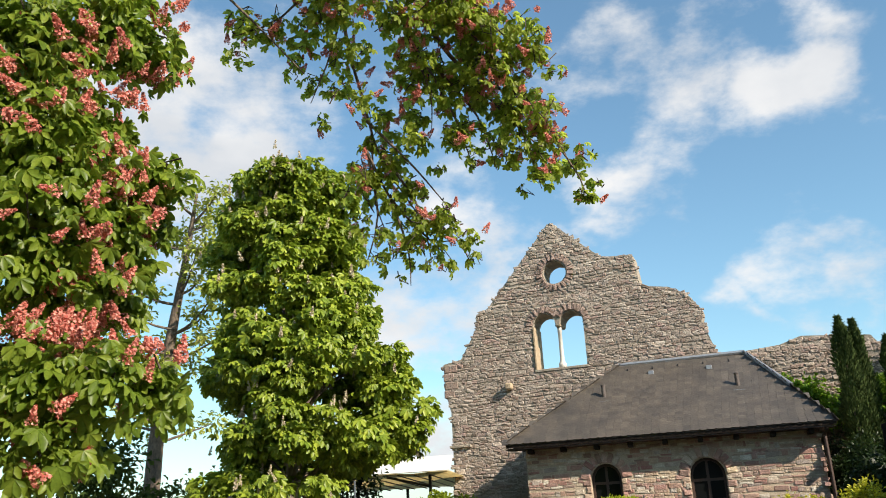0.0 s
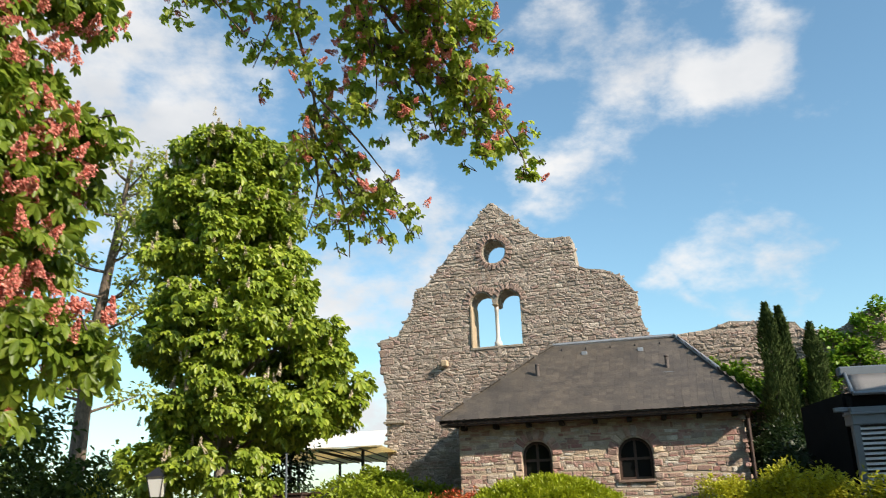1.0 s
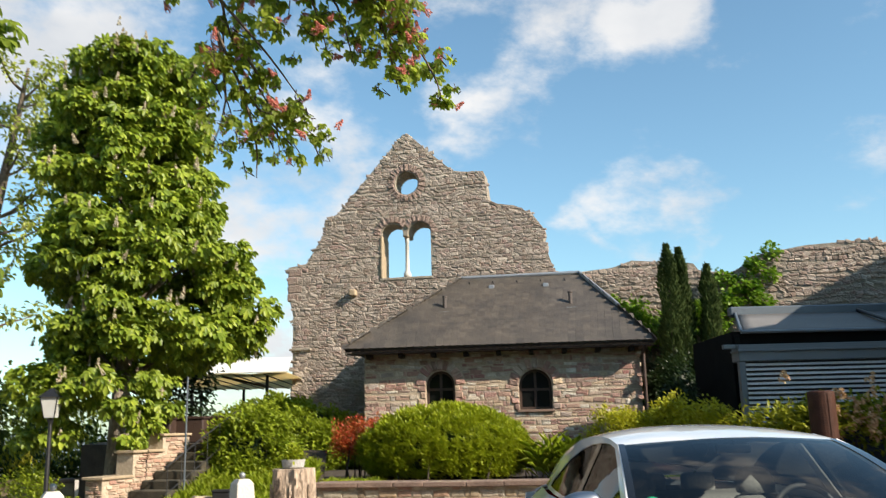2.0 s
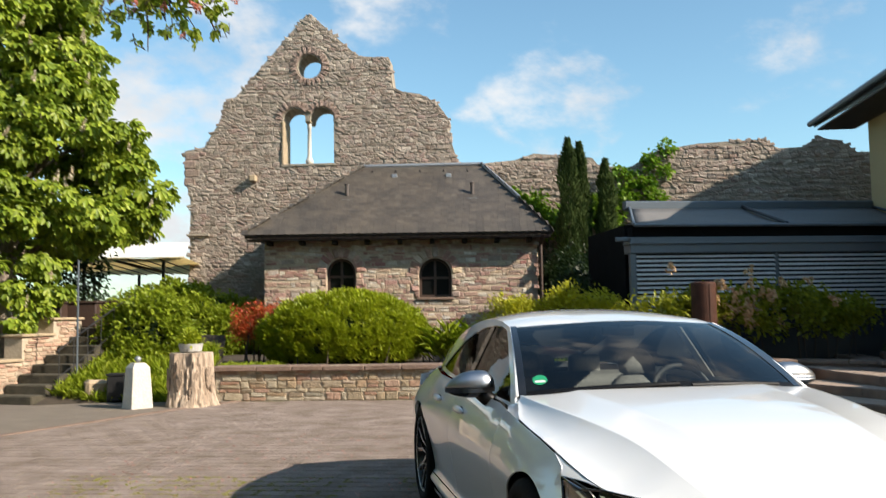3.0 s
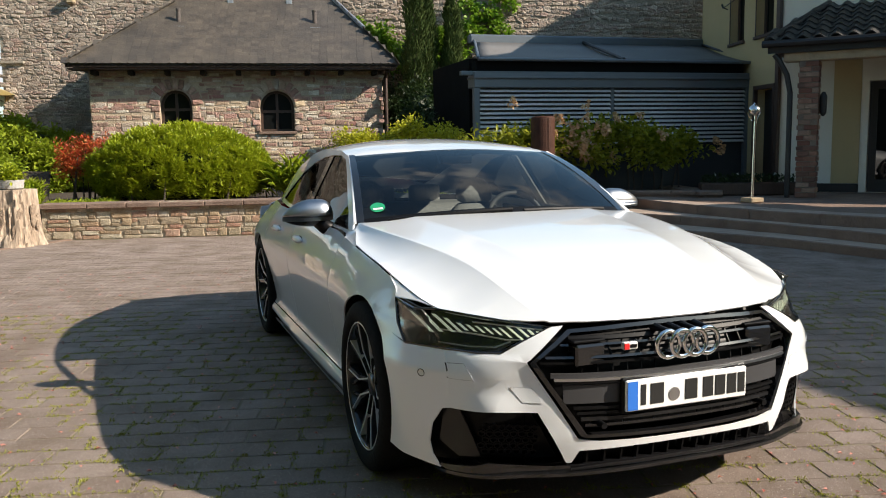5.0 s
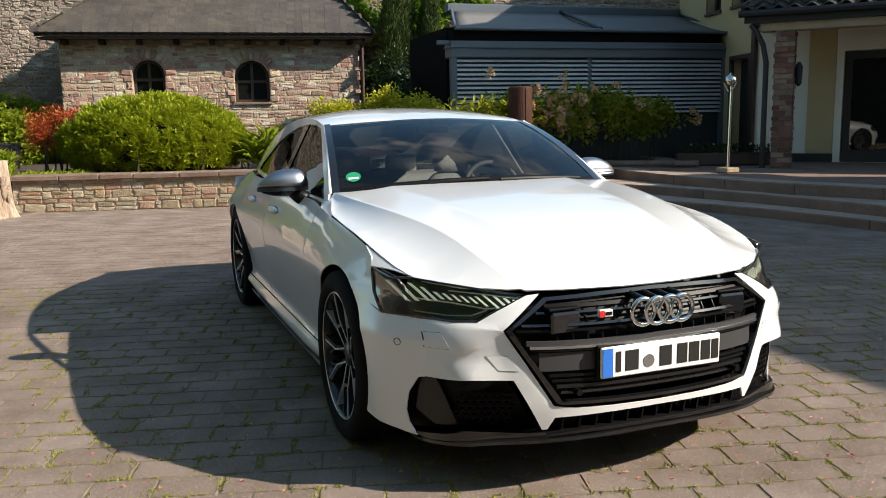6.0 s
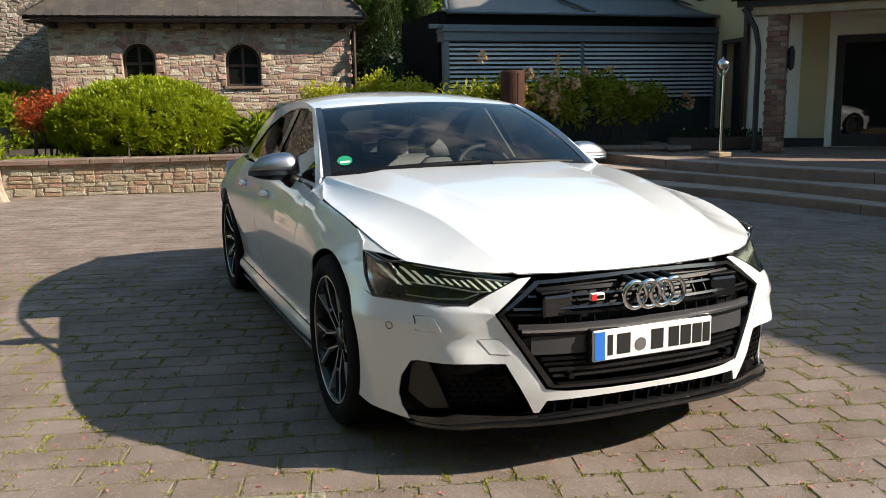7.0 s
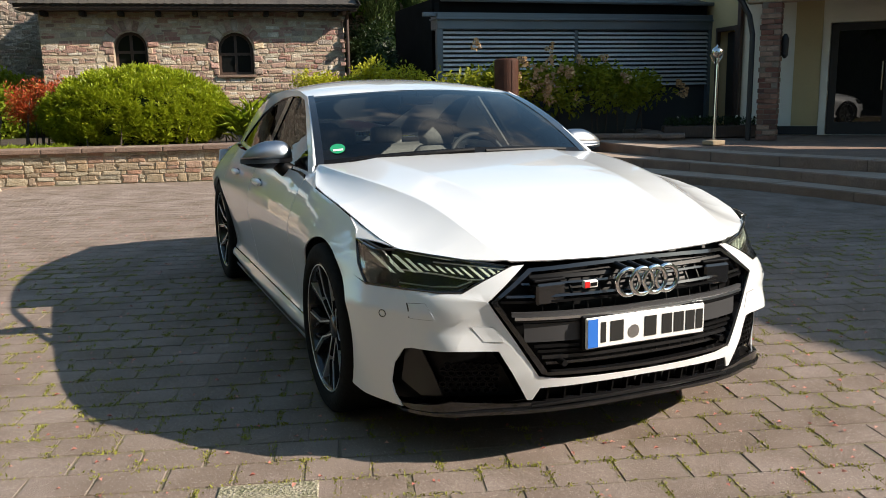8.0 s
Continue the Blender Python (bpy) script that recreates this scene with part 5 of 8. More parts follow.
panel("rear_corner", [(.724, .805), (.838, .805), (.82, .90), (.704, .90)], lambda s, z: (s, rear_y(s, z), z), car, M_CARW, step=(.03, .05), flip=True)
panel("tail_spoiler", [(0, .905), (.74, .905), (.62, .945), (0, .985)], lambda s, z: (s, rear_y(s, z), z), car, M_CARW, step=(.05, .03), both="one", flip=True)


# glasshouse
def loft(rows, material, name, parent, cols=14, thick=.006, label="", full=True):
    """rows of functions f -> point, f from -1 to 1 across the car."""
    grid = np.array([[r(-1 + 2 * c / (2 * cols)) for c in range(2 * cols + 1)] for r in rows])
    n, m = grid.shape[:2]
    v = list(grid.reshape(-1, 3))
    f = [(i * m + j, i * m + j + 1, (i + 1) * m + j + 1, (i + 1) * m + j) for i in range(n - 1) for j in range(m - 1)]
    if not thick:
        return part(name, to_mesh(name, v, f, material, True), material, parent, label)
    low = [tuple(np.array(p) + (0, 0, -thick)) for p in v]
    k = len(v)
    f += [tuple(q + k for q in g[::-1]) for g in f]
    return part(name, to_mesh(name, v + low, f, material, True), material, parent, label)


def base_pt(f):
    return np.array((.775 * f, .565 + .13 * f * f, 1.034 - .042 * f * f))


def head_pt(f):
    return np.array((.632 * f, 1.285 + .099 * f * f, 1.349 - .027 * f * f))


def screen_row(v, f0=0.0):
    def row(f):
        p = base_pt(f) * (1 - v) + head_pt(f) * v
        return tuple(p + np.array((0, -.25, .9)) * .035 * 4 * v * (1 - v))
    return row


def roof_row(y):
    zc = float(np.interp(y, (1.285, 1.45, 1.7, 2.0, 2.3, 2.6, 2.9, 3.2, 3.5, 3.75, 3.92), (1.349, 1.378, 1.405, 1.420, 1.416, 1.39, 1.338, 1.265, 1.168, 1.075, .99)))

    def row(f):
        yy = y + .099 * f * f * max(0, 1 - (y - 1.285) / .5)
        ez, ex = edge_z(yy), cabin_x(yy, edge_z(yy))
        return (ex * f, yy, zc - (zc - ez) * abs(f) ** 2.4)
    return row


screen = loft([screen_row(v) for v in np.linspace(0.035, .985, 12)], M_SCREEN, "windscreen", car, thick=0, label="tinted windscreen glass")
screen.visible_shadow = False
loft([roof_row(y) for y in (1.285, 1.33, 1.45, 1.6, 1.8, 2.0, 2.2, 2.4, 2.6, 2.72)], M_CARW, "roof", car, label="white roof panel")
loft([roof_row(y) for y in (2.73, 2.9, 3.05, 3.2, 3.35, 3.5, 3.62)], M_GLASSDARK, "rear_window", car, label="dark sloping rear window")
loft([roof_row(y) for y in (3.63, 3.7, 3.8, 3.92)], M_CARW, "tailgate_top", car)
# black ceramic band round the screen; the +x one also paints the pillar's shadow side
for a, b in ((-1.0, -.952), (.925, 1.03)):
    v = [tuple(np.array(screen_row(w)(a + (b - a) * c)) + (0, 0, .0035)) for w in np.linspace(0, 1, 10) for c in (0, 1)]
    part("screen_border", to_mesh("screen_border", v, [(2 * i, 2 * i + 1, 2 * i + 3, 2 * i + 2) for i in range(9)], M_GLOSSBLACK, True), M_GLOSSBLACK, car)
cowl = [tuple(np.array(screen_row(w)(f)) + (0, 0, .002)) for w in (-.025, .035) for f in np.linspace(-1, 1, 21)]
part("cowl", to_mesh("cowl", cowl, [(i, i + 1, i + 22, i + 21) for i in range(20)], M_SATIN, True), M_SATIN, car)
for x0, x1 in ((-.62, .02), (0.08, .60)):
    pts = [tuple(np.array(screen_row(-.012 + .016 * k / 6)((x0 + (x1 - x0) * k / 6) / .77)) + (0, -.004, .006)) for k in range(7)]
    part("wiper", tube(pts, .009, 6), M_SATIN, car)

glasshole = [(.705, .963), (1.0, .972), (1.6, .982), (2.2, .992), (2.75, 1.0), (2.93, 1.004), (2.88, 1.045), (2.72, 1.12), (2.5, 1.205), (2.25, 1.272), (2.0, 1.312), (1.75, 1.327), (1.55, 1.325), (1.40, 1.303), (1.25, 1.238), (1.03, 1.135), (.84, 1.042)]
frame_o = [(.60, .936), (.8, .955), (1.5, .966), (2.6, .976), (3.3, .981), (3.72, .975)] + [(y, edge_z(y)) for y in (3.62, 3.4, 3.2, 3.0, 2.8, 2.6, 2.4, 2.2, 2.0, 1.8, 1.6, 1.45, 1.384, 1.25, 1.1, .95, .8, .69)]
panel("window_frame", frame_o, lambda y, z: (cabin_x(y, z), y, z), car, M_CARW, holes=[glasshole], step=(.08, .04), thick=.012)
inner = [(y * .985 + .027, z * .97 + .034) for y, z in glasshole]
trim = panel("window_trim", glasshole, lambda y, z: (cabin_x(y, z) - .002, y, z), car, M_GLOSSBLACK, holes=[inner], step=(.1, .05), thick=.01, label="gloss black window surround")
sg = panel("side_window", [(y, z) for y, z in glasshole], lambda y, z: (cabin_x(y, z) - .010, y, z), car, M_SIDEGLASS, step=(.15, .08), thick=.003)
for ob in sg:
    ob.visible_shadow = False
panel("door_pillar", [(1.70, .975), (1.80, .977), (1.86, 1.32), (1.76, 1.328)], lambda y, z: (cabin_x(y, z) - .004, y, z), car, M_GLOSSBLACK, step=(.1, .05), thick=.01)
# A-pillar bridge between screen and window frame
for sgn in (1, -1):
    v = []
    for w in np.linspace(0, 1, 12):
        p = np.array(screen_row(w)(1.0))
        y = .66 + (1.384 - .66) * w
        q = np.array((cabin_x(y, edge_z(y)), y, edge_z(y)))
        v += [tuple(p * (sgn, 1, 1)), tuple((p * .5 + q * .5 + (.004, -.006, .006)) * (sgn, 1, 1)), tuple(q * (sgn, 1, 1))]
    f = [(3 * i + j, 3 * i + j + 1, 3 * i + j + 4, 3 * i + j + 3) for i in range(11) for j in (0, 1)]
    part("a_pillar", to_mesh("a_pillar", v, f if sgn > 0 else [g[::-1] for g in f], M_CARW, True), M_CARW, car)
# inner dark liners that close the shell
liner = bmesh.new()
box(-.80, .80, -.45, 3.85, .20, .24, bm=liner)
box(-.72, .72, .42, .50, .24, .93, bm=liner)
part("floor_pan", liner, M_SATIN, car)
tray = box(-.46, .46, -.82, -.66, .20, .215)
box(-.68, .68, -.66, -.452, .20, .215, bm=tray)
part("undertray", tray, M_SATIN, car)
for yc in (0.0, 2.926):
    for sgn in (-1, 1):
        b = bmesh.new()
        ring0 = arc(yc, .366, .395, -10, 190, 24)
        o = [b.verts.new((sgn * .925, y, z)) for y, z in ring0]
        i = [b.verts.new((sgn * .58, y, z)) for y, z in ring0]
        for k in range(24):
            b.faces.new((o[k], o[k + 1], i[k + 1], i[k]))
        b.faces.new(i)
        part("wheel_housing", b, M_SATIN, car)
panel("door_liner", [(.45, .3), (2.5, .3), (2.5, .93), (.45, .93)], lambda y, z: (side_x(y, min(z, .8)) - .09, y, z), car, M_DASH, step=(.3, .1))
panel("engine_bay", [(-.75, .25), (-.45, .25), (-.45, .62), (-.75, .62)], lambda y, z: (.55, y, z), car, M_SATIN, step=(.3, .3))

# grille: hexagonal frame with a recessed field of bars
hexa = [(0, .352), (.39, .358), (.41, .365), (.568, .622), (.42, .728), (.22, .737), (0, .741)]
hexi = [(0, .364), (.389, .370), (.553, .622), (.411, .717), (.2, .725), (0, .729)]
full = lambda h: h + [(-s, z) for s, z in h[-2:0:-1]]
grille = panel("grille", full(hexa), lambda s, z: (s, front_y(s, z) - .006, z), car, M_GLOSSBLACK, holes=[full(hexi)], step=(.05, .05), thick=.03, both="", label="gloss black octagonal grille frame")[0]
panel("grille_back", full(hexi), lambda s, z: (s, front_y(s, z) + .075, z), grille, M_SATIN, step=(.1, .1), both="")


def bar(z, h, s0, s1, material, d=0.02, name="grille_bar", deep=.014):
    panel(name, [(s0, z), (s1, z), (s1, z + h), (s0, z + h)], lambda s, zz: (s, front_y(s, zz) + d, zz), grille, material, step=(.05, .03), both="", thick=deep)


edge_s = lambda z: float(np.interp(z, (.374, .622, .715), (.385, .543, .40)))
for z, h, mt, d in ((.690, .012, M_SATIN, .012), (.671, .007, M_GLOSSBLACK, .016), (.632, .008, M_GLOSSBLACK, .014), (.612, .008, M_SATIN, .02), (.557, .010, M_ALU, -.003), (.567, .016, M_DARKBLADE, .004), (.548, .010, M_SATIN, .0),
                    (.475, .066, M_DARKBLADE, .012), (.455, .009, M_SATIN, .006), (.436, .010, M_SATIN, .010), (.414, .012, M_GREYTRIM, .008), (.394, .009, M_GLOSSBLACK, .008)):
    w = edge_s(z + h / 2) - .012
    bar(z, h, -w, w, mt, d)
for k in range(-7, 8):
    if abs(k) > 1:
        z0, z1 = .575, .70
        panel("grille_rib", [(k * .055 - .002, z0), (k * .055 + .002, z0), (k * .055 + .002, z1), (k * .055 - .002, z1)], lambda s, z: (s, front_y(s, z) + .03, z), grille, M_SATIN, step=(.1, .1), both="")
for k in range(-6, 7):
    panel("grille_rib", [(k * .06 - .002, .385), (k * .06 + .002, .385), (k * .06 + .002, .46), (k * .06 - .002, .46)], lambda s, z: (s, front_y(s, z) + .022, z), grille, M_SATIN, step=(.1, .1), both="")
for sgn in (-1, 1):
    sens = part("distance_sensor", box(sgn * .36 - .058, sgn * .36 + .058, -.895, -.82, .602, .680, .008), M_GLOSSBLACK, grille)
    part("sensor_cap", box(sgn * .36 - .062, sgn * .36 + .062, -.885, -.82, .684, .694, .003), M_SATIN, sens)
    b = tube([(sgn * .34, -.955, .405), (sgn * .34, -.88, .405)], [.011, .012], 14)
    part("park_sensor", b, M_SATIN, grille)
part("front_camera", tube([(0, -.965, .628), (0, -.90, .628)], [.013, .016], 12), M_GLOSSBLACK, grille)
for k in range(4):
    b = bmesh.new()
    n, mseg = 28, 8
    vs = [[b.verts.new((-.0885 + .0545 * k + (.0465 + .0088 * math.cos(q)) * math.cos(p), -.966 + .005 * abs(k - 1.5) + .008 * math.sin(q), .669 + (.0465 + .0088 * math.cos(q)) * math.sin(p)))
           for q in (2 * math.pi * j / mseg for j in range(mseg))] for p in (2 * math.pi * i / n for i in range(n))]
    for i in range(n):
        for j in range(mseg):
            b.faces.new((vs[i][j], vs[i][(j + 1) % mseg], vs[(i + 1) % n][(j + 1) % mseg], vs[(i + 1) % n][j]))
    bmesh.ops.recalc_face_normals(b, faces=b.faces[:])
    part("emblem_ring", b, M_CHROME, grille, "chrome ring", True)
    part("emblem_mount", tube([(-.0885 + .0545 * k, -.96, .7165), (-.0885 + .0545 * k, -.86, .7165)], [.008, .016], 10), M_SATIN, grille)
badge = part("badge", box(-.246, -.190, -.925, -.905, .655, .681, .003), M_PLATE, grille, "small silver badge with a red bar")
part("badge_bar", box(-.245, -.226, -.9275, -.912, .657, .679), M_RED, badge)
part("badge_sign", box(-.222, -.195, -.9275, -.912, .662, .674), M_SATIN, badge)
# number plate with plain bars
plate = part("number_plate", box(-.262, .262, -.962, -.950, .444, .556, .004), M_PLATE, car, "white plate with blue edge and dark bars")
plate.matrix_local = Matrix.Translation((-.005, 0, 0)) @ Matrix.Diagonal((.972, 1, 1, 1))
part("plate_strip", box(-.256, -.214, -.9645, -.95, .449, .551), M_PLATEBLUE, plate)
part("plate_holder", box(-.27, .27, -.950, -.93, .436, .562, .004), M_SATIN, plate)
for x0, x1 in ((-.200, -.180), (-.160, -.105), (-.012, .040), (.066, .110), (.120, .164), (.174, .214), (.222, .252)):
    part("plate_bar", box(x0, x1, -.9645, -.95, .464, .537), M_PLATEINK, plate)
part("plate_seal", tube([(-.06, -.9645, .49), (-.06, -.95, .49)], .024, 18), M_ALU, plate)
# side intakes, lower lip and splitter
intake = [(.804, .441), (.689, .449), (.545, .447), (.493, .359), (.43, .243), (.687, .243), (.829, .212), (.846, .296), (.839, .368)]
panel("side_intake", [(s * .999, z) for s, z in intake], lambda s, z: (s, front_y(s, z) + .09 + .05 * (.84 - s), z), car, M_SATIN, step=(.06, .06), flip=False)
panel("intake_blade", [(.80, .43), (.762, .432), (.70, .262), (.76, .252), (.81, .30)], lambda s, z: (s, front_y(s, z) + .055, z), car, M_GREYTRIM, step=(.03, .03))
for r in range(5):
    for c in range(7):
        s0, z0 = .52 + c * .026 + (.013 if r % 2 else 0), .275 + r * .023
        if s0 + .02 < .715 - (z0 - .27) * -.2 and s0 > .46 + (z0 - .25) * .25:
            panel("mesh_cell", [(s0, z0), (s0 + .011, z0 - .006), (s0 + .022, z0), (s0 + .022, z0 + .013), (s0 + .011, z0 + .019), (s0, z0 + .013)], lambda s, z: (s, front_y(s, z) + .06, z), car, M_SATIN,
                  holes=[[(s0 + .0025, z0 + .002), (s0 + .011, z0 - .003), (s0 + .0195, z0 + .002), (s0 + .0195, z0 + .011), (s0 + .011, z0 + .016), (s0 + .0025, z0 + .011)]], step=(.1, .1), thick=.02)
lipo = [(0, .262), (.3, .258), (.43, .246), (.56, .246), (.69, .25), (.735, .236), (.83, .216), (.80, .203), (.65, .205), (.5, .218), (.3, .233), (0, .24)]
panel("front_lip", lipo, lambda s, z: (s, front_y(s, z) - .006 + .25 * (z - .19), z), car, M_GLOSSBLACK, step=(.04, .03), both="one", thick=.02)
panel("lower_intake", [(0, .260), (.42, .246), (.405, .308), (0, .315)], lambda s, z: (s, front_y(s, z) + .05, z), car, M_SATIN, step=(.1, .05), both="one")
panel("lip_strip", [(0, .248), (.3, .244), (.43, .234), (.43, .240), (.3, .252), (0, .256)], lambda s, z: (s, front_y(s, z) - .008, z), car, M_GREYTRIM, step=(.05, .05), both="one")
for k in range(-6, 7):
    panel("intake_rib", [(k * .062 - .003, .256), (k * .062 + .003, .256), (k * .062 + .003, .312), (k * .062 - .003, .312)], lambda s, z: (s, front_y(s, z) + .012, z), car, M_SATIN, step=(.1, .1), both="", thick=.03)
panel("splitter", [(0, 0), (.45, 0), (.68, 0), (.82, 0), (.82, 1), (.68, 1), (.45, 1), (0, 1)], lambda s, v: (s, front_y(s, .2) - .028 * (1 - (s / .9) ** 4) + .2 * v, .240 - .034 * (s / .75) ** 2), car, M_GLOSSBLACK, step=(.04, .6), thick=.012, both="one", flip=False)
for ol, nm in (([(.827, .60), (.757, .606), (.736, .552), (.828, .55)], "tow_cover"), ([(.627, .532), (.56, .532), (.53, .481), (.592, .482)], "washer_cover")):
    c0 = (sum(p[0] for p in ol) / 4, sum(p[1] for p in ol) / 4)
    grow = [(c0[0] + (s - c0[0]) * 1.02, c0[1] + (z - c0[1]) * 1.035) for s, z in ol]
    if nm == "tow_cover":
        ol = [(min(s, .80), z) for s, z in ol]
        grow = [(min(s, .803), z) for s, z in grow]
    panel("cover_gap", grow, lambda s, z: (s, front_y(s, z) - .0012, z), car, M_GREYTRIM, step=(.03, .05), thick=.004)
    panel(nm, ol, lambda s, z: (s, front_y(s, z) - .0025, z), car, M_CARW, step=(.03, .05), thick=.004)

for sgn in (-1, 1):
    ring_pts = [(sgn * side_x(-.545 + .013 * math.cos(q), .55), -.545 + .013 * math.cos(q), .55 + .013 * math.sin(q)) for q in (2 * math.pi * k / 16 for k in range(17))]
    part("park_sensor_ring", tube([(x + sgn * .001, y, z) for x, y, z in ring_pts], .0016, 5), M_GREYTRIM, car)

# headlamps: dark housing, light guide fins and clear cover
lamp = [(.474, .735), (.594, .751), (.72, .768), (.80, .778), (.83, .655), (.80, .645), (.713, .645), (.643, .650), (.604, .673)]
lampside = [(-.478, .778), (-.40, .789), (-.325, .795), (-.362, .709), (-.434, .642), (-.545, .645), (-.52, .70)]
hl = panel("headlamp", lamp, lambda s, z: (s, front_y(s, z) + .03, z), car, M_LAMPIN, step=(.04, .04), thick=.01, label="dark headlamp with pale light-guide fins")
panel("lamp_side", [(-.55, .645)] + lampside[:5], lambda y, z: (side_x(y, z) - .02, y, z), car, M_LAMPIN, step=(.04, .04))
for k, h in enumerate(hl):
    sgn = 1 if k == 0 else -1
    fins = [(.50, .706, .026, .9), (.525, .709, .032, .9), (.552, .711, .040, .9), (.582, .712, .044, .9), (.612, .714, .030, .9), (.636, .7165, .020, .9), (.660, .7185, .020, .9), (.684, .7205, .020, .9), (.708, .7225, .020, .9),
            (.732, .7245, .022, .9), (.757, .727, .042, .8), (.782, .73, .054, .8), (.812, .728, .060, .7), (.836, .724, .062, .7)]
    for s, z, hgt, lean in fins:
        w = .0042
        ol = [(s + lean * hgt / 2 - w, z + hgt / 2), (s - lean * hgt / 2 - w, z - hgt / 2), (s - lean * hgt / 2 + w, z - hgt / 2), (s + lean * hgt / 2 + w, z + hgt / 2)]
        v, f = sheet(ol, [], lambda a, b: (a, front_y(a, b) + .014, b), (.05, .05), .014, (sgn,), False)
        part("light_fin", to_mesh("light_fin", v, f, M_LAMPBAR), M_LAMPBAR, h)
    for path in ([(.49, .722), (.60, .735), (.70, .742)], [(.52, .69), (.61, .688), (.70, .702), (.80, .706)], [(.60, .684), (.65, .663), (.72, .659), (.80, .661)]):
        part("chrome_line", tube([(sgn * s, front_y(s, z) + .02, z) for s, z in path], .003, 5), M_ALU, h)
    edge = [on_front(a, b, .001) for a, b in ((.80, .777), (.72, .768), (.594, .751), (.474, .735), (.604, .673), (.643, .650), (.713, .645), (.795, .645))]
    edge += [on_side(y, b, .001) for y, b in ((-.545, .645), (-.434, .643), (-.396, .676), (-.362, .709), (-.343, .752), (-.325, .793), (-.40, .788), (-.478, .777))]
    part("lamp_seal", tube([(sgn * x, y, z) for x, y, z in edge + edge[:1]], .0045, 6), M_GLOSSBLACK, h)
    v, f = sheet(lamp, [], lambda a, b: (a, front_y(a, b) + .001, b), (.03, .03), .003, (sgn,), False)
    cov = part("lamp_cover", to_mesh("lamp_cover", v, f, M_LAMPGLASS, True), M_LAMPGLASS, h)
    cov.visible_shadow = False
    v, f = sheet([(-.55, .645)] + lampside[:5], [], lambda y, z: (side_x(y, z) + .0005, y, z), (.03, .03), .003, (sgn,), False)
    cov = part("lamp_cover", to_mesh("lamp_cover", v, f, M_LAMPGLASS, True), M_LAMPGLASS, h)
    cov.visible_shadow = False

# door mirrors: a domed cap blunt towards the door, a flat band under it and a black lower half
def mirror_shell(sgn, high, wide, deep, upper):
    b = bmesh.new()
    bmesh.ops.create_uvsphere(b, u_segments=28, v_segments=16, radius=1)
    for v in b.verts:
        x, y, z = v.co
        out = (x + 1) / 2
        x = -abs(x) ** .55 if x < 0 else x
        v.co = (x * wide, y * (deep if y < 0 else deep * .75) * (1 - .30 * out), z * high * (1 - .42 * out * out) - (.010 * out if z < 0 else 0))
    bmesh.ops.bisect_plane(b, geom=b.verts[:] + b.edges[:] + b.faces[:], plane_co=(0, 0, 0), plane_no=(0, 0, 1), clear_inner=upper, clear_outer=not upper)
    bmesh.ops.holes_fill(b, edges=b.edges[:])
    b.transform(Matrix.Translation((sgn * .950, 1.05, 1.012)) @ Matrix.Diagonal((sgn, 1, 1, 1)))
    bmesh.ops.recalc_face_normals(b, faces=b.faces[:])
    return b


for sgn in (-1, 1):
    mir = part("door_mirror", mirror_shell(sgn, .098, .137, .066, True), M_MIRRORCAP, car, "matt aluminium door mirror", True)
    band = mirror_shell(sgn, .098, .137, .066, False)
    bmesh.ops.bisect_plane(band, geom=band.verts[:] + band.edges[:] + band.faces[:], plane_co=(0, 0, .992), plane_no=(0, 0, -1), clear_outer=True)
    bmesh.ops.holes_fill(band, edges=band.edges[:])
    band.transform(Matrix.Translation((0, 0, -.003)))
    part("mirror_band", band, M_ALU, mir, "bright flat band under the mirror cap", True)
    low = mirror_shell(sgn, .052, .128, .060, False)
    low.transform(Matrix.Translation((0, .002, -.004)))
    part("mirror_base", low, M_GLOSSBLACK, mir, "", True)
    part("mirror_arm", tube([(sgn * .90, 1.05, .990), (sgn * .87, 1.03, .960), (sgn * .82, 1.0, .925)], [.038, .040, .045], 10), M_SATIN, mir, "", True)

# wheels
M_DISC = plain("brake_disc", (0.25, 0.25, 0.25), 0.4, 1.0)


def ring_of(profile, n=48):
    b = bmesh.new()
    rows = [[b.verts.new((x, r * math.sin(a), r * math.cos(a))) for a in (2 * math.pi * k / n for k in range(n))] for x, r in profile]
    for p, q in zip(rows, rows[1:]):
        for k in range(n):
            b.faces.new((p[k], p[(k + 1) % n], q[(k + 1) % n], q[k]))
    bmesh.ops.recalc_face_normals(b, faces=b.faces[:])
    return b


wheel = new("wheel")
wheel.parent = car
part("tyre", ring_of([(.10, .272), (.125, .285), (.132, .31), (.125, .34), (.112, .357), (.09, .363), (-.09, .363), (-.125, .34), (-.13, .30), (-.11, .27)]), M_TYRE, wheel, "", True)
rimp = part("rim", ring_of([(.112, .276), (.118, .268), (.105, .262), (.05, .255), (-.10, .25), (-.10, .27)]), M_RIM, wheel, "dark alloy rim", True)
part("rim_edge", ring_of([(.1165, .2722), (.1195, .268), (.1165, .2665)]), M_RIMCUT, rimp, "", True)
part("brake_disc", ring_of([(.0, .06), (.0, .19), (-.03, .19), (-.03, .06)]), M_DISC, wheel)
part("hub", ring_of([(.085, 0.001), (.085, .034), (.078, .05), (.06, .062), (0, .065)], 24), M_RIM, wheel, "", True)


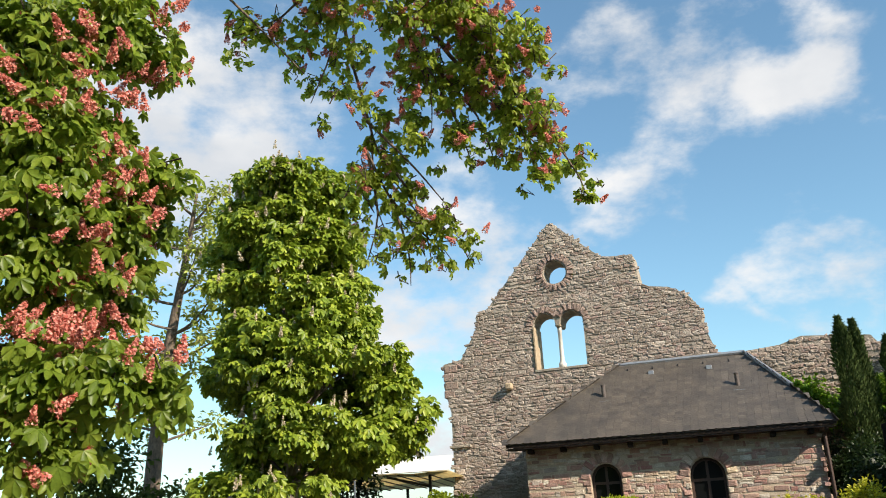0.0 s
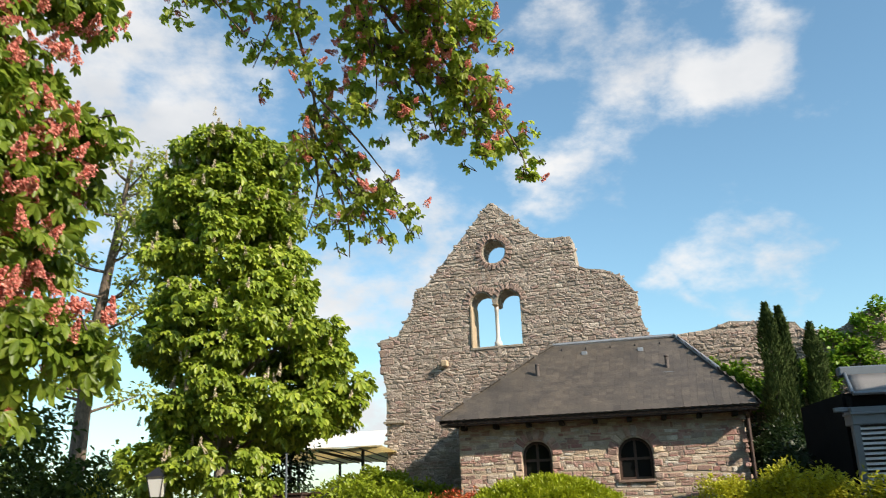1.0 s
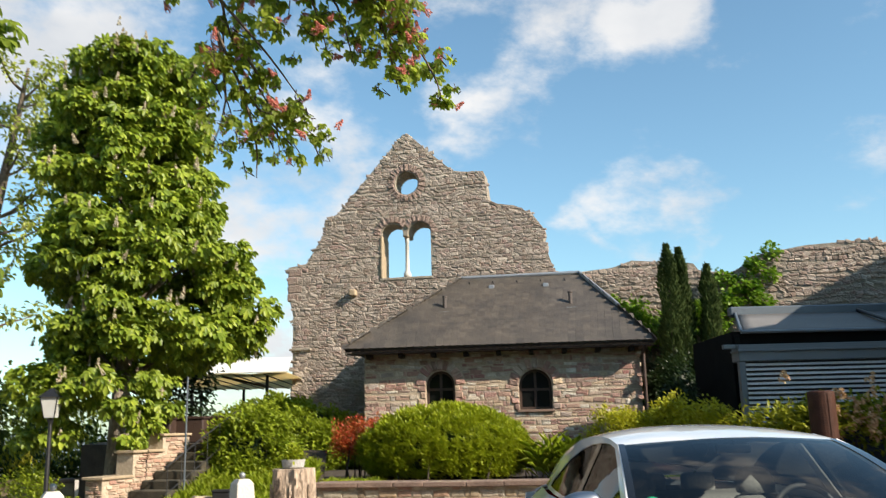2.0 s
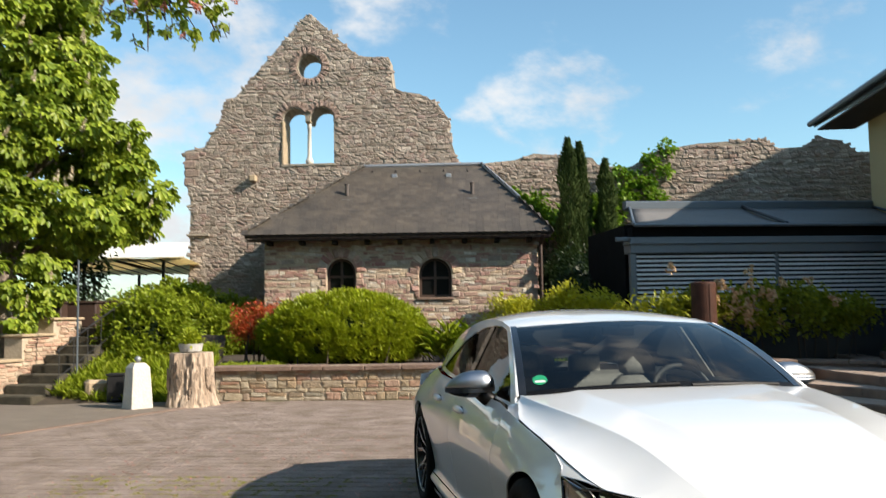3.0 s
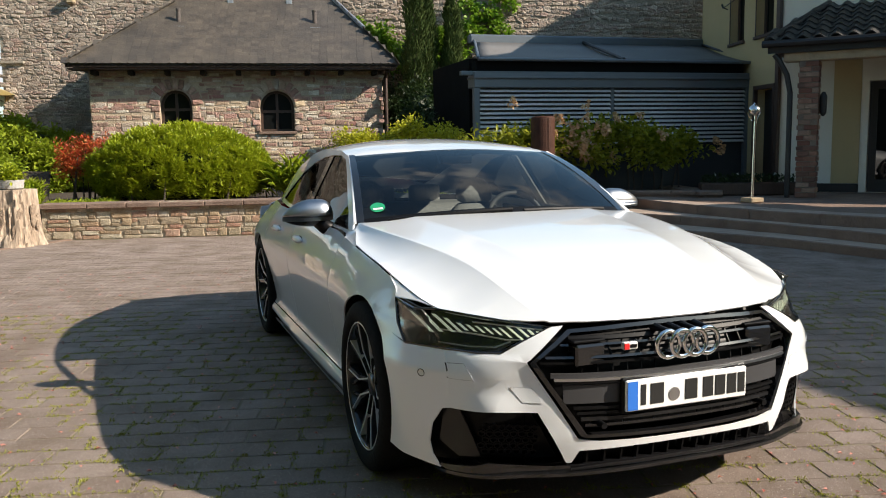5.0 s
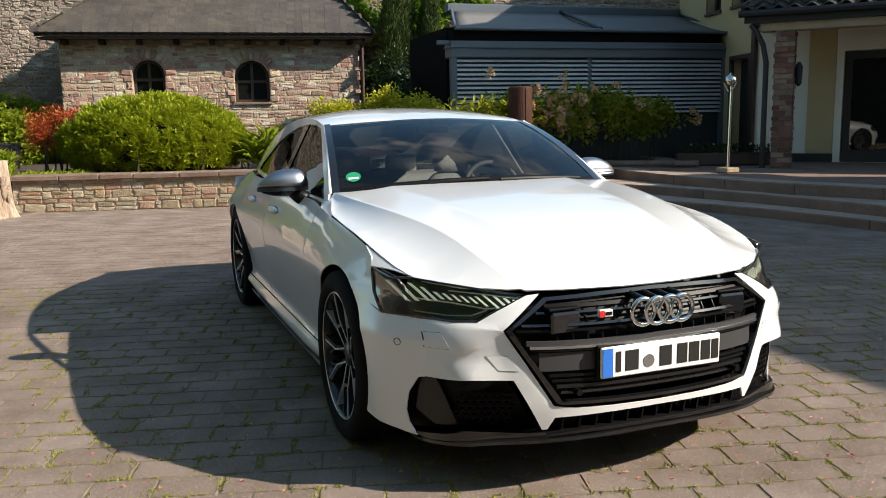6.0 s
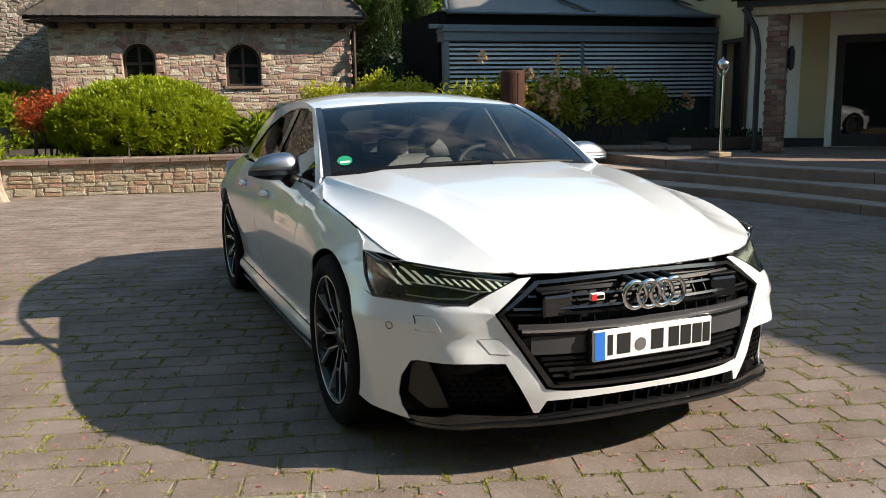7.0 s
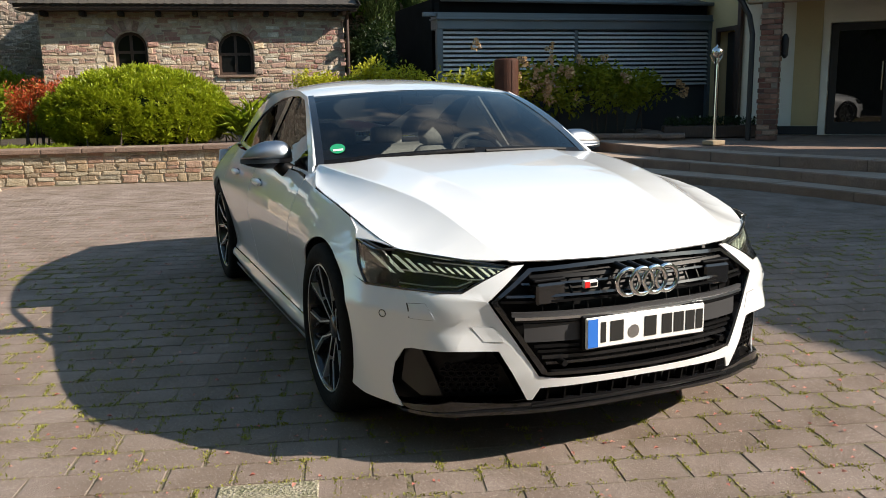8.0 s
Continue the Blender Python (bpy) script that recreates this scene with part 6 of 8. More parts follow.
def spoke(a0, a1, r0, r1, w0, w1, x0, x1):
    """A tapering bar on the rim's face from angle a0 at radius r0 to a1 at r1."""
    b = bmesh.new()
    p0, p1 = Vector((x0, r0 * math.sin(a0), r0 * math.cos(a0))), Vector((x1, r1 * math.sin(a1), r1 * math.cos(a1)))
    d = (p1 - p0).normalized()
    t = d.cross(Vector((1, 0, 0))).normalized()
    o = Vector((1, 0, 0))
    vs = [b.verts.new(p + sx * t * w + o * dx) for p, w in ((p0, w0), (p1, w1)) for sx, dx in ((-1, -.03), (-.75, 0), (.75, 0), (1, -.03))]
    for i in range(3):
        b.faces.new((vs[i], vs[i + 1], vs[i + 5], vs[i + 4]))
    b.faces.new((vs[3], vs[0], vs[4], vs[7]))
    bmesh.ops.recalc_face_normals(b, faces=b.faces[:])
    return b


for k in range(5):
    a = 2 * math.pi * k / 5
    for s in (-1, 1):
        sp = part("spoke", spoke(a + s * .05, a + s * .34, .035, .15, .014, .014, .072, .092), M_RIM, rimp)
        part("spoke_edge", spoke(a + s * .02, a + s * .40, .050, .15, .0045, .0045, .0745, .0945), M_RIMCUT, sp)
        sp = part("spoke", spoke(a + s * .34, a + s * .25, .145, .262, .014, .012, .092, .108), M_RIM, rimp)
        part("spoke_edge", spoke(a + s * .40, a + s * .29, .148, .264, .0045, .0035, .0945, .1105), M_RIMCUT, sp)
        part("spoke_web", spoke(a + s * .34, a + s * .56, .15, .262, .007, .007, .086, .100), M_RIM, sp)
wheel.matrix_local = pose(-.830, .008, .363, 0, 0, 180)
wheel["label"] = "dark multi-spoke alloy wheel with low-profile tyre"


def copy_part(ob, m):
    made = {}
    for o in (ob, *ob.children_recursive):
        made[o] = o.copy()
        scene.collection.objects.link(made[o])
        made[o].parent = made.get(o.parent, o.parent)
    made[ob].matrix_local = m


copy_part(wheel, pose(-.818, 2.926, .363, 35, 0, 180))
copy_part(wheel, pose(.830, .008, .363, 20))
copy_part(wheel, pose(.818, 2.926, .363, 50))

# cabin
def cushion(x0, x1, y0, y1, z0, z1, r=.05):
    b = box(x0, x1, y0, y1, z0, z1)
    bmesh.ops.bevel(b, geom=b.edges[:], offset=r, segments=3, affect="EDGES", profile=.6)
    return b


def seat_back(sx, rows):
    """A leaning upholstered back: rows of (height, half width, half depth), rounded all round."""
    b = bmesh.new()
    rings = []
    for z, hw, hd in rows:
        yc = 1.85 + (z - .52) * .25
        ring = []
        for k in range(16):
            a = 2 * math.pi * k / 16
            c, q = math.cos(a), math.sin(a)
            ring.append(b.verts.new((sx + hw * math.copysign(abs(c) ** .55, c), yc + hd * math.copysign(abs(q) ** .7, q), z)))
        rings.append(ring)
    for p, q in zip(rings, rings[1:]):
        for k in range(16):
            b.faces.new((p[k], p[(k + 1) % 16], q[(k + 1) % 16], q[k]))
    b.faces.new(rings[0][::-1])
    b.faces.new(rings[-1])
    return b


for sx in (-.385, .385):
    seat = new("front_seat")
    seat.parent = car
    seat["label"] = "pale grey leather front seat"
    part("seat_cushion", cushion(sx - .25, sx + .25, 1.38, 1.92, .40, .56), M_SEAT, seat, "", True)
    part("backrest", seat_back(sx, ((.50, .22, .06), (.54, .25, .08), (.72, .255, .075), (.86, .235, .06), (.93, .185, .05), (.975, .13, .04), (.985, .10, .02))), M_SEAT, seat, "", True)
    part("headrest", seat_back(sx, ((.985, .09, .03), (.995, .12, .05), (1.045, .128, .056), (1.10, .112, .05), (1.135, .085, .036), (1.15, .05, .015))), M_SEAT, seat, "", True)
    part("seat_seam", tube([(sx, 1.77 + (z - .52) * .25, z) for z in (.6, .7, .8, .9)], .005, 5), M_DASH, seat)
panel("pillar_trim", [(1.69, .975), (1.79, .977), (1.85, 1.30), (1.77, 1.308)], lambda y, z: (cabin_x(y, z) - .035, y, z), car, M_SEAT, step=(.1, .05), thick=.01)
for sx in (-.45, -.08, .28):
    part("rear_headrest", cushion(sx - .12, sx + .12, 2.68, 2.77, .93, 1.08, .04), M_SEAT, car, "", True)
part("rear_bench", cushion(-.66, .66, 2.35, 2.80, .5, .96, .08), M_SEAT, car, "", True)
part("parcel_shelf", box(-.62, .62, 2.80, 3.6, .90, .93, .01), M_DASH, car)
loft([lambda f, g=roof_row(y): tuple(np.array(g(f)) * (.97, 1, 1) - (0, 0, .022)) for y in (1.30, 1.5, 1.8, 2.1, 2.4, 2.7)], M_DASH, "headliner", car)
b = cushion(-.74, .74, .68, 1.16, .62, .955, .05)
part("dashboard", b, M_DASH, car, "", True)
part("instrument_cowl", cushion(.22, .56, .92, 1.14, .93, .995, .028), M_DASH, car, "", True)
b = bmesh.new()
n = 30
vs = [[b.verts.new(((.185 + .016 * math.cos(q)) * math.cos(p), .016 * math.sin(q), (.18 + .016 * math.cos(q)) * math.sin(p))) for q in (2 * math.pi * j / 8 for j in range(8))] for p in (2 * math.pi * i / n for i in range(n))]
for i in range(n):
    for j in range(8):
        b.faces.new((vs[i][j], vs[i][(j + 1) % 8], vs[(i + 1) % n][(j + 1) % 8], vs[(i + 1) % n][j]))
bmesh.ops.recalc_face_normals(b, faces=b.faces[:])
b.transform(Matrix.Translation((.37, 1.26, .91)) @ Matrix.Rotation(radians(-22), 4, "X"))
sw = part("steering_wheel", b, M_WHEELGREY, car, "", True)
part("wheel_boss", cushion(.29, .45, 1.20, 1.27, .84, .96, .03), M_DASH, sw, "", True)
part("rear_view_mirror", cushion(-.10, .10, 1.30, 1.335, 1.262, 1.315, .014), M_SATIN, car, "", True)
part("mirror_stem", tube([(0, 1.315, 1.30), (0, 1.30, 1.335)], .012, 6), M_SATIN, car)
stick = [tuple(np.array(screen_row(.135 + .052 * math.sin(q))(-.858 + .048 * math.cos(q))) + (0, -.002, .0045)) for q in (2 * math.pi * k / 20 for k in range(20))]
sticker = part("permit_sticker", to_mesh("permit_sticker", stick, [tuple(range(20))], M_STICKER), M_STICKER, car, "round green windscreen sticker")
bar4 = [tuple(np.array(screen_row(.115 + dv)(-.858 + du)) + (0, -.003, .006)) for du, dv in ((-.032, -.008), (.032, -.008), (.032, .012), (-.032, .012))]
part("sticker_bar", to_mesh("sticker_bar", bar4, [(0, 1, 2, 3)], M_PLATE), M_PLATE, sticker)

# ---- plants ----
def leaf_mat(name, picks, rough=0.45, back=0.4, spec=0.4):
    return mat(name, picks[0], tuple(c * 0.7 for c in picks[0]), rough, pick="island", picks=picks, scale=1.2, amount=0.35, bump=0, back=back, spec=spec)


M_LEAF = leaf_mat("chestnut_leaf", ((0.13, 0.20, 0.018), (0.24, 0.325, 0.028), (0.40, 0.47, 0.05), (0.17, 0.245, 0.022)))
M_LEAF_RED = leaf_mat("red_chestnut_leaf", ((0.12, 0.195, 0.022), (0.20, 0.29, 0.032), (0.32, 0.41, 0.052), (0.155, 0.235, 0.028)), 0.4, 0.6)
# brighter copy of the red chestnut leaf: sunlight on hanging boughs as colour
M_LEAF_LIT = leaf_mat("young_chestnut_leaf", ((0.22, 0.31, 0.035), (0.34, 0.43, 0.055), (0.46, 0.53, 0.08), (0.27, 0.35, 0.04)), 0.4, 0.75)
M_LEAF_PALE = leaf_mat("young_leaf", ((0.28, 0.33, 0.05), (0.36, 0.41, 0.07), (0.43, 0.46, 0.10)))
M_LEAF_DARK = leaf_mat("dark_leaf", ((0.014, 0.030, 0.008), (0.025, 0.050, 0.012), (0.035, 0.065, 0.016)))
M_LEAF_LAUREL = leaf_mat("laurel_leaf", ((0.19, 0.26, 0.015), (0.28, 0.35, 0.024), (0.37, 0.44, 0.04)), 0.35)
M_LEAF_MOUND = leaf_mat("mound_leaf", ((0.244, 0.305, 0.012), (0.342, 0.403, 0.018), (0.451, 0.5, 0.03)), 0.4)
M_LEAF_RUST = leaf_mat("red_shoot_leaf", ((0.55, 0.07, 0.03), (0.60, 0.15, 0.045), (0.45, 0.06, 0.025), (0.35, 0.27, 0.05)))
M_LEAF_GOLD = leaf_mat("golden_leaf", ((0.52, 0.50, 0.025), (0.38, 0.40, 0.03), (0.62, 0.58, 0.04)))
M_LEAF_HYDR = leaf_mat("hydrangea_leaf", ((0.34, 0.37, 0.03), (0.46, 0.46, 0.045), (0.22, 0.26, 0.025)), 0.4, 0.6)
M_LEAF_VINE = leaf_mat("vine_leaf", ((0.120, 0.240, 0.018), (0.180, 0.324, 0.024), (0.240, 0.360, 0.036)))
M_CYPRESS = leaf_mat("cypress_scale", ((0.045, 0.07, 0.022), (0.07, 0.105, 0.032), (0.095, 0.135, 0.04)), 0.9, 0.15, 0.08)
M_LEAF_WOOD = leaf_mat("woodland_leaf", ((0.04, 0.07, 0.015), (0.07, 0.11, 0.022), (0.11, 0.15, 0.03)), 0.6, 0.4, 0.2)
M_GRASS = leaf_mat("grass_blade", ((0.27, 0.36, 0.018), (0.35, 0.43, 0.028), (0.41, 0.47, 0.042)), 0.5)
M_PINK = mat("pink_blossom", (0.55, 0.12, 0.11), (0.42, 0.06, 0.06), 0.6, pick="island", picks=((0.57, 0.16, 0.12), (0.68, 0.26, 0.195), (0.74, 0.38, 0.30), (0.51, 0.115, 0.09)), scale=5, amount=0.2, bump=0, back=0.3)
M_CANDLE = mat("pale_blossom", (0.5, 0.42, 0.28), (0.35, 0.3, 0.18), 0.7, pick="island", picks=((0.5, 0.43, 0.3), (0.6, 0.5, 0.38), (0.4, 0.36, 0.22)), scale=5, amount=0.2, bump=0, back=0.2)
M_HYDR = mat("faded_blossom", (0.55, 0.33, 0.22), (0.4, 0.24, 0.15), 0.8, pick="island", picks=((0.66, 0.42, 0.22), (0.74, 0.50, 0.27), (0.52, 0.33, 0.16)), scale=5, amount=0.2, bump=0, back=0.2)
M_BARK_PALE = mat("pale_bark", (0.30, 0.25, 0.2), (0.14, 0.11, 0.085), 0.95, scale=4, amount=0.7, bump=1.0, fine=24, stretch=(1, 1, 0.3))
M_TWIG = mat("twig_bark", (0.07, 0.052, 0.04), (0.035, 0.026, 0.02), 0.9, scale=8, amount=0.5, bump=0.4)


def leaflet(length, width, fold=0.25, droop=0.15):
    """A folded leaf from the origin along +x, as two four-sided halves."""
    v = [(0, 0, 0), (length * .62, width / 2, fold * width), (length, 0, -droop * length), (length * .62, -width / 2, fold * width), (length * .5, 0, -droop * length * .25)]
    return np.array(v), [(0, 4, 2, 1), (0, 3, 2, 4)]


def full_leaflet(length, width, fold=0.25, droop=0.15):
    """A blunt leaf, widest past its middle, as four four-sided faces."""
    def at(x, y):
        return (length * x, width * y, fold * width * abs(y) * 2 - droop * length * x * x)
    v = [at(0, 0), at(.55, 0), at(1, 0), at(.3, .26), at(.68, .5), at(.92, .3), at(.3, -.26), at(.68, -.5), at(.92, -.3)]
    return np.array(v), [(0, 1, 4, 3), (1, 2, 5, 4), (0, 6, 7, 1), (1, 7, 8, 2)]


def palm_leaf(length, width, leaf=leaflet):
    vs, fs = [], []
    for a, k in ((-80, .6), (-40, .86), (0, 1.0), (40, .86), (80, .6)):
        v, f = leaf(length * k, width * k, .28, .35)
        c, s = math.cos(radians(a)), math.sin(radians(a))
        v = np.stack([v[:, 0] * c - v[:, 1] * s, v[:, 0] * s + v[:, 1] * c, v[:, 2]], 1)
        fs += [tuple(i + len(v) * len(vs) for i in q) for q in f]
        vs.append(v)
    return np.concatenate(vs), fs


def scatter(name, at, out, shape, size, material, parent, r, tilt=0.6, label="", kind="stuff"):
    """One mesh of many leaves: places, outward ways, and one leaf shape of four-sided faces."""
    n = len(at)
    base, faces = shape
    x = out + r.normal(0, tilt, (n, 3))
    x /= np.linalg.norm(x, axis=1, keepdims=True) + 1e-9
    up = np.tile((0.0, 0.0, 1.0), (n, 1)) + r.normal(0, tilt * 0.8, (n, 3))
    y = np.cross(up, x)
    y /= np.linalg.norm(y, axis=1, keepdims=True) + 1e-9
    z = np.cross(x, y)
    s = size * r.uniform(0.7, 1.25, (n, 1, 1))
    V = at[:, None, :] + s * (base[None, :, 0:1] * x[:, None] + base[None, :, 1:2] * y[:, None] + base[None, :, 2:3] * z[:, None])
    k, F4 = len(base), np.array(faces)
    loops = (F4[None] + (np.arange(n) * k)[:, None, None]).reshape(-1)
    me = bpy.data.meshes.new(name)
    me.vertices.add(n * k)
    me.vertices.foreach_set("co", V.reshape(-1))
    me.loops.add(len(loops))
    me.loops.foreach_set("vertex_index", loops.astype(np.int32))
    me.polygons.add(len(loops) // 4)
    me.polygons.foreach_set("loop_start", np.arange(0, len(loops), 4, dtype=np.int32))
    me.update(calc_edges=True)
    me.materials.append(material)
    ob = part(name, me, material, parent, label)
    return tagged(ob, kind=kind)


def clump_points(clumps, per, r, shell=0.55, flat=1.0):
    """Leaf places in uneven clumps (x, y, z, radius), round or flattened, mostly towards their skins."""
    at, out = [], []
    for x, y, z, rad in clumps:
        n = int(per * rad * rad)
        d = r.normal(0, 1, (n, 3))
        d /= np.linalg.norm(d, axis=1, keepdims=True)
        q = rad * (shell + (1 - shell) * r.random((n, 1))) * (1 + 0.25 * np.sin(d @ r.normal(0, 3, (3, 1)) + r.uniform(0, 6)))
        at.append(np.array((x, y, z)) + d * q * (1, 1, flat))
        out.append(d * (1, 1, .5) + (0, 0, -.25))
    return np.concatenate(at), np.concatenate(out)


def limb(parent, pts, r0, r1, material=M_BARK, name="branch"):
    pts = [Vector(p) for p in pts]
    fine = []
    for i in range(len(pts) - 1):
        p0, p1, p2, p3 = pts[max(i - 1, 0)], pts[i], pts[i + 1], pts[min(i + 2, len(pts) - 1)]
        for t in (0, .33, .66):
            fine.append(0.5 * ((2 * p1) + (p2 - p0) * t + (2 * p0 - 5 * p1 + 4 * p2 - p3) * t * t + (3 * p1 - p0 - 3 * p2 + p3) * t ** 3))
    fine.append(pts[-1])
    k = len(fine) - 1
    return part(name, tube(fine, [r0 + (r1 - r0) * i / k for i in range(k + 1)], 7), material, parent, "", True)


def blossom_mesh(name, material, length, wide, n, dot, seed):
    """A panicle: many small petals round an upright axis."""
    r = np.random.default_rng(seed)
    t = r.random(n)
    a = r.uniform(0, 2 * np.pi, n)
    rad = wide * (1 - t * .85) * r.uniform(.5, 1, n)
    at = np.stack([rad * np.cos(a), rad * np.sin(a), t * length], 1)
    vs, fs = [], []
    for p in at:
        q = r.normal(0, 1, (4, 3)) * dot
        fs.append(tuple(range(4 * len(vs), 4 * len(vs) + 4)))
        e1, e2 = r.normal(0, 1, 3), r.normal(0, 1, 3)
        e1 /= np.linalg.norm(e1)
        e2 -= e1 * (e1 @ e2)
        e2 /= np.linalg.norm(e2)
        vs.append(np.array([p + dot * e1, p + dot * e2, p - dot * e1, p - dot * e2]))
    return to_mesh(name, np.concatenate(vs), fs, material)


def blossoms(name, places, meshes, parent, r, lean=0.35, scale=(0.8, 1.25), down=0.0):
    for p in places:
        ob = new(name, meshes[r.integers(len(meshes))])
        ob.parent = parent
        ob.location = tuple(p)
        ob.rotation_euler = (r.normal(down, lean), r.normal(0, lean), r.uniform(0, 6.28))
        s = r.uniform(*scale)
        ob.scale = (s, s, s)


# red-flowering chestnut: the trunk stands beside the court, boughs hang over the view
r = np.random.default_rng(41)
red = thing("red_chestnut_tree", "red-flowering horse chestnut with overhanging boughs of pink panicles", "tree")
limb(red, [(-8.2, 1.2, -.05), (-8.1, 1.3, 1.5), (-7.9, 1.5, 3.2), (-7.6, 1.8, 5.0), (-7.3, 2.2, 7.0)], .42, .22, M_BARK, "trunk")
for pts, a, b in (([(-7.9, 1.5, 3.4), (-6.4, 1.1, 4.3), (-5.0, .9, 4.4), (-4.4, 1.2, 4.7)], .13, .02), ([(-8.0, 1.3, 2.2), (-6.3, .9, 2.7), (-5.0, .7, 2.6), (-3.9, .75, 2.35)], .12, .015),
                  ([(-7.8, 1.6, 2.9), (-6.2, 1.0, 3.5), (-5.0, .8, 3.5), (-4.15, 1.0, 3.55)], .12, .015), ([(-7.5, 1.9, 5.6), (-6.0, 2.5, 7.2), (-4.6, 3.1, 7.6), (-3.5, 3.1, 7.2)], .15, .04), ([(-3.5, 3.1, 7.2), (-3.6, 3.9, 6.4), (-3.5, 4.25, 5.8), (-3.4, 4.6, 5.3), (-3.1, 5.0, 4.8), (-2.75, 5.4, 4.3)], .022, .004),
                  ([(-4.6, 3.1, 7.6), (-3.2, 3.3, 7.2), (-2.75, 4.0, 6.4), (-2.2, 4.6, 5.85), (-1.7, 5.0, 5.4)], .045, .006), ([(-5.4, 2.8, 7.3), (-4.9, 3.1, 6.8), (-4.4, 3.4, 6.3), (-4.0, 3.8, 5.9)], .022, .006),
                  ([(-3.2, 3.3, 7.1), (-2.4, 4.0, 6.6), (-1.85, 4.5, 6.2)], .04, .008), ([(-3.45, 4.4, 5.6), (-3.5, 4.8, 4.9), (-3.4, 5.0, 4.5)], .013, .004)):
    limb(red, pts, a, b)
near = [(-4.68, .47, 4.4, .42), (-4.46, .93, 4.68, .40), (-4.36, 1.2, 4.66, .26), (-4.57, .37, 3.8, .40), (-4.5, .84, 3.93, .32), (-4.52, .36, 3.35, .40), (-4.29, .71, 3.45, .32), (-4.1, .97, 3.6, .20),
        (-4.55, .48, 3.0, .38), (-4.37, .85, 3.2, .32), (-4.26, 1.1, 3.38, .20), (-4.61, .78, 2.74, .35), (-4.45, 1.2, 2.94, .22), (-4.38, .32, 2.3, .30), (-4.11, .45, 2.36, .26), (-3.92, .66, 2.32, .20), (-4.32, .28, 1.98, .22), (-4.32, .6, 2.03, .2)]
more = [(-5.2 - q * .5, -.2 + .3 * k, 2.4 + .55 * k, .6) for k in range(5) for q in range(4)] + [(-5.0 + .4 * k, .3 + .3 * k, 5.3 + .35 * k, .6) for k in range(4)]
far = []


def bough(pts, r0, r1, sub=2):
    """Leaf clumps strung along a hanging bough and its side shoots, thinning towards the tip."""
    limb(red, pts, .018, .004)
    pts = [Vector(p) for p in pts]
    for a, b in zip(pts, pts[1:]):
        n = max(2, int((b - a).length / .15))
        for i in range(n):
            t = (i + r.random()) / n
            p = a.lerp(b, t)
            rad = (r0 + (r1 - r0) * (pts.index(a) + t) / (len(pts) - 1)) * r.uniform(.75, 1.15)
            for _ in range(sub):
                q = p + Vector(r.normal(0, rad * .85, 3))
                far.append((q.x, q.y, q.z, rad * r.uniform(.7, 1.0)))


bough([(-3.61, 3.47, 6.95), (-4.19, 3.65, 6.49), (-4.7, 3.62, 6.3)], .26, .18)
bough([(-3.46, 3.54, 6.91), (-3.73, 3.92, 6.27), (-4.03, 4.15, 5.76)], .26, .12)
bough([(-3.12, 3.57, 6.96), (-2.98, 4.0, 6.36), (-2.81, 4.35, 5.86), (-2.83, 4.52, 5.5)], .28, .14)
bough([(-2.78, 3.62, 6.95), (-2.3, 4.17, 6.19), (-1.92, 4.55, 5.53), (-1.73, 4.84, 4.86)], .28, .14)
bough([(-2.51, 3.69, 6.89), (-2.05, 4.07, 6.35), (-1.62, 4.26, 6.05)], .26, .13)
bough([(-2.19, 4.18, 6.18), (-1.72, 4.51, 5.6), (-1.45, 4.7, 5.16)], .22, .12)
bough([(-2.68, 4.25, 6.01), (-2.34, 4.49, 5.6), (-2.18, 4.74, 5.08)], .22, .12)
bough([(-3.53, 4.44, 5.35), (-3.33, 4.72, 4.87), (-2.98, 4.92, 4.46), (-2.8, 5.0, 4.28)], .17, .11)
bough([(-3.52, 4.49, 5.31), (-3.47, 4.76, 4.7), (-3.65, 4.90, 4.16)], .17, .10)
bough([(-3.33, 4.72, 4.87), (-3.19, 4.94, 4.36), (-3.19, 5.05, 3.98)], .16, .10)
bough([(-3.3, 4.58, 5.19), (-3.03, 4.81, 4.74), (-2.95, 5.0, 4.2)], .17, .10)
bough([(-2.3, 4.17, 6.19), (-1.75, 4.62, 5.62), (-1.32, 4.95, 5.0), (-1.28, 5.05, 4.72)], .20, .11)
bough([(-2.98, 4.0, 6.36), (-2.62, 4.42, 5.72), (-2.42, 4.72, 5.1)], .22, .12)
bough([(-3.03, 4.81, 4.74), (-2.66, 5.02, 4.42), (-2.52, 5.1, 4.12)], .16, .10)
bough([(-3.5, 4.3, 5.6), (-3.05, 4.62, 5.15), (-2.72, 4.9, 4.75)], .20, .12)
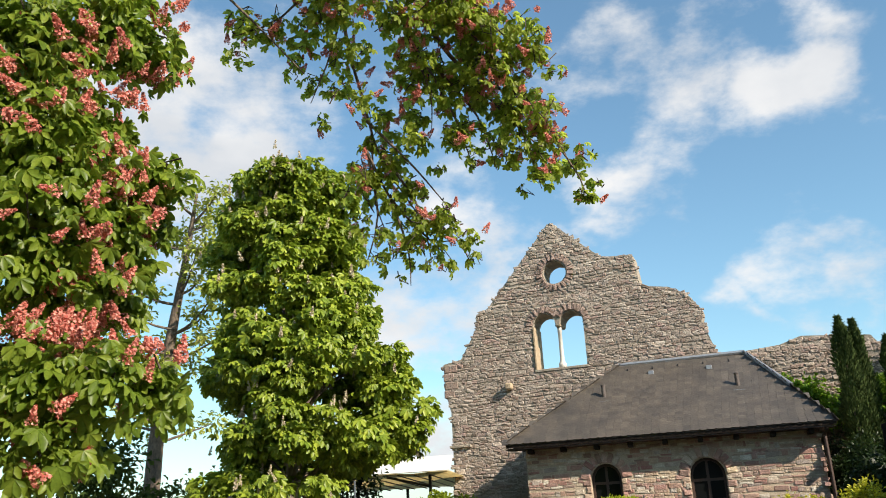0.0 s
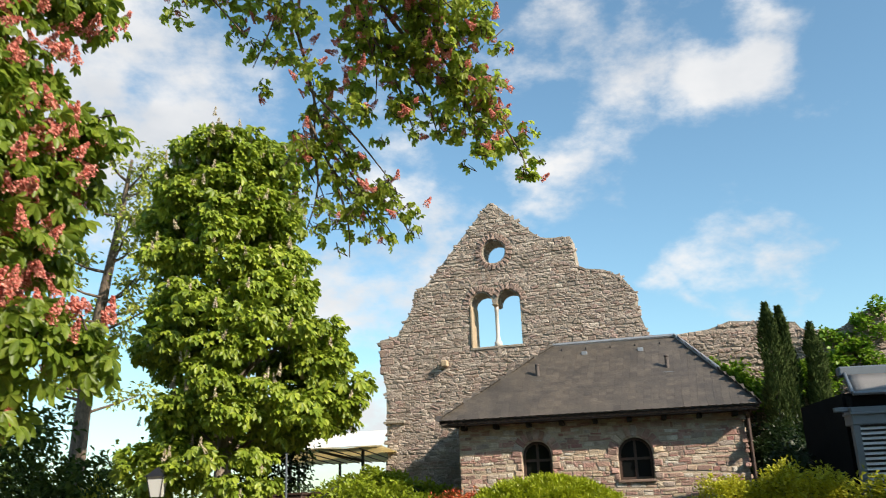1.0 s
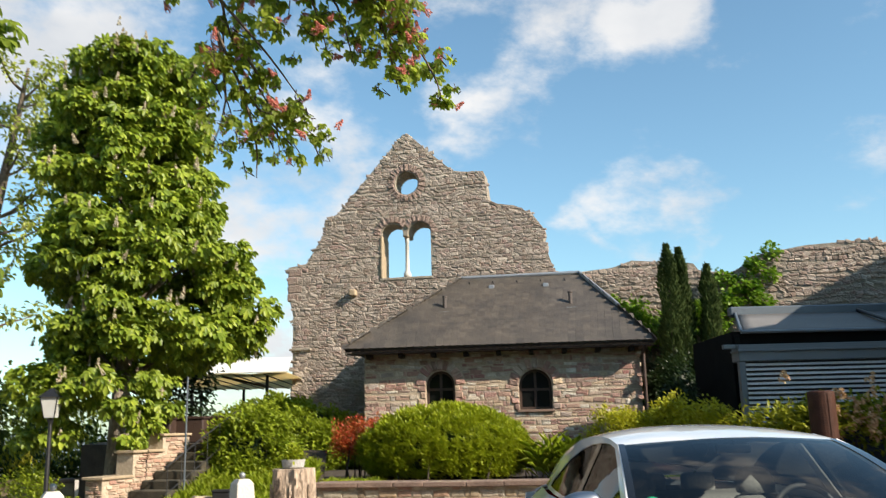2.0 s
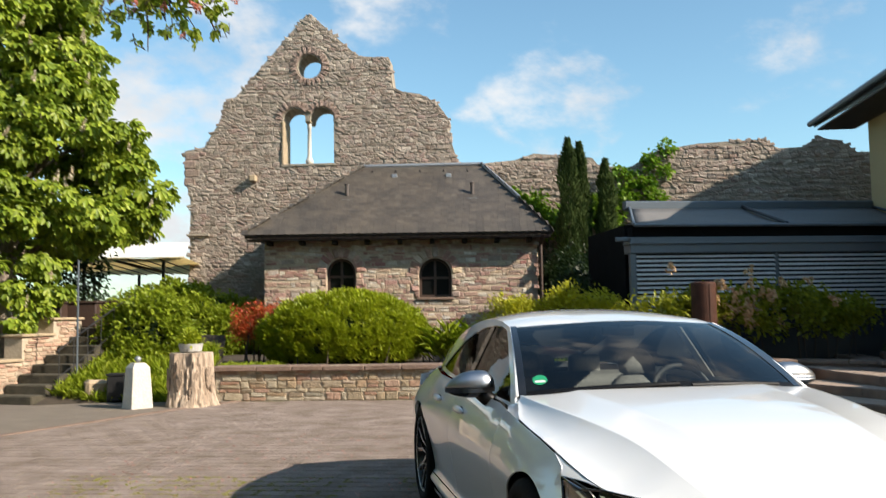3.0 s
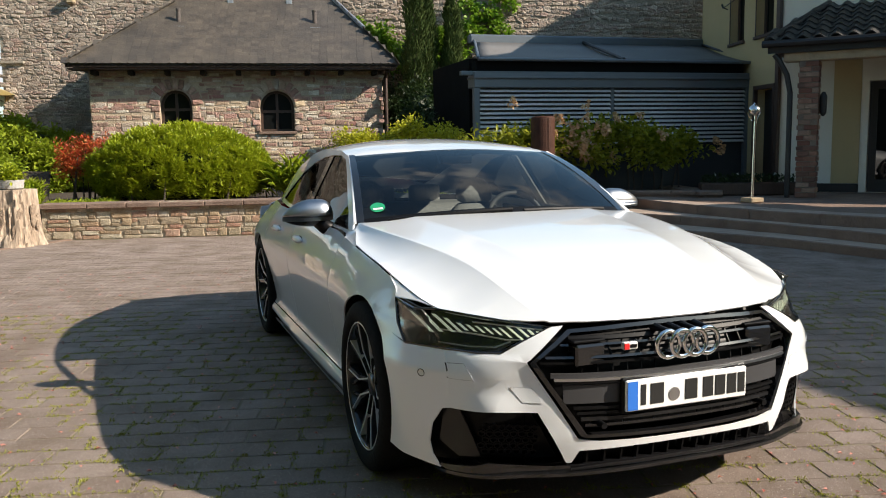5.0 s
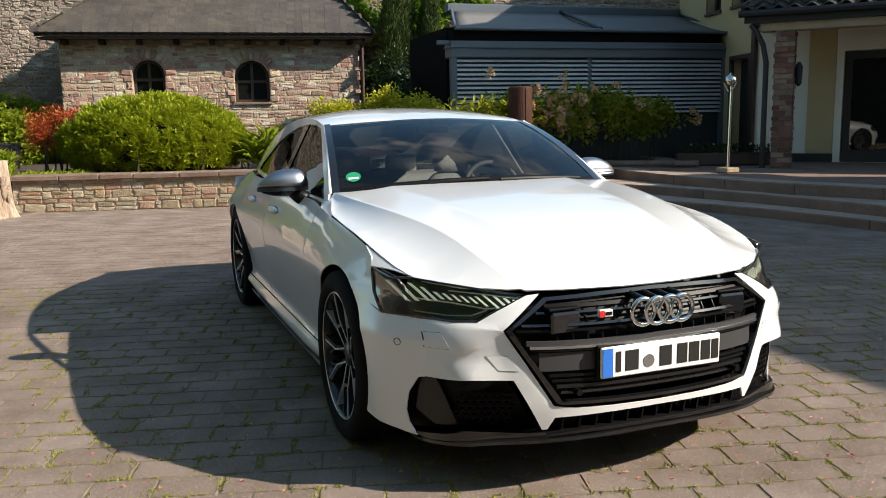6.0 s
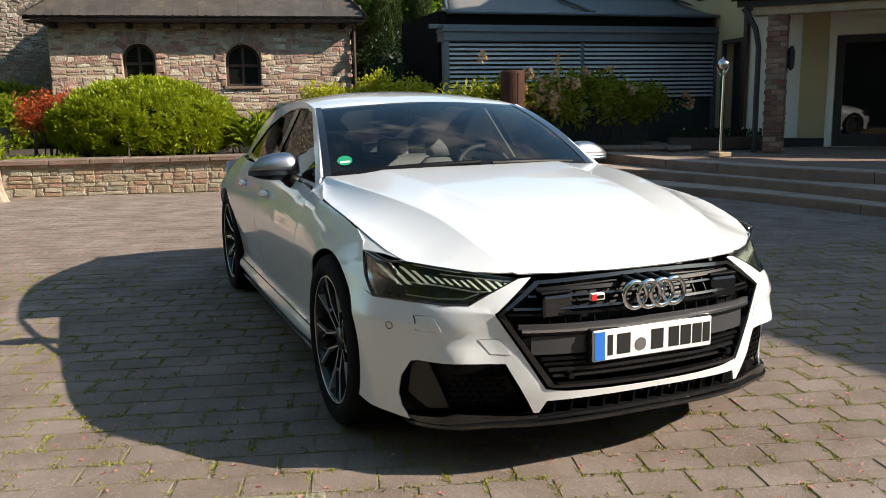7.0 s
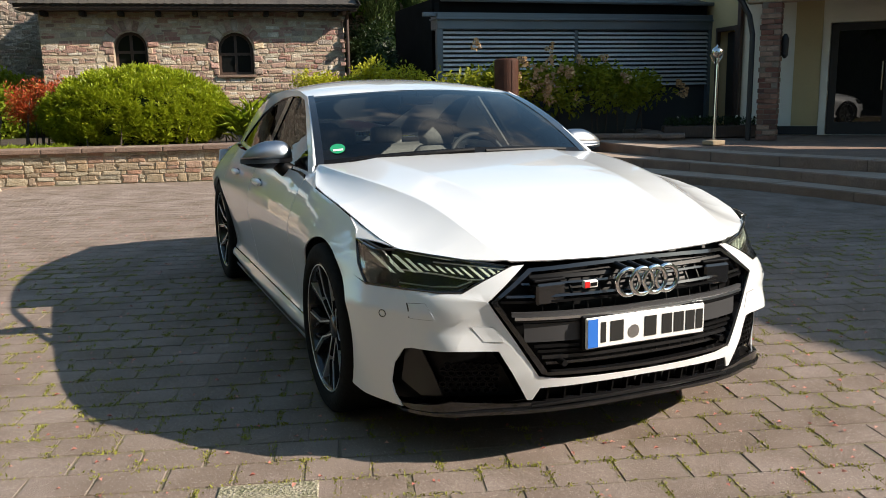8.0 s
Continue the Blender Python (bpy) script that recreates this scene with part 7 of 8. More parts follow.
# crown added out of view beside and behind the court, to block sky light
broad_crown = []
while len(broad_crown) < 150:
    x, y, z = r.uniform(-14, -4.6), r.uniform(-10.5, 4.5), r.uniform(3.4, 11.0)
    if x + 1.97 < -.80 * (y + 3.55) - 1.9 and ((x + 8.6) / 5.0) ** 2 + ((y + 2.6) / 7.0) ** 2 + ((z - 6.6) / 4.6) ** 2 < 1:
        broad_crown.append((x, y, z, r.uniform(.7, 1.1)))
high = [(-5.8 + .7 * (k % 5), 2.6 + .25 * (k % 3), 7.6 + .5 * (k // 5), .6) for k in range(10)]
for nm, cl, per in (("near_crown", near, 1650), ("inner_crown", more + high, 420), ("hanging_crown", far, 500), ("broad_crown", broad_crown, 110)):
    at, out = clump_points(cl, per, r, .25)
    scatter(nm, at, out * (.55, .55, .35) + (0, 0, -.62), palm_leaf(*{'near_crown': (.092, .043), 'broad_crown': (.16, .08)}.get(nm, (.088, .045)), full_leaflet), 1.0, M_LEAF_LIT if nm == 'hanging_crown' else M_LEAF_RED, red, r, .42, "fresh green five-fingered leaves")
# thin twigs among the leaves
bm = bmesh.new()
for x, y, z, rad in near + far:
    for _ in range(3):
        a = Vector((x, y, z)) + Vector(r.normal(0, rad * .38, 3))
        b = Vector((x, y, z)) + Vector(r.normal(0, rad * .38, 3))
        tube([a, a.lerp(b, .5) + Vector(r.normal(0, .04, 3)), b], [.007, .005, .003], 4, False, bm)
tagged(part("twig_mass", bm, M_TWIG, red), kind="stuff")
pan = [blossom_mesh("blossom", M_PINK, .15, .05, 170, .0105, 60 + i) for i in range(5)]
at, out = clump_points(near, 210, r, .8)
blossoms("blossom", [p + o * .03 for p, o in zip(at, out)], pan, red, r, .6, (.6, .98))
at, out = clump_points(far, 85, r, .8)
blossoms("blossom", [p + o * .04 for p, o in zip(at, out)], pan, red, r, .6, (.6, .95))

# big chestnut beside the stairs
r = np.random.default_rng(42)
big = thing("chestnut_tree", "tall horse chestnut in full leaf with cream flower candles", "tree")
limb(big, [(-7.05, 13.6, -.3), (-7.0, 13.75, .8), (-7.1, 14.1, 2.0), (-7.2, 14.7, 4.0), (-7.2, 14.9, 7.0), (-7.3, 14.8, 9.6)], .27, .04, M_BARK_PALE, "trunk")
cl = []
for k in range(250):
    z = 2.5 + 6.95 * r.random() ** .9
    hi = float(np.interp(z, (2.0, 2.95, 3.25, 3.7, 5.2, 5.9, 7.7, 9.3, 10.6), (-6.3, -5.7, -4.4, -4.1, -4.7, -5.3, -5.6, -5.8, -6.5)))
    lo = float(np.interp(z, (2.0, 3.2, 8.4, 10.6), (-9.6, -9.3, -9.4, -8.3)))
    rad = r.uniform(.28, .55)
    a, q = r.uniform(0, 2 * math.pi), math.sqrt(r.uniform(.35, 1))
    half = max(.15, (hi - lo) / 2 - rad * .8)
    cl.append(((hi + lo) / 2 + q * half * math.cos(a), 14.9 + q * min(half, 1.9) * math.sin(a), z, rad))
cl += [(-4.75, 14.5, 3.5, .40), (-4.5, 14.6, 3.95, .40), (-4.9, 14.4, 4.5, .42), (-5.2, 14.2, 3.1, .36), (-5.0, 14.3, 5.1, .40), (-6.3, 13.2, 1.55, .30), (-6.0, 13.3, 1.9, .32), (-6.6, 12.9, 1.9, .34), (-6.5, 12.8, 1.3, .24), (-7.5, 12.9, 2.2, .4), (-8.1, 13.1, 2.0, .4), (-8.6, 13.4, 2.4, .45), (-7.9, 13.3, 1.5, .3), (-7.1, 12.7, 2.4, .4), (-8.4, 13.2, 1.4, .35), (-6.3, 13.4, 2.4, .4)]
for k in range(0, 90, 3):
    x, y, z, rad = cl[k]
    limb(big, [(-7.2, 14.7, max(2.4, z - 1.3)), ((x - 7.2) / 2, (y + 14.7) / 2, z - .4), (x, y, z)], .06, .012)
at, out = clump_points(cl, 470, r, .72, .62)
scatter("crown", at, out * (.6, .6, .4) + (0, 0, -.42), palm_leaf(.185, .088, full_leaflet), 1.0, M_LEAF, big, r, .40, "dense bright green five-fingered leaves")
cand = [blossom_mesh("flower_candle", M_CANDLE, .22, .05, 80, .018, 80 + i) for i in range(4)]
at, out = clump_points(cl, 24, r, .88)
keep = [p + o * (.10, .10, .05) + (0, 0, .10) for p, o in zip(at, out) if o[1] < -.1]
keep = [keep[k] for k in r.permutation(len(keep))]
blossoms("flower_candle", keep[:290], cand, big, r, .18, (.8, 1.2))

# light-leaved tree behind, and woodland below the terrace
r = np.random.default_rng(43)
thin = thing("ash_tree", "tall slender tree with sparse pale young leaves", "tree")
limb(thin, [(-13.4, 21.0, -.1), (-13.2, 20.9, 4.0), (-12.8, 20.6, 7.0), (-12.2, 20.1, 9.5), (-11.8, 19.8, 11.6)], .3, .04, M_BARK, "trunk")
tips = []
for k in range(26):
    z = r.uniform(4, 11)
    a, w = r.uniform(0, 6.28), r.uniform(.9, 2.3)
    x, y = -13.2 + (z - 4) * .18, 20.9 - (z - 4) * .14
    p = (x + w * math.cos(a), y + w * math.sin(a) * .6, z + r.uniform(.5, 1.4))
    limb(thin, [(x, y, z), ((x + p[0]) / 2, (y + p[1]) / 2, z + .3), p], .05, .008)
    tips += [(*p, r.uniform(.4, .65)), ((x + p[0]) / 2, (y + p[1]) / 2, z + .5, .4)]
at, out = clump_points(tips, 480, r, .15)
scatter("crown", at, out, leaflet(.19, .09), 1.0, M_LEAF_PALE, thin, r, .8)
wood = thing("woodland_edge", "dark green trees growing below the terrace", "trees", kind="stuff")
cl = [(-14.5 + k * .45 + r.normal(0, .3), 18.5 + .2 * k + r.normal(0, .8), r.uniform(.6, 3.3) - .08 * k, r.uniform(.6, 1.0)) for k in range(14)] + [(-20 + k * 1.0, 24 + r.normal(0, 1), r.uniform(0, 2.6), 1.3) for k in range(9)] + [(-12 + k * .9, 21, r.uniform(-.2, 1.0), .7) for k in range(6)] + [(-14.5 + .45 * (k % 9), 17.2 + r.normal(0, .5), 1.2 + 1.0 * (k // 9) + r.normal(0, .25), .7) for k in range(24)]
at, out = clump_points(cl, 420, r, .5)
scatter("foliage", at, out, leaflet(.20, .11), 1.0, M_LEAF_WOOD, wood, r, .7)
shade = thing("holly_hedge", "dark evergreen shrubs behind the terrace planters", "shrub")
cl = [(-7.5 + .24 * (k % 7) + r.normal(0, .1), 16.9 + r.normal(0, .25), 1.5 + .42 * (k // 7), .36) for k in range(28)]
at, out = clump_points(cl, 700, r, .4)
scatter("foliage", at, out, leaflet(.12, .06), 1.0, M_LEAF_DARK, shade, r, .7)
cl = [(-10.9 + k * .26, 17.0 + r.normal(0, .2), 1.0 + .9 * (k % 2) + r.uniform(-.2, .3), .42) for k in range(10)]
gold = thing("willow_shrub", "upright golden-green shrub below the trees", "shrub")
at, out = clump_points(cl, 500, r, .2)
scatter("foliage", at, out * (.2, .2, 0) + (0, 0, 1), leaflet(.13, .03), 1.0, M_LEAF_GOLD, gold, r, .35)


def bush(name, label, clumps, per, shape, material, seed, tilt=.5, up=0.0, shell=.75, core=None):
    r = np.random.default_rng(seed)
    ob = thing(name, label, "shrub")
    at, out = clump_points(clumps, per, r, shell)
    keep = at[:, 2] > .44
    scatter("foliage", at[keep], (out + (0, 0, up + .25))[keep], shape, 1.0, material, ob, r, tilt)
    bm = bmesh.new()
    for x, y, z, rad in clumps[:14]:
        tube([(x + r.normal(0, .1), y + r.normal(0, .1), .42), (x, y, max(.5, z - rad * .3))], [.018, .006], 5, True, bm)
    tagged(part("stem_mass", bm, M_TWIG, ob), kind="stuff")
    # added solid core: dark colour stands in for shade among the leaves
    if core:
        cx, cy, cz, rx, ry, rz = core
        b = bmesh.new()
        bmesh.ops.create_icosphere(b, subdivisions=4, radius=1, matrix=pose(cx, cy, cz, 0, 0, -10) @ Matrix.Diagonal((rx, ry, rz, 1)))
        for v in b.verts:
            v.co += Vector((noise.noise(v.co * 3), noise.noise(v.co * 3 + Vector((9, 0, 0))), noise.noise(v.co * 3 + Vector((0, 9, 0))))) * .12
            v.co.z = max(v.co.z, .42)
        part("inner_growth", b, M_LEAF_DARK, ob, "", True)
    return ob


def mound_clumps(cx, cy, cz, rx, ry, rz, rad, n, seed, turn=-10, k0=.72, k1=.98):
    r = np.random.default_rng(seed)
    out = []
    while len(out) < n:
        d = r.normal(0, 1, 3)
        d /= np.linalg.norm(d)
        if d[2] < -.55:
            continue
        k = r.uniform(k0, k1)
        x, y = d[0] * rx * k, d[1] * ry * k
        c, s = math.cos(radians(turn)), math.sin(radians(turn))
        out.append((cx + x * c - y * s, cy + x * s + y * c, cz + d[2] * rz * k, rad * r.uniform(.8, 1.25)))
    return out


lance, broad = leaflet(.075, .022, .2, .1), leaflet(.10, .045, .2, .2)
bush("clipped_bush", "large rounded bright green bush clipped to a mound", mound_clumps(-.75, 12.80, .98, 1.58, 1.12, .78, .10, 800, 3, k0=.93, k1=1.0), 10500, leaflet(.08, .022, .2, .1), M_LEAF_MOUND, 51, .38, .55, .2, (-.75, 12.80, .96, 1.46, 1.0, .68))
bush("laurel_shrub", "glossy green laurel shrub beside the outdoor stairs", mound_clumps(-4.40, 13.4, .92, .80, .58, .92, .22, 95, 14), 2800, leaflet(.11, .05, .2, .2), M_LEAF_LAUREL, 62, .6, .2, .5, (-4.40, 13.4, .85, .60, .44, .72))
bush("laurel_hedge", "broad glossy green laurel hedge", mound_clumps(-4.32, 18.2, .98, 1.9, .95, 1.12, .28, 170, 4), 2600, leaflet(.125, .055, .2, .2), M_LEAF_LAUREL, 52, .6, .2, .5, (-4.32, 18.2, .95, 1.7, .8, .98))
bush("pieris_shrub", "shrub with bright red young shoots", mound_clumps(-2.2, 13.5, 1.16, .74, .45, .42, .17, 52, 5), 3000, lance, M_LEAF_RUST, 53, .6, .3, .4)
bush("golden_shrub", "low golden-yellow leaved shrub", mound_clumps(2.3, 11.75, 1.12, .55, .4, .55, .15, 60, 6), 5200, leaflet(.06, .03, .2, .1), M_LEAF_GOLD, 54, .6, .3, .4)
bush("euonymus_shrub", "olive-green leaved low shrub", mound_clumps(3.4, 11.3, 1.16, .80, .42, .60, .18, 70, 7), 3200, leaflet(.07, .034), M_LEAF_GOLD, 55, .6, .3, .4)
bush("day_lily", "tuft of long arching grass-like leaves", [(.95 + .16 * k, 12.05 + .05 * (k % 2), .66, .26) for k in range(7)], 1700, leaflet(.40, .02, .2, .4), M_GRASS, 56, .35, 1.2, .1)
hyd = bush("hydrangea", "sparse hydrangea with faded pinkish flower heads", mound_clumps(6.2, 10.35, 1.25, 2.4, .35, .45, .22, 100, 8, -5), 1300, leaflet(.11, .06), M_LEAF_HYDR, 57, .6, .2, .3)
r = np.random.default_rng(58)
heads = [blossom_mesh("flower_head", M_HYDR, .15, .085, 60, .02, 90 + i) for i in range(3)]
blossoms("flower_head", [(x, y - .25 + r.normal(0, .08), z + r.normal(0, .12)) for x, y, z in [(6.1 + r.normal(0, .45), 10.3, 1.45 + r.normal(0, .18)) for _ in range(30)] + [(4.6, 10.4, 1.85), (7.6, 10.2, 1.75), (8.8, 10.1, 1.35), (8.85, 10.1, 1.2), (5.5, 10.3, 1.0), (7.2, 10.2, 1.7)]], heads, hyd, r, .5, (1.0, 1.5))

# cypresses
for x, y, top, w, seed in ((5.35, 17.3, 5.75, .31, 61), (5.69, 17.4, 5.68, .29, 62), (6.32, 17.2, 5.2, .27, 63)):
    r = np.random.default_rng(seed)
    cy = thing("cypress", "narrow dark green columnar conifer", "tree", group="columnar conifers by the stone house")
    limb(cy, [(x, y, .4), (x, y, top * .6), (x, y, top - .2)], .06, .015, M_BARK, "trunk")
    t = r.random(7500) ** .8
    z = .6 + (top - .6) * t
    a = r.uniform(0, 6.28, len(t))
    rad = w * (1.15 - t) ** .45 * (1.1 + .25 * np.sin(3 * a + z * 2.2) + .2 * np.sin(z * 5 + a)) * r.uniform(.55, 1.05, len(t)) * np.minimum(1, .5 + t * 4)
    rad *= np.where(z > top - .5, np.maximum(.12, (top - z) / .5), 1)
    at = np.stack([x + rad * np.cos(a), y + rad * np.sin(a), z], 1)
    scatter("foliage", at, np.stack([np.cos(a) * .35, np.sin(a) * .35, np.ones(len(t))], 1), leaflet(.13, .035), 1.0, M_CYPRESS, cy, r, .22)
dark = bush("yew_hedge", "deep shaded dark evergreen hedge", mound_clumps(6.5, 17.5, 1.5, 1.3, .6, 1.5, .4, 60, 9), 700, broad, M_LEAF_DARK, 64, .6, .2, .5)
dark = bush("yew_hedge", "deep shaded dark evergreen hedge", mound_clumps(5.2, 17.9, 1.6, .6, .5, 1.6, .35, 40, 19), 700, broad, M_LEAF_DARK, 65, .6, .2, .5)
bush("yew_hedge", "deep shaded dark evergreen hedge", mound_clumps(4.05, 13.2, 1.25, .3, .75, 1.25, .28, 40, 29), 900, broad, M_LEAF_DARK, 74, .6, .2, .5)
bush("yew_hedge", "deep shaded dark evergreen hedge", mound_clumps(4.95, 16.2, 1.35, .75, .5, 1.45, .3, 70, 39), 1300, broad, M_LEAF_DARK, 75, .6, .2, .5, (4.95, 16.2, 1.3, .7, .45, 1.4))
vine = bush("climbing_vine", "bright green creeper climbing over the ruined wall", [(4.3 + .28 * k + rr, 18.7 - .27 * (.28 * k), 4.05 + .14 * math.sin(k) + qq * .6, .40) for k, rr, qq in zip(range(9), np.random.default_rng(2).normal(0, .15, 9), np.random.default_rng(3).normal(0, .2, 9))] +
            [(4.3, 18.4, 3.75, .4), (4.75, 18.3, 3.7, .4), (5.2, 18.2, 3.6, .4), (6.9, 18.2, 3.9, .35), (7.2, 18.0, 4.4, .35), (7.5, 18.0, 4.9, .3), (7.9, 17.9, 5.4, .28), (8.3, 17.8, 5.75, .22), (7.8, 17.9, 4.7, .3), (8.3, 17.8, 5.1, .2), (7.1, 18.1, 5.1, .22), (8.0, 17.8, 4.3, .3), (6.6, 18.3, 4.3, .3)], 2200, leaflet(.13, .1), M_LEAF_VINE, 66, .7, 0, .3)
# rough grass and weeds on the bank beside the stairs
r = np.random.default_rng(67)
bank = thing("bank_grass", "bright rough grass and weeds on the bank", "grass", kind="stuff")


def bank_z(x, y):
    return float(np.clip((y - 11.55 - .1 * (x + 4.5)) * .46, -.01, 1.19))


at = np.stack([r.uniform(-5.9, -3.1, 11000), r.uniform(10.9, 13.3, 11000), np.zeros(11000)], 1)
lx = (at[:, 0] + 6.64) * math.cos(radians(25.5)) - (at[:, 1] - 11.79) * math.sin(radians(25.5))
at = at[(lx > .95) & (at[:, 1] > 11.0 - .5 * (at[:, 0] + 4.9)) & (at[:, 1] > 11.0 - .25 * (at[:, 0] + 2.95))]
at[:, 2] = [bank_z(x, y) for x, y, _ in at]
scatter("grass", at, np.tile((0, 0, 1.0), (len(at), 1)), leaflet(.20, .018, .2, .3), 1.0, M_GRASS, bank, r, .45)
bm = bmesh.new()
gx = [[bm.verts.new((x, y, bank_z(x, y))) for x in (-5.8 + .45 * (y - 11.5), -4.6 + .2 * (y - 11.5), -3.8, -3.0)] for y in (11.3, 11.6, 12.0, 12.7, 13.4, 13.9)]
for a, b in zip(gx, gx[1:]):
    for i in range(3):
        bm.faces.new((a[i], a[i + 1], b[i + 1], b[i]))
part("earth", bm, M_SOIL, bank)
for nm, lab, c, n, m, sd in (("low_shrub", "small bright green shrub beside the stair foot", (-7.15, 11.75, .1, .26, .2, .24, .11), 14, M_LEAF_MOUND, 68), ("low_shrub", "small bright green shrub below the terrace", (-8.6, 13.4, .3, .7, .4, .5, .2), 24, M_LEAF_LAUREL, 69)):
    rr = np.random.default_rng(sd)
    ob = thing(nm, lab, "shrub")
    at, out = clump_points(mound_clumps(*c, n, sd), 1800, rr, .4)
    ok = at[:, 2] > .0
    scatter("foliage", at[ok], (out + (0, 0, .4))[ok], leaflet(.08, .035), 1.0, m, ob, rr, .5)
r = np.random.default_rng(70)
at = np.stack([r.uniform(-3.0, 5.2, 5000), r.uniform(0, 1, 5000), np.full(5000, .46)], 1)
at[:, 1] = 11.55 - .25 * (at[:, 0] + 2.95) + at[:, 1] * .9
at = at[(at[:, 0] < -1.9) | (at[:, 0] > 1.0)]
lawn = thing("bed_grass", "thin grass along the garden wall coping", "grass", kind="stuff")
scatter("grass", at, np.tile((0, 0, 1.0), (len(at), 1)), leaflet(.13, .012, .2, .3), 1.0, M_GRASS, lawn, r, .5)

# ---- loose things of the court ----
r = np.random.default_rng(90)
M_CHEEK = mat("cheek_brick", (0.4, 0.27, 0.19), (0.2, 0.13, 0.09), 0.9, pick="object", picks=((0.42, 0.24, 0.17), (0.5, 0.34, 0.24), (0.46, 0.38, 0.28), (0.38, 0.2, 0.15), (0.52, 0.42, 0.3)), scale=7, amount=0.45, bump=0.7, fine=45, space="World")
M_BOWL = mat("grey_cast_stone", (0.42, 0.41, 0.39), (0.28, 0.27, 0.25), 0.85, scale=8, amount=0.5, bump=0.5)
M_STUMP_BARK = mat("flaking_bark", (0.34, 0.26, 0.19), (0.16, 0.11, 0.08), 0.95, scale=6, amount=0.7, bump=1.0, fine=30)
# tree stump used as a plant stand
stump = thing("tree_stump", "bark-stripped pale tree stump beside the garden wall", "stump", pose(-3.33, 10.56, 0) @ Matrix.Diagonal((.90, .90, 1.015, 1)))
bm = bmesh.new()
rows = []
for z in np.linspace(0, .82, 26):
    ring = []
    for k in range(84):
        a = 2 * math.pi * k / 84
        e = Vector((math.cos(a), math.sin(a), 0))
        strip = noise.noise((e.x * 4.5, e.y * 4.5, z * 2.2 + 4))
        bark = .028 if strip > .05 else 0.0
        rad = .35 * (1.13 - .20 * (z / .82) ** .6) + .03 * math.sin(5 * a + 1) + .022 * noise.noise((e.x * 3, e.y * 3, z * 1.5)) + bark + .012 * noise.noise((e.x * 14, e.y * 14, z * 5)) + (.06 * max(0, math.cos(4 * a + .5)) * max(0, 1 - z / .22))
        ring.append(bm.verts.new((rad * math.cos(a), rad * math.sin(a), z)))
    rows.append(ring)
for a, b in zip(rows, rows[1:]):
    for k in range(84):
        bm.faces.new((a[k], a[(k + 1) % 84], b[(k + 1) % 84], b[k]))
bm.faces.new(rows[-1])
part("trunk", bm, M_STUMP, stump)
for k in range(14):
    a = r.uniform(3.3, 6.1)
    z = r.uniform(.12, .6)
    b = bmesh.new()
    n = 9
    lo = [b.verts.new((.07 * math.cos(6.283 * j / n) * r.uniform(.5, 1.1), 0, .15 * math.sin(6.283 * j / n) * r.uniform(.6, 1.1))) for j in range(n)]
    hi = [b.verts.new((v.co.x * .8, -.022, v.co.z * .85)) for v in lo]
    b.faces.new(hi)
    for j in range(n):
        b.faces.new((lo[j], lo[(j + 1) % n], hi[(j + 1) % n], hi[j]))
    bmesh.ops.recalc_face_normals(b, faces=b.faces[:])
    b.transform(Matrix.Translation((.375 * math.cos(a), .375 * math.sin(a), z)) @ Matrix.Rotation(a + math.pi / 2, 4, "Z") @ Matrix.Rotation(r.normal(0, .2), 4, "Y"))
    part("bark_flake", b, M_STUMP_BARK, stump)
pot = thing("plant_bowl", "grey stone bowl with small green plants", "planter", pose(-3.33, 10.56, .832))
part("bowl", ring_of([(0, .001), (0, .13), (.02, .17), (.14, .19), (.14, .165), (.06, .14)], 24), M_BOWL, pot).matrix_local = pose(0, 0, 0, 0, -90, 0)
at, out = clump_points([(0, 0, .19, .18)], 14000, r, .2)
scatter("plant", at, out + (0, 0, .6), leaflet(.075, .035), 1.0, M_LEAF_MOUND, pot, r, .5)


def bollard(x, y, turn):
    ob = thing("bollard", "white-painted square stone bollard with chamfered top", "bollard", pose(x, y, 0, 0, 0, turn), group="white bollards along the drive")
    bm = bmesh.new()
    prof = ((0, .172), (.02, .172), (.63, .135), (.685, .095), (.70, .085))
    rings = [[bm.verts.new((sx * w, sy * w, z)) for sx, sy in ((-1, -1), (1, -1), (1, 1), (-1, 1))] for z, w in prof]
    for a, b in zip(rings, rings[1:]):
        for k in range(4):
            bm.faces.new((a[k], a[(k + 1) % 4], b[(k + 1) % 4], b[k]))
    bm.faces.new(rings[-1])
    bmesh.ops.bevel(bm, geom=bm.edges[:], offset=.006, segments=1, affect="EDGES")
    part("post", bm, M_WHITE, ob)
    b = bmesh.new()
    bmesh.ops.create_uvsphere(b, u_segments=14, v_segments=8, radius=.05, matrix=Matrix.Translation((0, 0, .755)))
    part("ball", b, M_LEAD, ob, "small grey metal ball", True)


bollard(-4.10, 10.42, 33)
bollard(-6.35, 8.75, 25)
bin_ = thing("litter_bin", "small black box on the bank", "bin", pose(-4.6, 11.5, .02))
part("case", box(-.14, .14, -.12, .12, 0, .42, .02), M_BLACK, bin_)
part("lid", box(-.15, .15, -.13, .13, .42, .46, .01), M_BLACK, bin_)

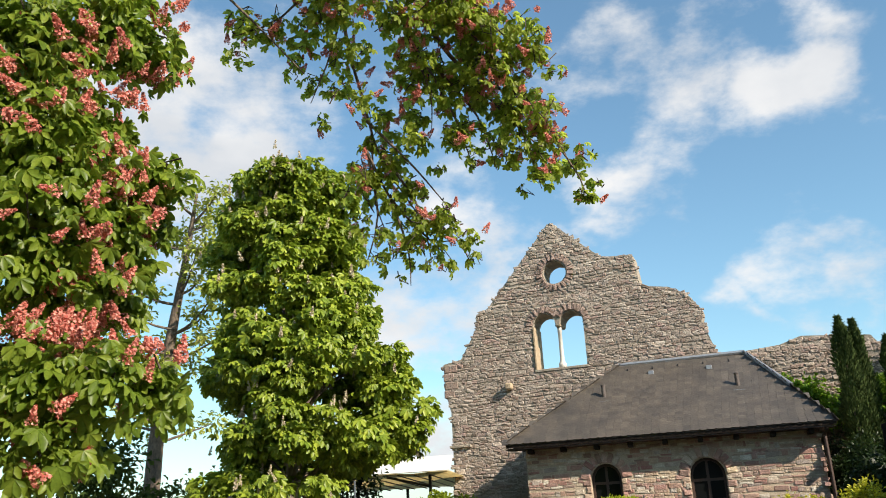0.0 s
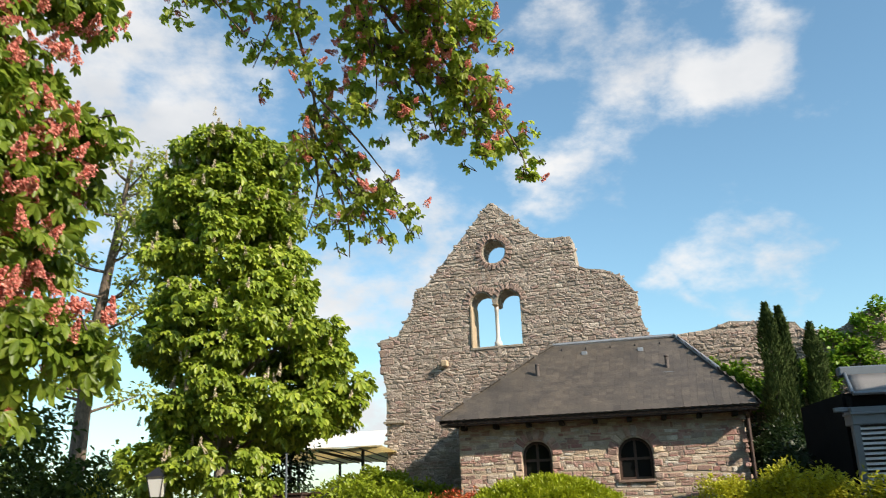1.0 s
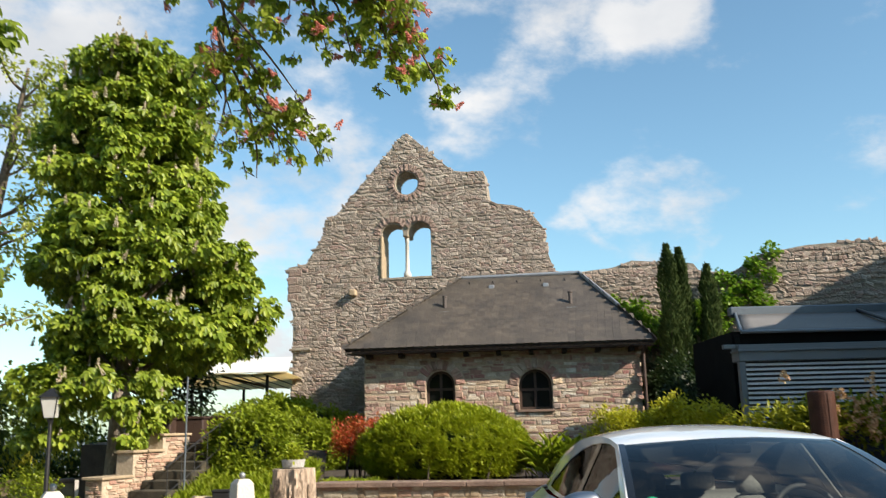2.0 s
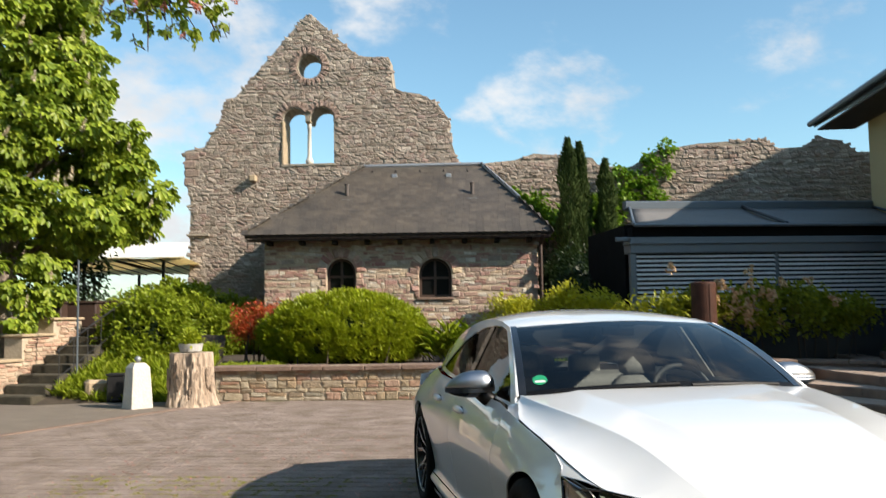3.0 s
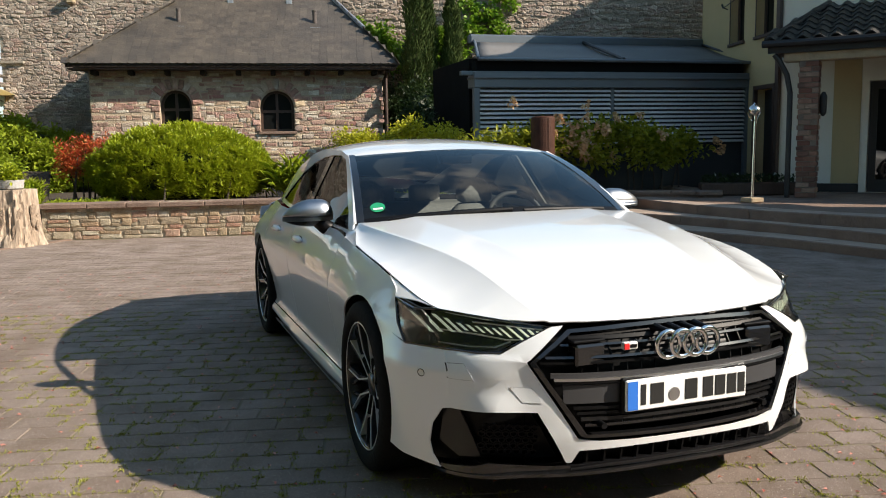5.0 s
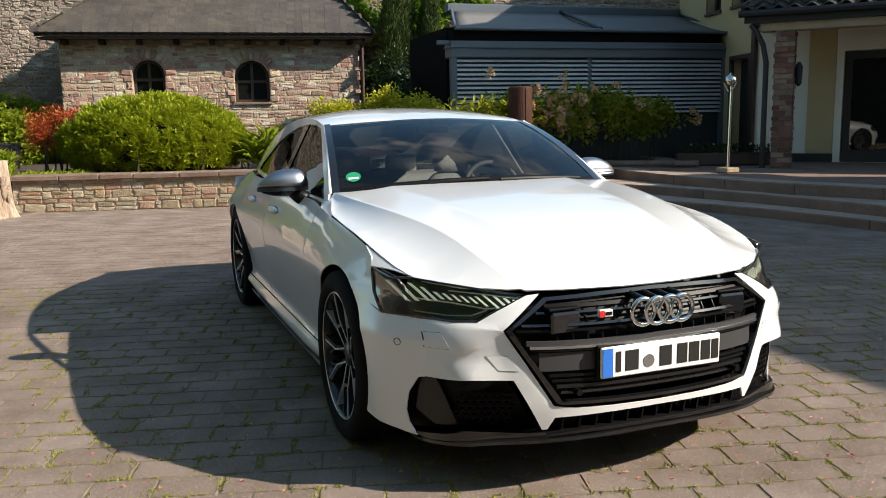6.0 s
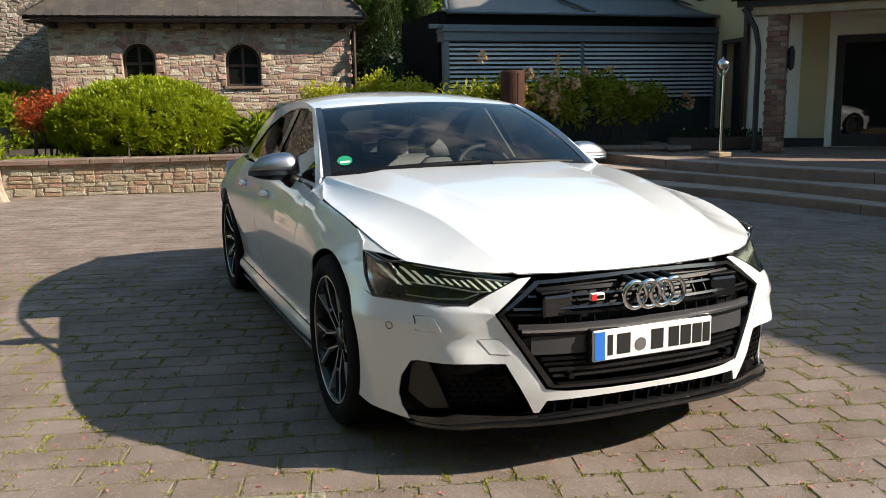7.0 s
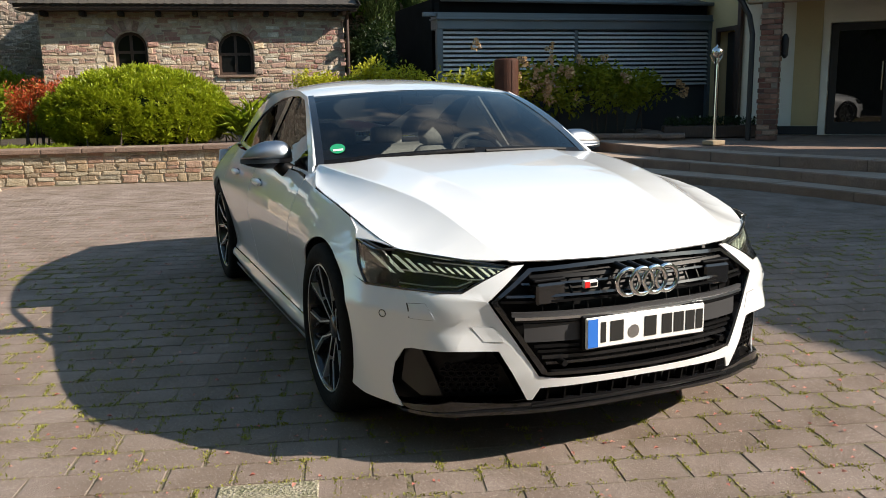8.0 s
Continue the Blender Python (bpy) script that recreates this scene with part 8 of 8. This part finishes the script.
# outdoor stairs with stepped brick cheek and rail
STAIR = pose(-6.64, 11.79, 0, 0, 0, -25.5)
stairs = thing("outdoor_stairs", "worn stone stairs with stepped brick side wall", "stairs", STAIR, kind="structure")
for k in range(8):
    part("step", box(.005 + rng.uniform(0, .01), .84 + rng.uniform(-.02, .02), .315 * k, .315 * k + .40 + (1.2 if k == 7 else 0), 0 if k == 0 else .15 * k - .04, .15 * (k + 1), .018), M_OLDSTEP, stairs)
cheek = part("side_wall", box(-.40, -.03, .03, 2.3, -.02, .66), M_MORTAR, stairs)
part("wall_step", box(-.398, -.032, .75, 2.3, .662, 1.08), M_MORTAR, stairs)
part("wall_step", box(-.396, -.034, 1.53, 2.3, 1.082, 1.36), M_MORTAR, stairs)
inner = part("brick_face", box(0.02, 2.28, .031, .05, 0, .64), M_MORTAR, stairs)
inner.matrix_local = pose(0, 0, 0, 0, 0, 90)
top_of = lambda u: .66 if u < .75 else 1.08 if u < 1.53 else 1.36
cs = [c for c in courses(0.04, 2.28, 0, 1.36, (.065, .085), (.14, .26), 71) if c[1] + c[3] / 2 < top_of(c[0] - c[2] * .45) + .01 and c[0] - c[2] / 2 > .0 and c[0] + c[2] / 2 < 2.3]
stones_single("brick", cs, .033, .03, .012, M_CHEEK, inner, seed=72)
cs = [c for c in courses(-.40, -.02, 0, .66, (.065, .085), (.12, .22), 73) if c[0] - c[2] / 2 > -.46 and c[0] + c[2] / 2 < .04 and c[1] + c[3] / 2 < .68]
stones_single("brick", cs, .03, .03, .012, M_CHEEK, cheek, seed=74)
for y0, y1, z in ((-.03, .74, .665), (.70, 1.53, 1.085), (1.49, 2.32, 1.365)):
    part("cap_stone", box(-.44, .02, y0, y1, z, z + .05, .01), M_SANDSTONE, stairs)
post = thing("stair_handrail", "slim grey metal post with handrail beside the stairs", "handrail", STAIR @ pose(.97, .9, .3))
part("pole", tube([(0, 0, -.25), (0, 0, 2.1)], .017, 10), M_GREYMETAL, post)
part("handrail", tube([(0, -.5, .55), (0, 0, .8), (0, 1.5, 1.5), (0, 1.9, 1.5)], .014, 8), M_BLACK, post)
for k in range(6):
    part("baluster", tube([(0, -.45 + .36 * k, -.3 + .17 * k), (0, -.45 + .36 * k, .57 + .17 * k)], .008, 6), M_BLACK, post)
part("lower_rail", tube([(0, -.5, .1), (0, 1.5, 1.05)], .008, 6), M_BLACK, post)
block = thing("stone_block", "rough pale stone block lying in the grass", "stone", pose(-4.95, 11.75, .06, 0, 4, 20))
part("stone", box(-.22, .22, -.16, .16, 0, .30, .05), M_SANDSTONE, block)
far_wall = thing("parapet", "low pale stone parapet at the edge of the castle mound", "wall", pose(-12.5, 17.6, -.6, 0, 0, -8), kind="structure")
part("wall_core", box(-6, 3.6, 0, .4, 0, .95), M_SANDSTONE, far_wall)
part("coping", box(-6.05, 3.65, -.05, .45, .952, 1.04, .012), M_STEP, far_wall)
sign = thing("sign_post", "thin post with a small white board beside the stairs", "sign", pose(-7.25, 12.35, 0, 0, 0, 10))
part("post", tube([(0, 0, -.02), (0, 0, .62)], .018, 8), M_BLACK, sign)
part("board", box(-.03, .03, -.03, -.02, .36, .66), M_WHITE, sign)

# terrace canopy beside the gable
can = thing("terrace_canopy", "cream canvas canopy on dark posts over the terrace", "canopy", pose(-6.32, 18.98, 1.007, 0, 0, -8) @ Matrix.Scale(0.875, 4))
bm = bmesh.new()
g = [[bm.verts.new((x, y, 2.12 - .044 * y + .02 * math.sin(x * 4))) for x in np.linspace(-2.1, 2.3, 9)] for y in np.linspace(0, 5.0, 7)]
for a, b in zip(g, g[1:]):
    for i in range(8):
        bm.faces.new((a[i], a[i + 1], b[i + 1], b[i]))
so = part("cover_canvas", bm, M_CANVAS, can, "pale cream canvas cover", True).modifiers.new("thick", "SOLIDIFY")
so.thickness = .012
tip_back = Matrix.Translation((0, .31, 2.37)) @ Matrix.Rotation(radians(-50), 4, "X")
part("valance", box(-2.1, 2.3, -.012, .012, -.36, -.06, turn=tip_back), M_CANVASW, can, "white canvas front edge")
part("canvas_slope", box(-2.1, 2.3, -.010, .010, -.058, .12, turn=tip_back), M_CANVASW, can, "white sloping canvas top")
part("canvas_ridge", box(-2.1, 2.3, -.010, .010, .122, .36, turn=tip_back), M_CANVASW, can)
for k in range(9):
    part("crossbar", tube([(-2.0 + .45 * k, .05, 2.08), (-2.0 + .45 * k, 4.9, 1.865)], .018, 6), M_BROWNWOOD, can)
for x, y in ((-1.9, .1), (-.55, .1), (1.55, .6), (1.3, 4.7), (-.4, 4.7), (-1.9, 4.7)):
    part("post", box(x - .04, x + .04, y - .04, y + .04, .0, 2.08 - .044 * y), M_BLACK, can)
part("brace", tube([(.3, .15, 2.06), (1.5, .6, 1.75)], .04, 6), M_BROWNWOOD, can)
# planters: the chestnut's shade is put into their dark brown
for x, y in ((-6.75, 15.6), (-6.1, 15.75), (-5.35, 15.9)):
    tb = thing("terrace_planter", "brown rectangular planter box on the terrace", "planter", pose(x, y, 1.2, 0, 0, -12), group="planter boxes on the terrace")
    part("box", box(-.4, .4, -.2, .2, 0, .5, .02), M_BROWNWOOD, tb)
    part("rim", box(-.43, .43, -.23, .23, .5, .55, .01), M_BROWNWOOD, tb)

# garden lantern far left
lan = thing("street_lantern", "old-fashioned four-sided glass street lantern on a post", "lamp", pose(-7.83, 12.5, 0))
part("post", tube([(0, 0, 0), (0, 0, 1.62), (0, 0, 1.72)], [.05, .035, .06], 10), M_BLACK, lan)
M_LANTERN = plain("milky_glass", (0.5, 0.5, 0.47), 0.3)
bm = bmesh.new()
lo = [bm.verts.new((sx * .09, sy * .09, 1.74)) for sx, sy in ((-1, -1), (1, -1), (1, 1), (-1, 1))]
hi = [bm.verts.new((sx * .15, sy * .15, 2.1)) for sx, sy in ((-1, -1), (1, -1), (1, 1), (-1, 1))]
for k in range(4):
    bm.faces.new((lo[k], lo[(k + 1) % 4], hi[(k + 1) % 4], hi[k]))
part("lantern_glass", bm, M_LANTERN, lan)
bm = bmesh.new()
hi = [bm.verts.new((sx * .19, sy * .19, 2.1)) for sx, sy in ((-1, -1), (1, -1), (1, 1), (-1, 1))]
ap = bm.verts.new((0, 0, 2.28))
for k in range(4):
    bm.faces.new((hi[k], hi[(k + 1) % 4], ap))
bm.faces.new(hi[::-1])
part("lantern_roof", bm, M_BLACK, lan)
for sx, sy in ((-1, -1), (1, -1), (1, 1), (-1, 1)):
    part("lantern_bar", tube([(sx * .09, sy * .09, 1.74), (sx * .152, sy * .152, 2.1)], .01, 5), M_BLACK, lan)

# torch lamp on the platform
tl = thing("garden_torch", "slim polished steel garden torch on a concrete foot", "lamp", pose(7.5, 7.4, .40) @ Matrix.Scale(1.056, 4))
part("foot", box(-.12, .12, -.12, .12, 0, .07, .01), M_SANDSTONE, tl)
part("pole", tube([(0, 0, .07), (.02, .0, 1.28)], .022, 10), M_STEEL, tl)
b = ring_of([(1.28, .025), (1.30, .06), (1.34, .088), (1.38, .088), (1.42, .062), (1.44, .03), (1.46, .012), (1.475, .002)], 20)
b.transform(Matrix.Rotation(radians(-90), 4, "Y"))
part("bowl", b, M_STEEL, tl, "", True)
for k in range(3):
    a = 2.1 * k
    part("bracket", tube([(.03 * math.cos(a), .03 * math.sin(a), 1.2), (.11 * math.cos(a), .11 * math.sin(a), 1.33)], .008, 5), M_STEEL, tl)
# rusted steel column in the bed
rc = thing("steel_column", "rust-brown round steel column in the flower bed", "column", pose(5.02, 9.75, 0))
b = tube([(0, 0, .3), (0, 0, 1.78), (0, 0, 1.82), (0, 0, 1.84)], [.205, .205, .20, .17], 28)
part("shaft", b, M_RUST, rc)
part("seam", tube([(.0, -.208, .3), (.0, -.208, 1.8)], .006, 6), M_RUST, rc)
# raised flower bed with stone ledge
fb = thing("flower_bed", "raised bed edged with reddish stone ledge", "garden bed", kind="structure")
line_b = [(3.0, 9.35), (6.6, 9.75), (7.95, 8.65), (8.6, 10.75)]
for (x0, y0), (x1, y1) in zip(line_b, line_b[1:]):
    d = math.hypot(x1 - x0, y1 - y0)
    M = pose(x0, y0, 0, 0, 0, math.degrees(math.atan2(y1 - y0, x1 - x0)))
    part("bed_wall", box(0.06, d, .03, .30, -.02, .43), M_STEP, fb).matrix_local = M
    n = max(2, round(d / .7))
    for j in range(n):
        part("ledge_stone", box(d * j / n + .004, d * (j + 1) / n - .004, 0, .42, .432, .505 + rng.uniform(-.004, .004), .012), M_STEP, fb).matrix_local = M
bm = bmesh.new()
f = bm.faces.new([bm.verts.new((x, y, .425)) for x, y in ((3.0, 9.5), (6.7, 9.95), (7.85, 9.0), (8.4, 10.9), (3.2, 11.4))])
part("earth", bm, M_SOIL, fb)
pl = thing("trough_planter", "low dark trough with small white flowers", "planter", pose(8.75, 8.95, .40, 0, 0, -30))
part("trough", box(-.85, .85, -.18, .18, 0, .22, .02), M_BROWNWOOD, pl)
at = np.stack([r.uniform(-.8, .8, 700), r.uniform(-.15, .15, 700), r.uniform(.2, .34, 700)], 1)
scatter("planting", at, np.tile((0, 0, 1.0), (700, 1)), leaflet(.07, .03), 1.0, M_LEAF_DARK, pl, r, .8)
M_PETAL = plain("white_petal", (0.75, 0.75, 0.7), 0.6)
wf = blossom_mesh("white_flower", M_PETAL, .05, .03, 14, .014, 99)
blossoms("white_flower", [(x, -.05, .35) for x in (-.6, -.2, .1, .45, .7)], [wf], pl, r, .3)
wl_ = thing("wall_lamp", "dark wall lantern beside the pillar", "lamp", PORCH @ pose(0.905, -1.76, 1.95) @ Matrix.Diagonal((.75, .75, 1, 1)))
part("body", ring_of([(-.2, .02), (-.15, .07), (.12, .08), (.2, .03)], 12), M_BLACK, wl_).matrix_local = pose(.02, 0, 0, 0, -90, 0)
part("arm", tube([(-.05, 0, -.1), (.02, 0, -.05)], .012, 6), M_BLACK, wl_)

# ---- court paving, laid last ----
paving = thing("pavement", "brown-grey rectangular concrete pavers with mossy joints", "paving", pose(.019, .021, 0, 0, 0, -16.8), kind="structure")
PW, PH = 0.246, 0.176
base_v = [(-.5, -.5, 0), (.5, -.5, 0), (.5, .5, 0), (-.5, .5, 0), (-.5, -.5, .88), (.5, -.5, .88), (.5, .5, .88), (-.5, .5, .88), (-.482, -.476, 1), (.482, -.476, 1), (.482, .476, 1), (-.482, .476, 1)]
base_f = [(8, 9, 10, 11)] + [(4 + k, 4 + (k + 1) % 4, 8 + (k + 1) % 4, 8 + k) for k in range(4)] + [(k, (k + 1) % 4, 4 + (k + 1) % 4, 4 + k) for k in range(4)]
r = np.random.default_rng(91)
turn = Matrix.Rotation(radians(-16.8), 3, "Z")
cells = []
for j in range(-46, 84):
    for i in range(-52, 44):
        u, v = (i + (.5 if j % 2 else 0)) * PW + r.normal(0, .004), j * PH + r.normal(0, .003)
        w = turn @ Vector((u, v, 0))
        # clear of the kerb strip, the garden wall and the steps
        if w.y > 10.95 - .25 * (w.x + 2.95) or w.x > 6.35 or (w.x - w.y * .78 < -11.35) or w.y < -7:
            continue
        cells.append((u, v, w))
near_c = sorted(range(len(cells)), key=lambda k: (cells[k][2] - Vector((-.6, -1.2, 0))).length)
single = set(near_c[:300])
me = to_mesh("paver", base_v, base_f, M_PAVER_OBJ)
vs, fs, at = [], [], 0
bv = np.array(base_v)
for k, (u, v, w) in enumerate(cells):
    size = (PW - r.uniform(.004, .009), PH - r.uniform(.004, .011), .05)
    tip = r.normal(0, .004, 2)
    z = -.0474 + r.normal(0, .0006)
    if k in single:
        ob = new("paver", me)
        ob.parent = paving
        ob.location, ob.rotation_euler, ob.scale = (u, v, z), (tip[0], tip[1], r.normal(0, .006)), size
    else:
        q = bv * size + (u, v, z)
        q[8:, 2] += (bv[8:, 0] * tip[0] + bv[8:, 1] * tip[1]) * .2
        vs.append(q)
        fs += [tuple(i + at for i in f) for f in base_f]
        at += len(bv)
tagged(part("far_paver", to_mesh("far_paver", np.concatenate(vs), fs, M_PAVER), M_PAVER, paving), kind="stuff")
# moss and grass tufts in the joints, fallen petals
n = 20000
jj = r.integers(-30, 20, n)
along = r.random(n) < .55
u = np.where(along, r.uniform(-5, 5, n), (r.integers(-20, 20, n) + np.where(jj % 2, .5, 0) + .5) * PW) + r.normal(0, .004, n)
v = np.where(along, (jj + .5) * PH, jj * PH + r.uniform(-.08, .08, n)) + r.normal(0, .004, n)
patch = np.array([noise.noise((a * 1.6, b * 1.6, 3.0)) for a, b in zip(u, v)]) > -.3
wxy = np.stack([u, v], 1) @ np.array(turn)[:2, :2].T
ok = patch & (wxy[:, 0] < 5.3) & (wxy[:, 1] < 9)
p = np.stack([u[ok], v[ok], np.full(ok.sum(), .0)], 1)
p = np.repeat(p, 8, 0) + r.normal(0, .012, (ok.sum() * 8, 3)) * (1, 1, 0)
scatter("joint_moss", p, np.tile((0, 0, 1.0), (len(p), 1)), leaflet(.012, .006, .2, .2), 1.0, M_MOSS, paving, r, .7)
n = 2000
p = np.stack([r.uniform(-5, 3.5, n), r.uniform(-3, 6, n), np.full(n, .008)], 1)
scatter("fallen_petal", p, r.normal(0, 1, (n, 3)) * (1, 1, .1), leaflet(.021, .014, .3, .2), 1.0, M_PINK, paving, r, .15)
# worn flush stone at the camera's feet
ob = part("inset_stone", box(-1.275, -.925, -1.12, -.975, -.03, .009, .008), M_INSET, paving, "pale worn inset stone")
ob.matrix_local = pose(0, 0, 0)
# kerb strip and pale path in front of the bank
kerb = thing("kerb", "pale concrete edging of the drive", "kerb", kind="structure")
pts = [(-7.2, 5.3), (-6.0, 6.85), (-4.79, 8.4), (-4.08, 9.33), (-3.3, 10.3), (-2.6, 11.0)]
for (x0, y0), (x1, y1) in zip(pts, pts[1:]):
    d = math.hypot(x1 - x0, y1 - y0)
    ob = part("kerb_stone", box(0, d - .01, -.06, .06, -.05, .016, .006), M_STEP, kerb)
    ob.matrix_local = pose(x0, y0, 0, 0, 0, math.degrees(math.atan2(y1 - y0, x1 - x0)))
bm = bmesh.new()
f = bm.faces.new([bm.verts.new((x, y, .009)) for x, y in pts + [(-2.9, 11.6), (-7.5, 12.6), (-16, 13), (-16, 5)]])
if f.normal.z < 0:
    f.normal_flip()
alone("path", bm, mat("gravel_path", (0.2, 0.165, 0.13), (0.12, 0.1, 0.08), 0.9, scale=3, amount=.4, bump=.8, fine=90), "pale worn path between drive and bank", "path", kind="structure")
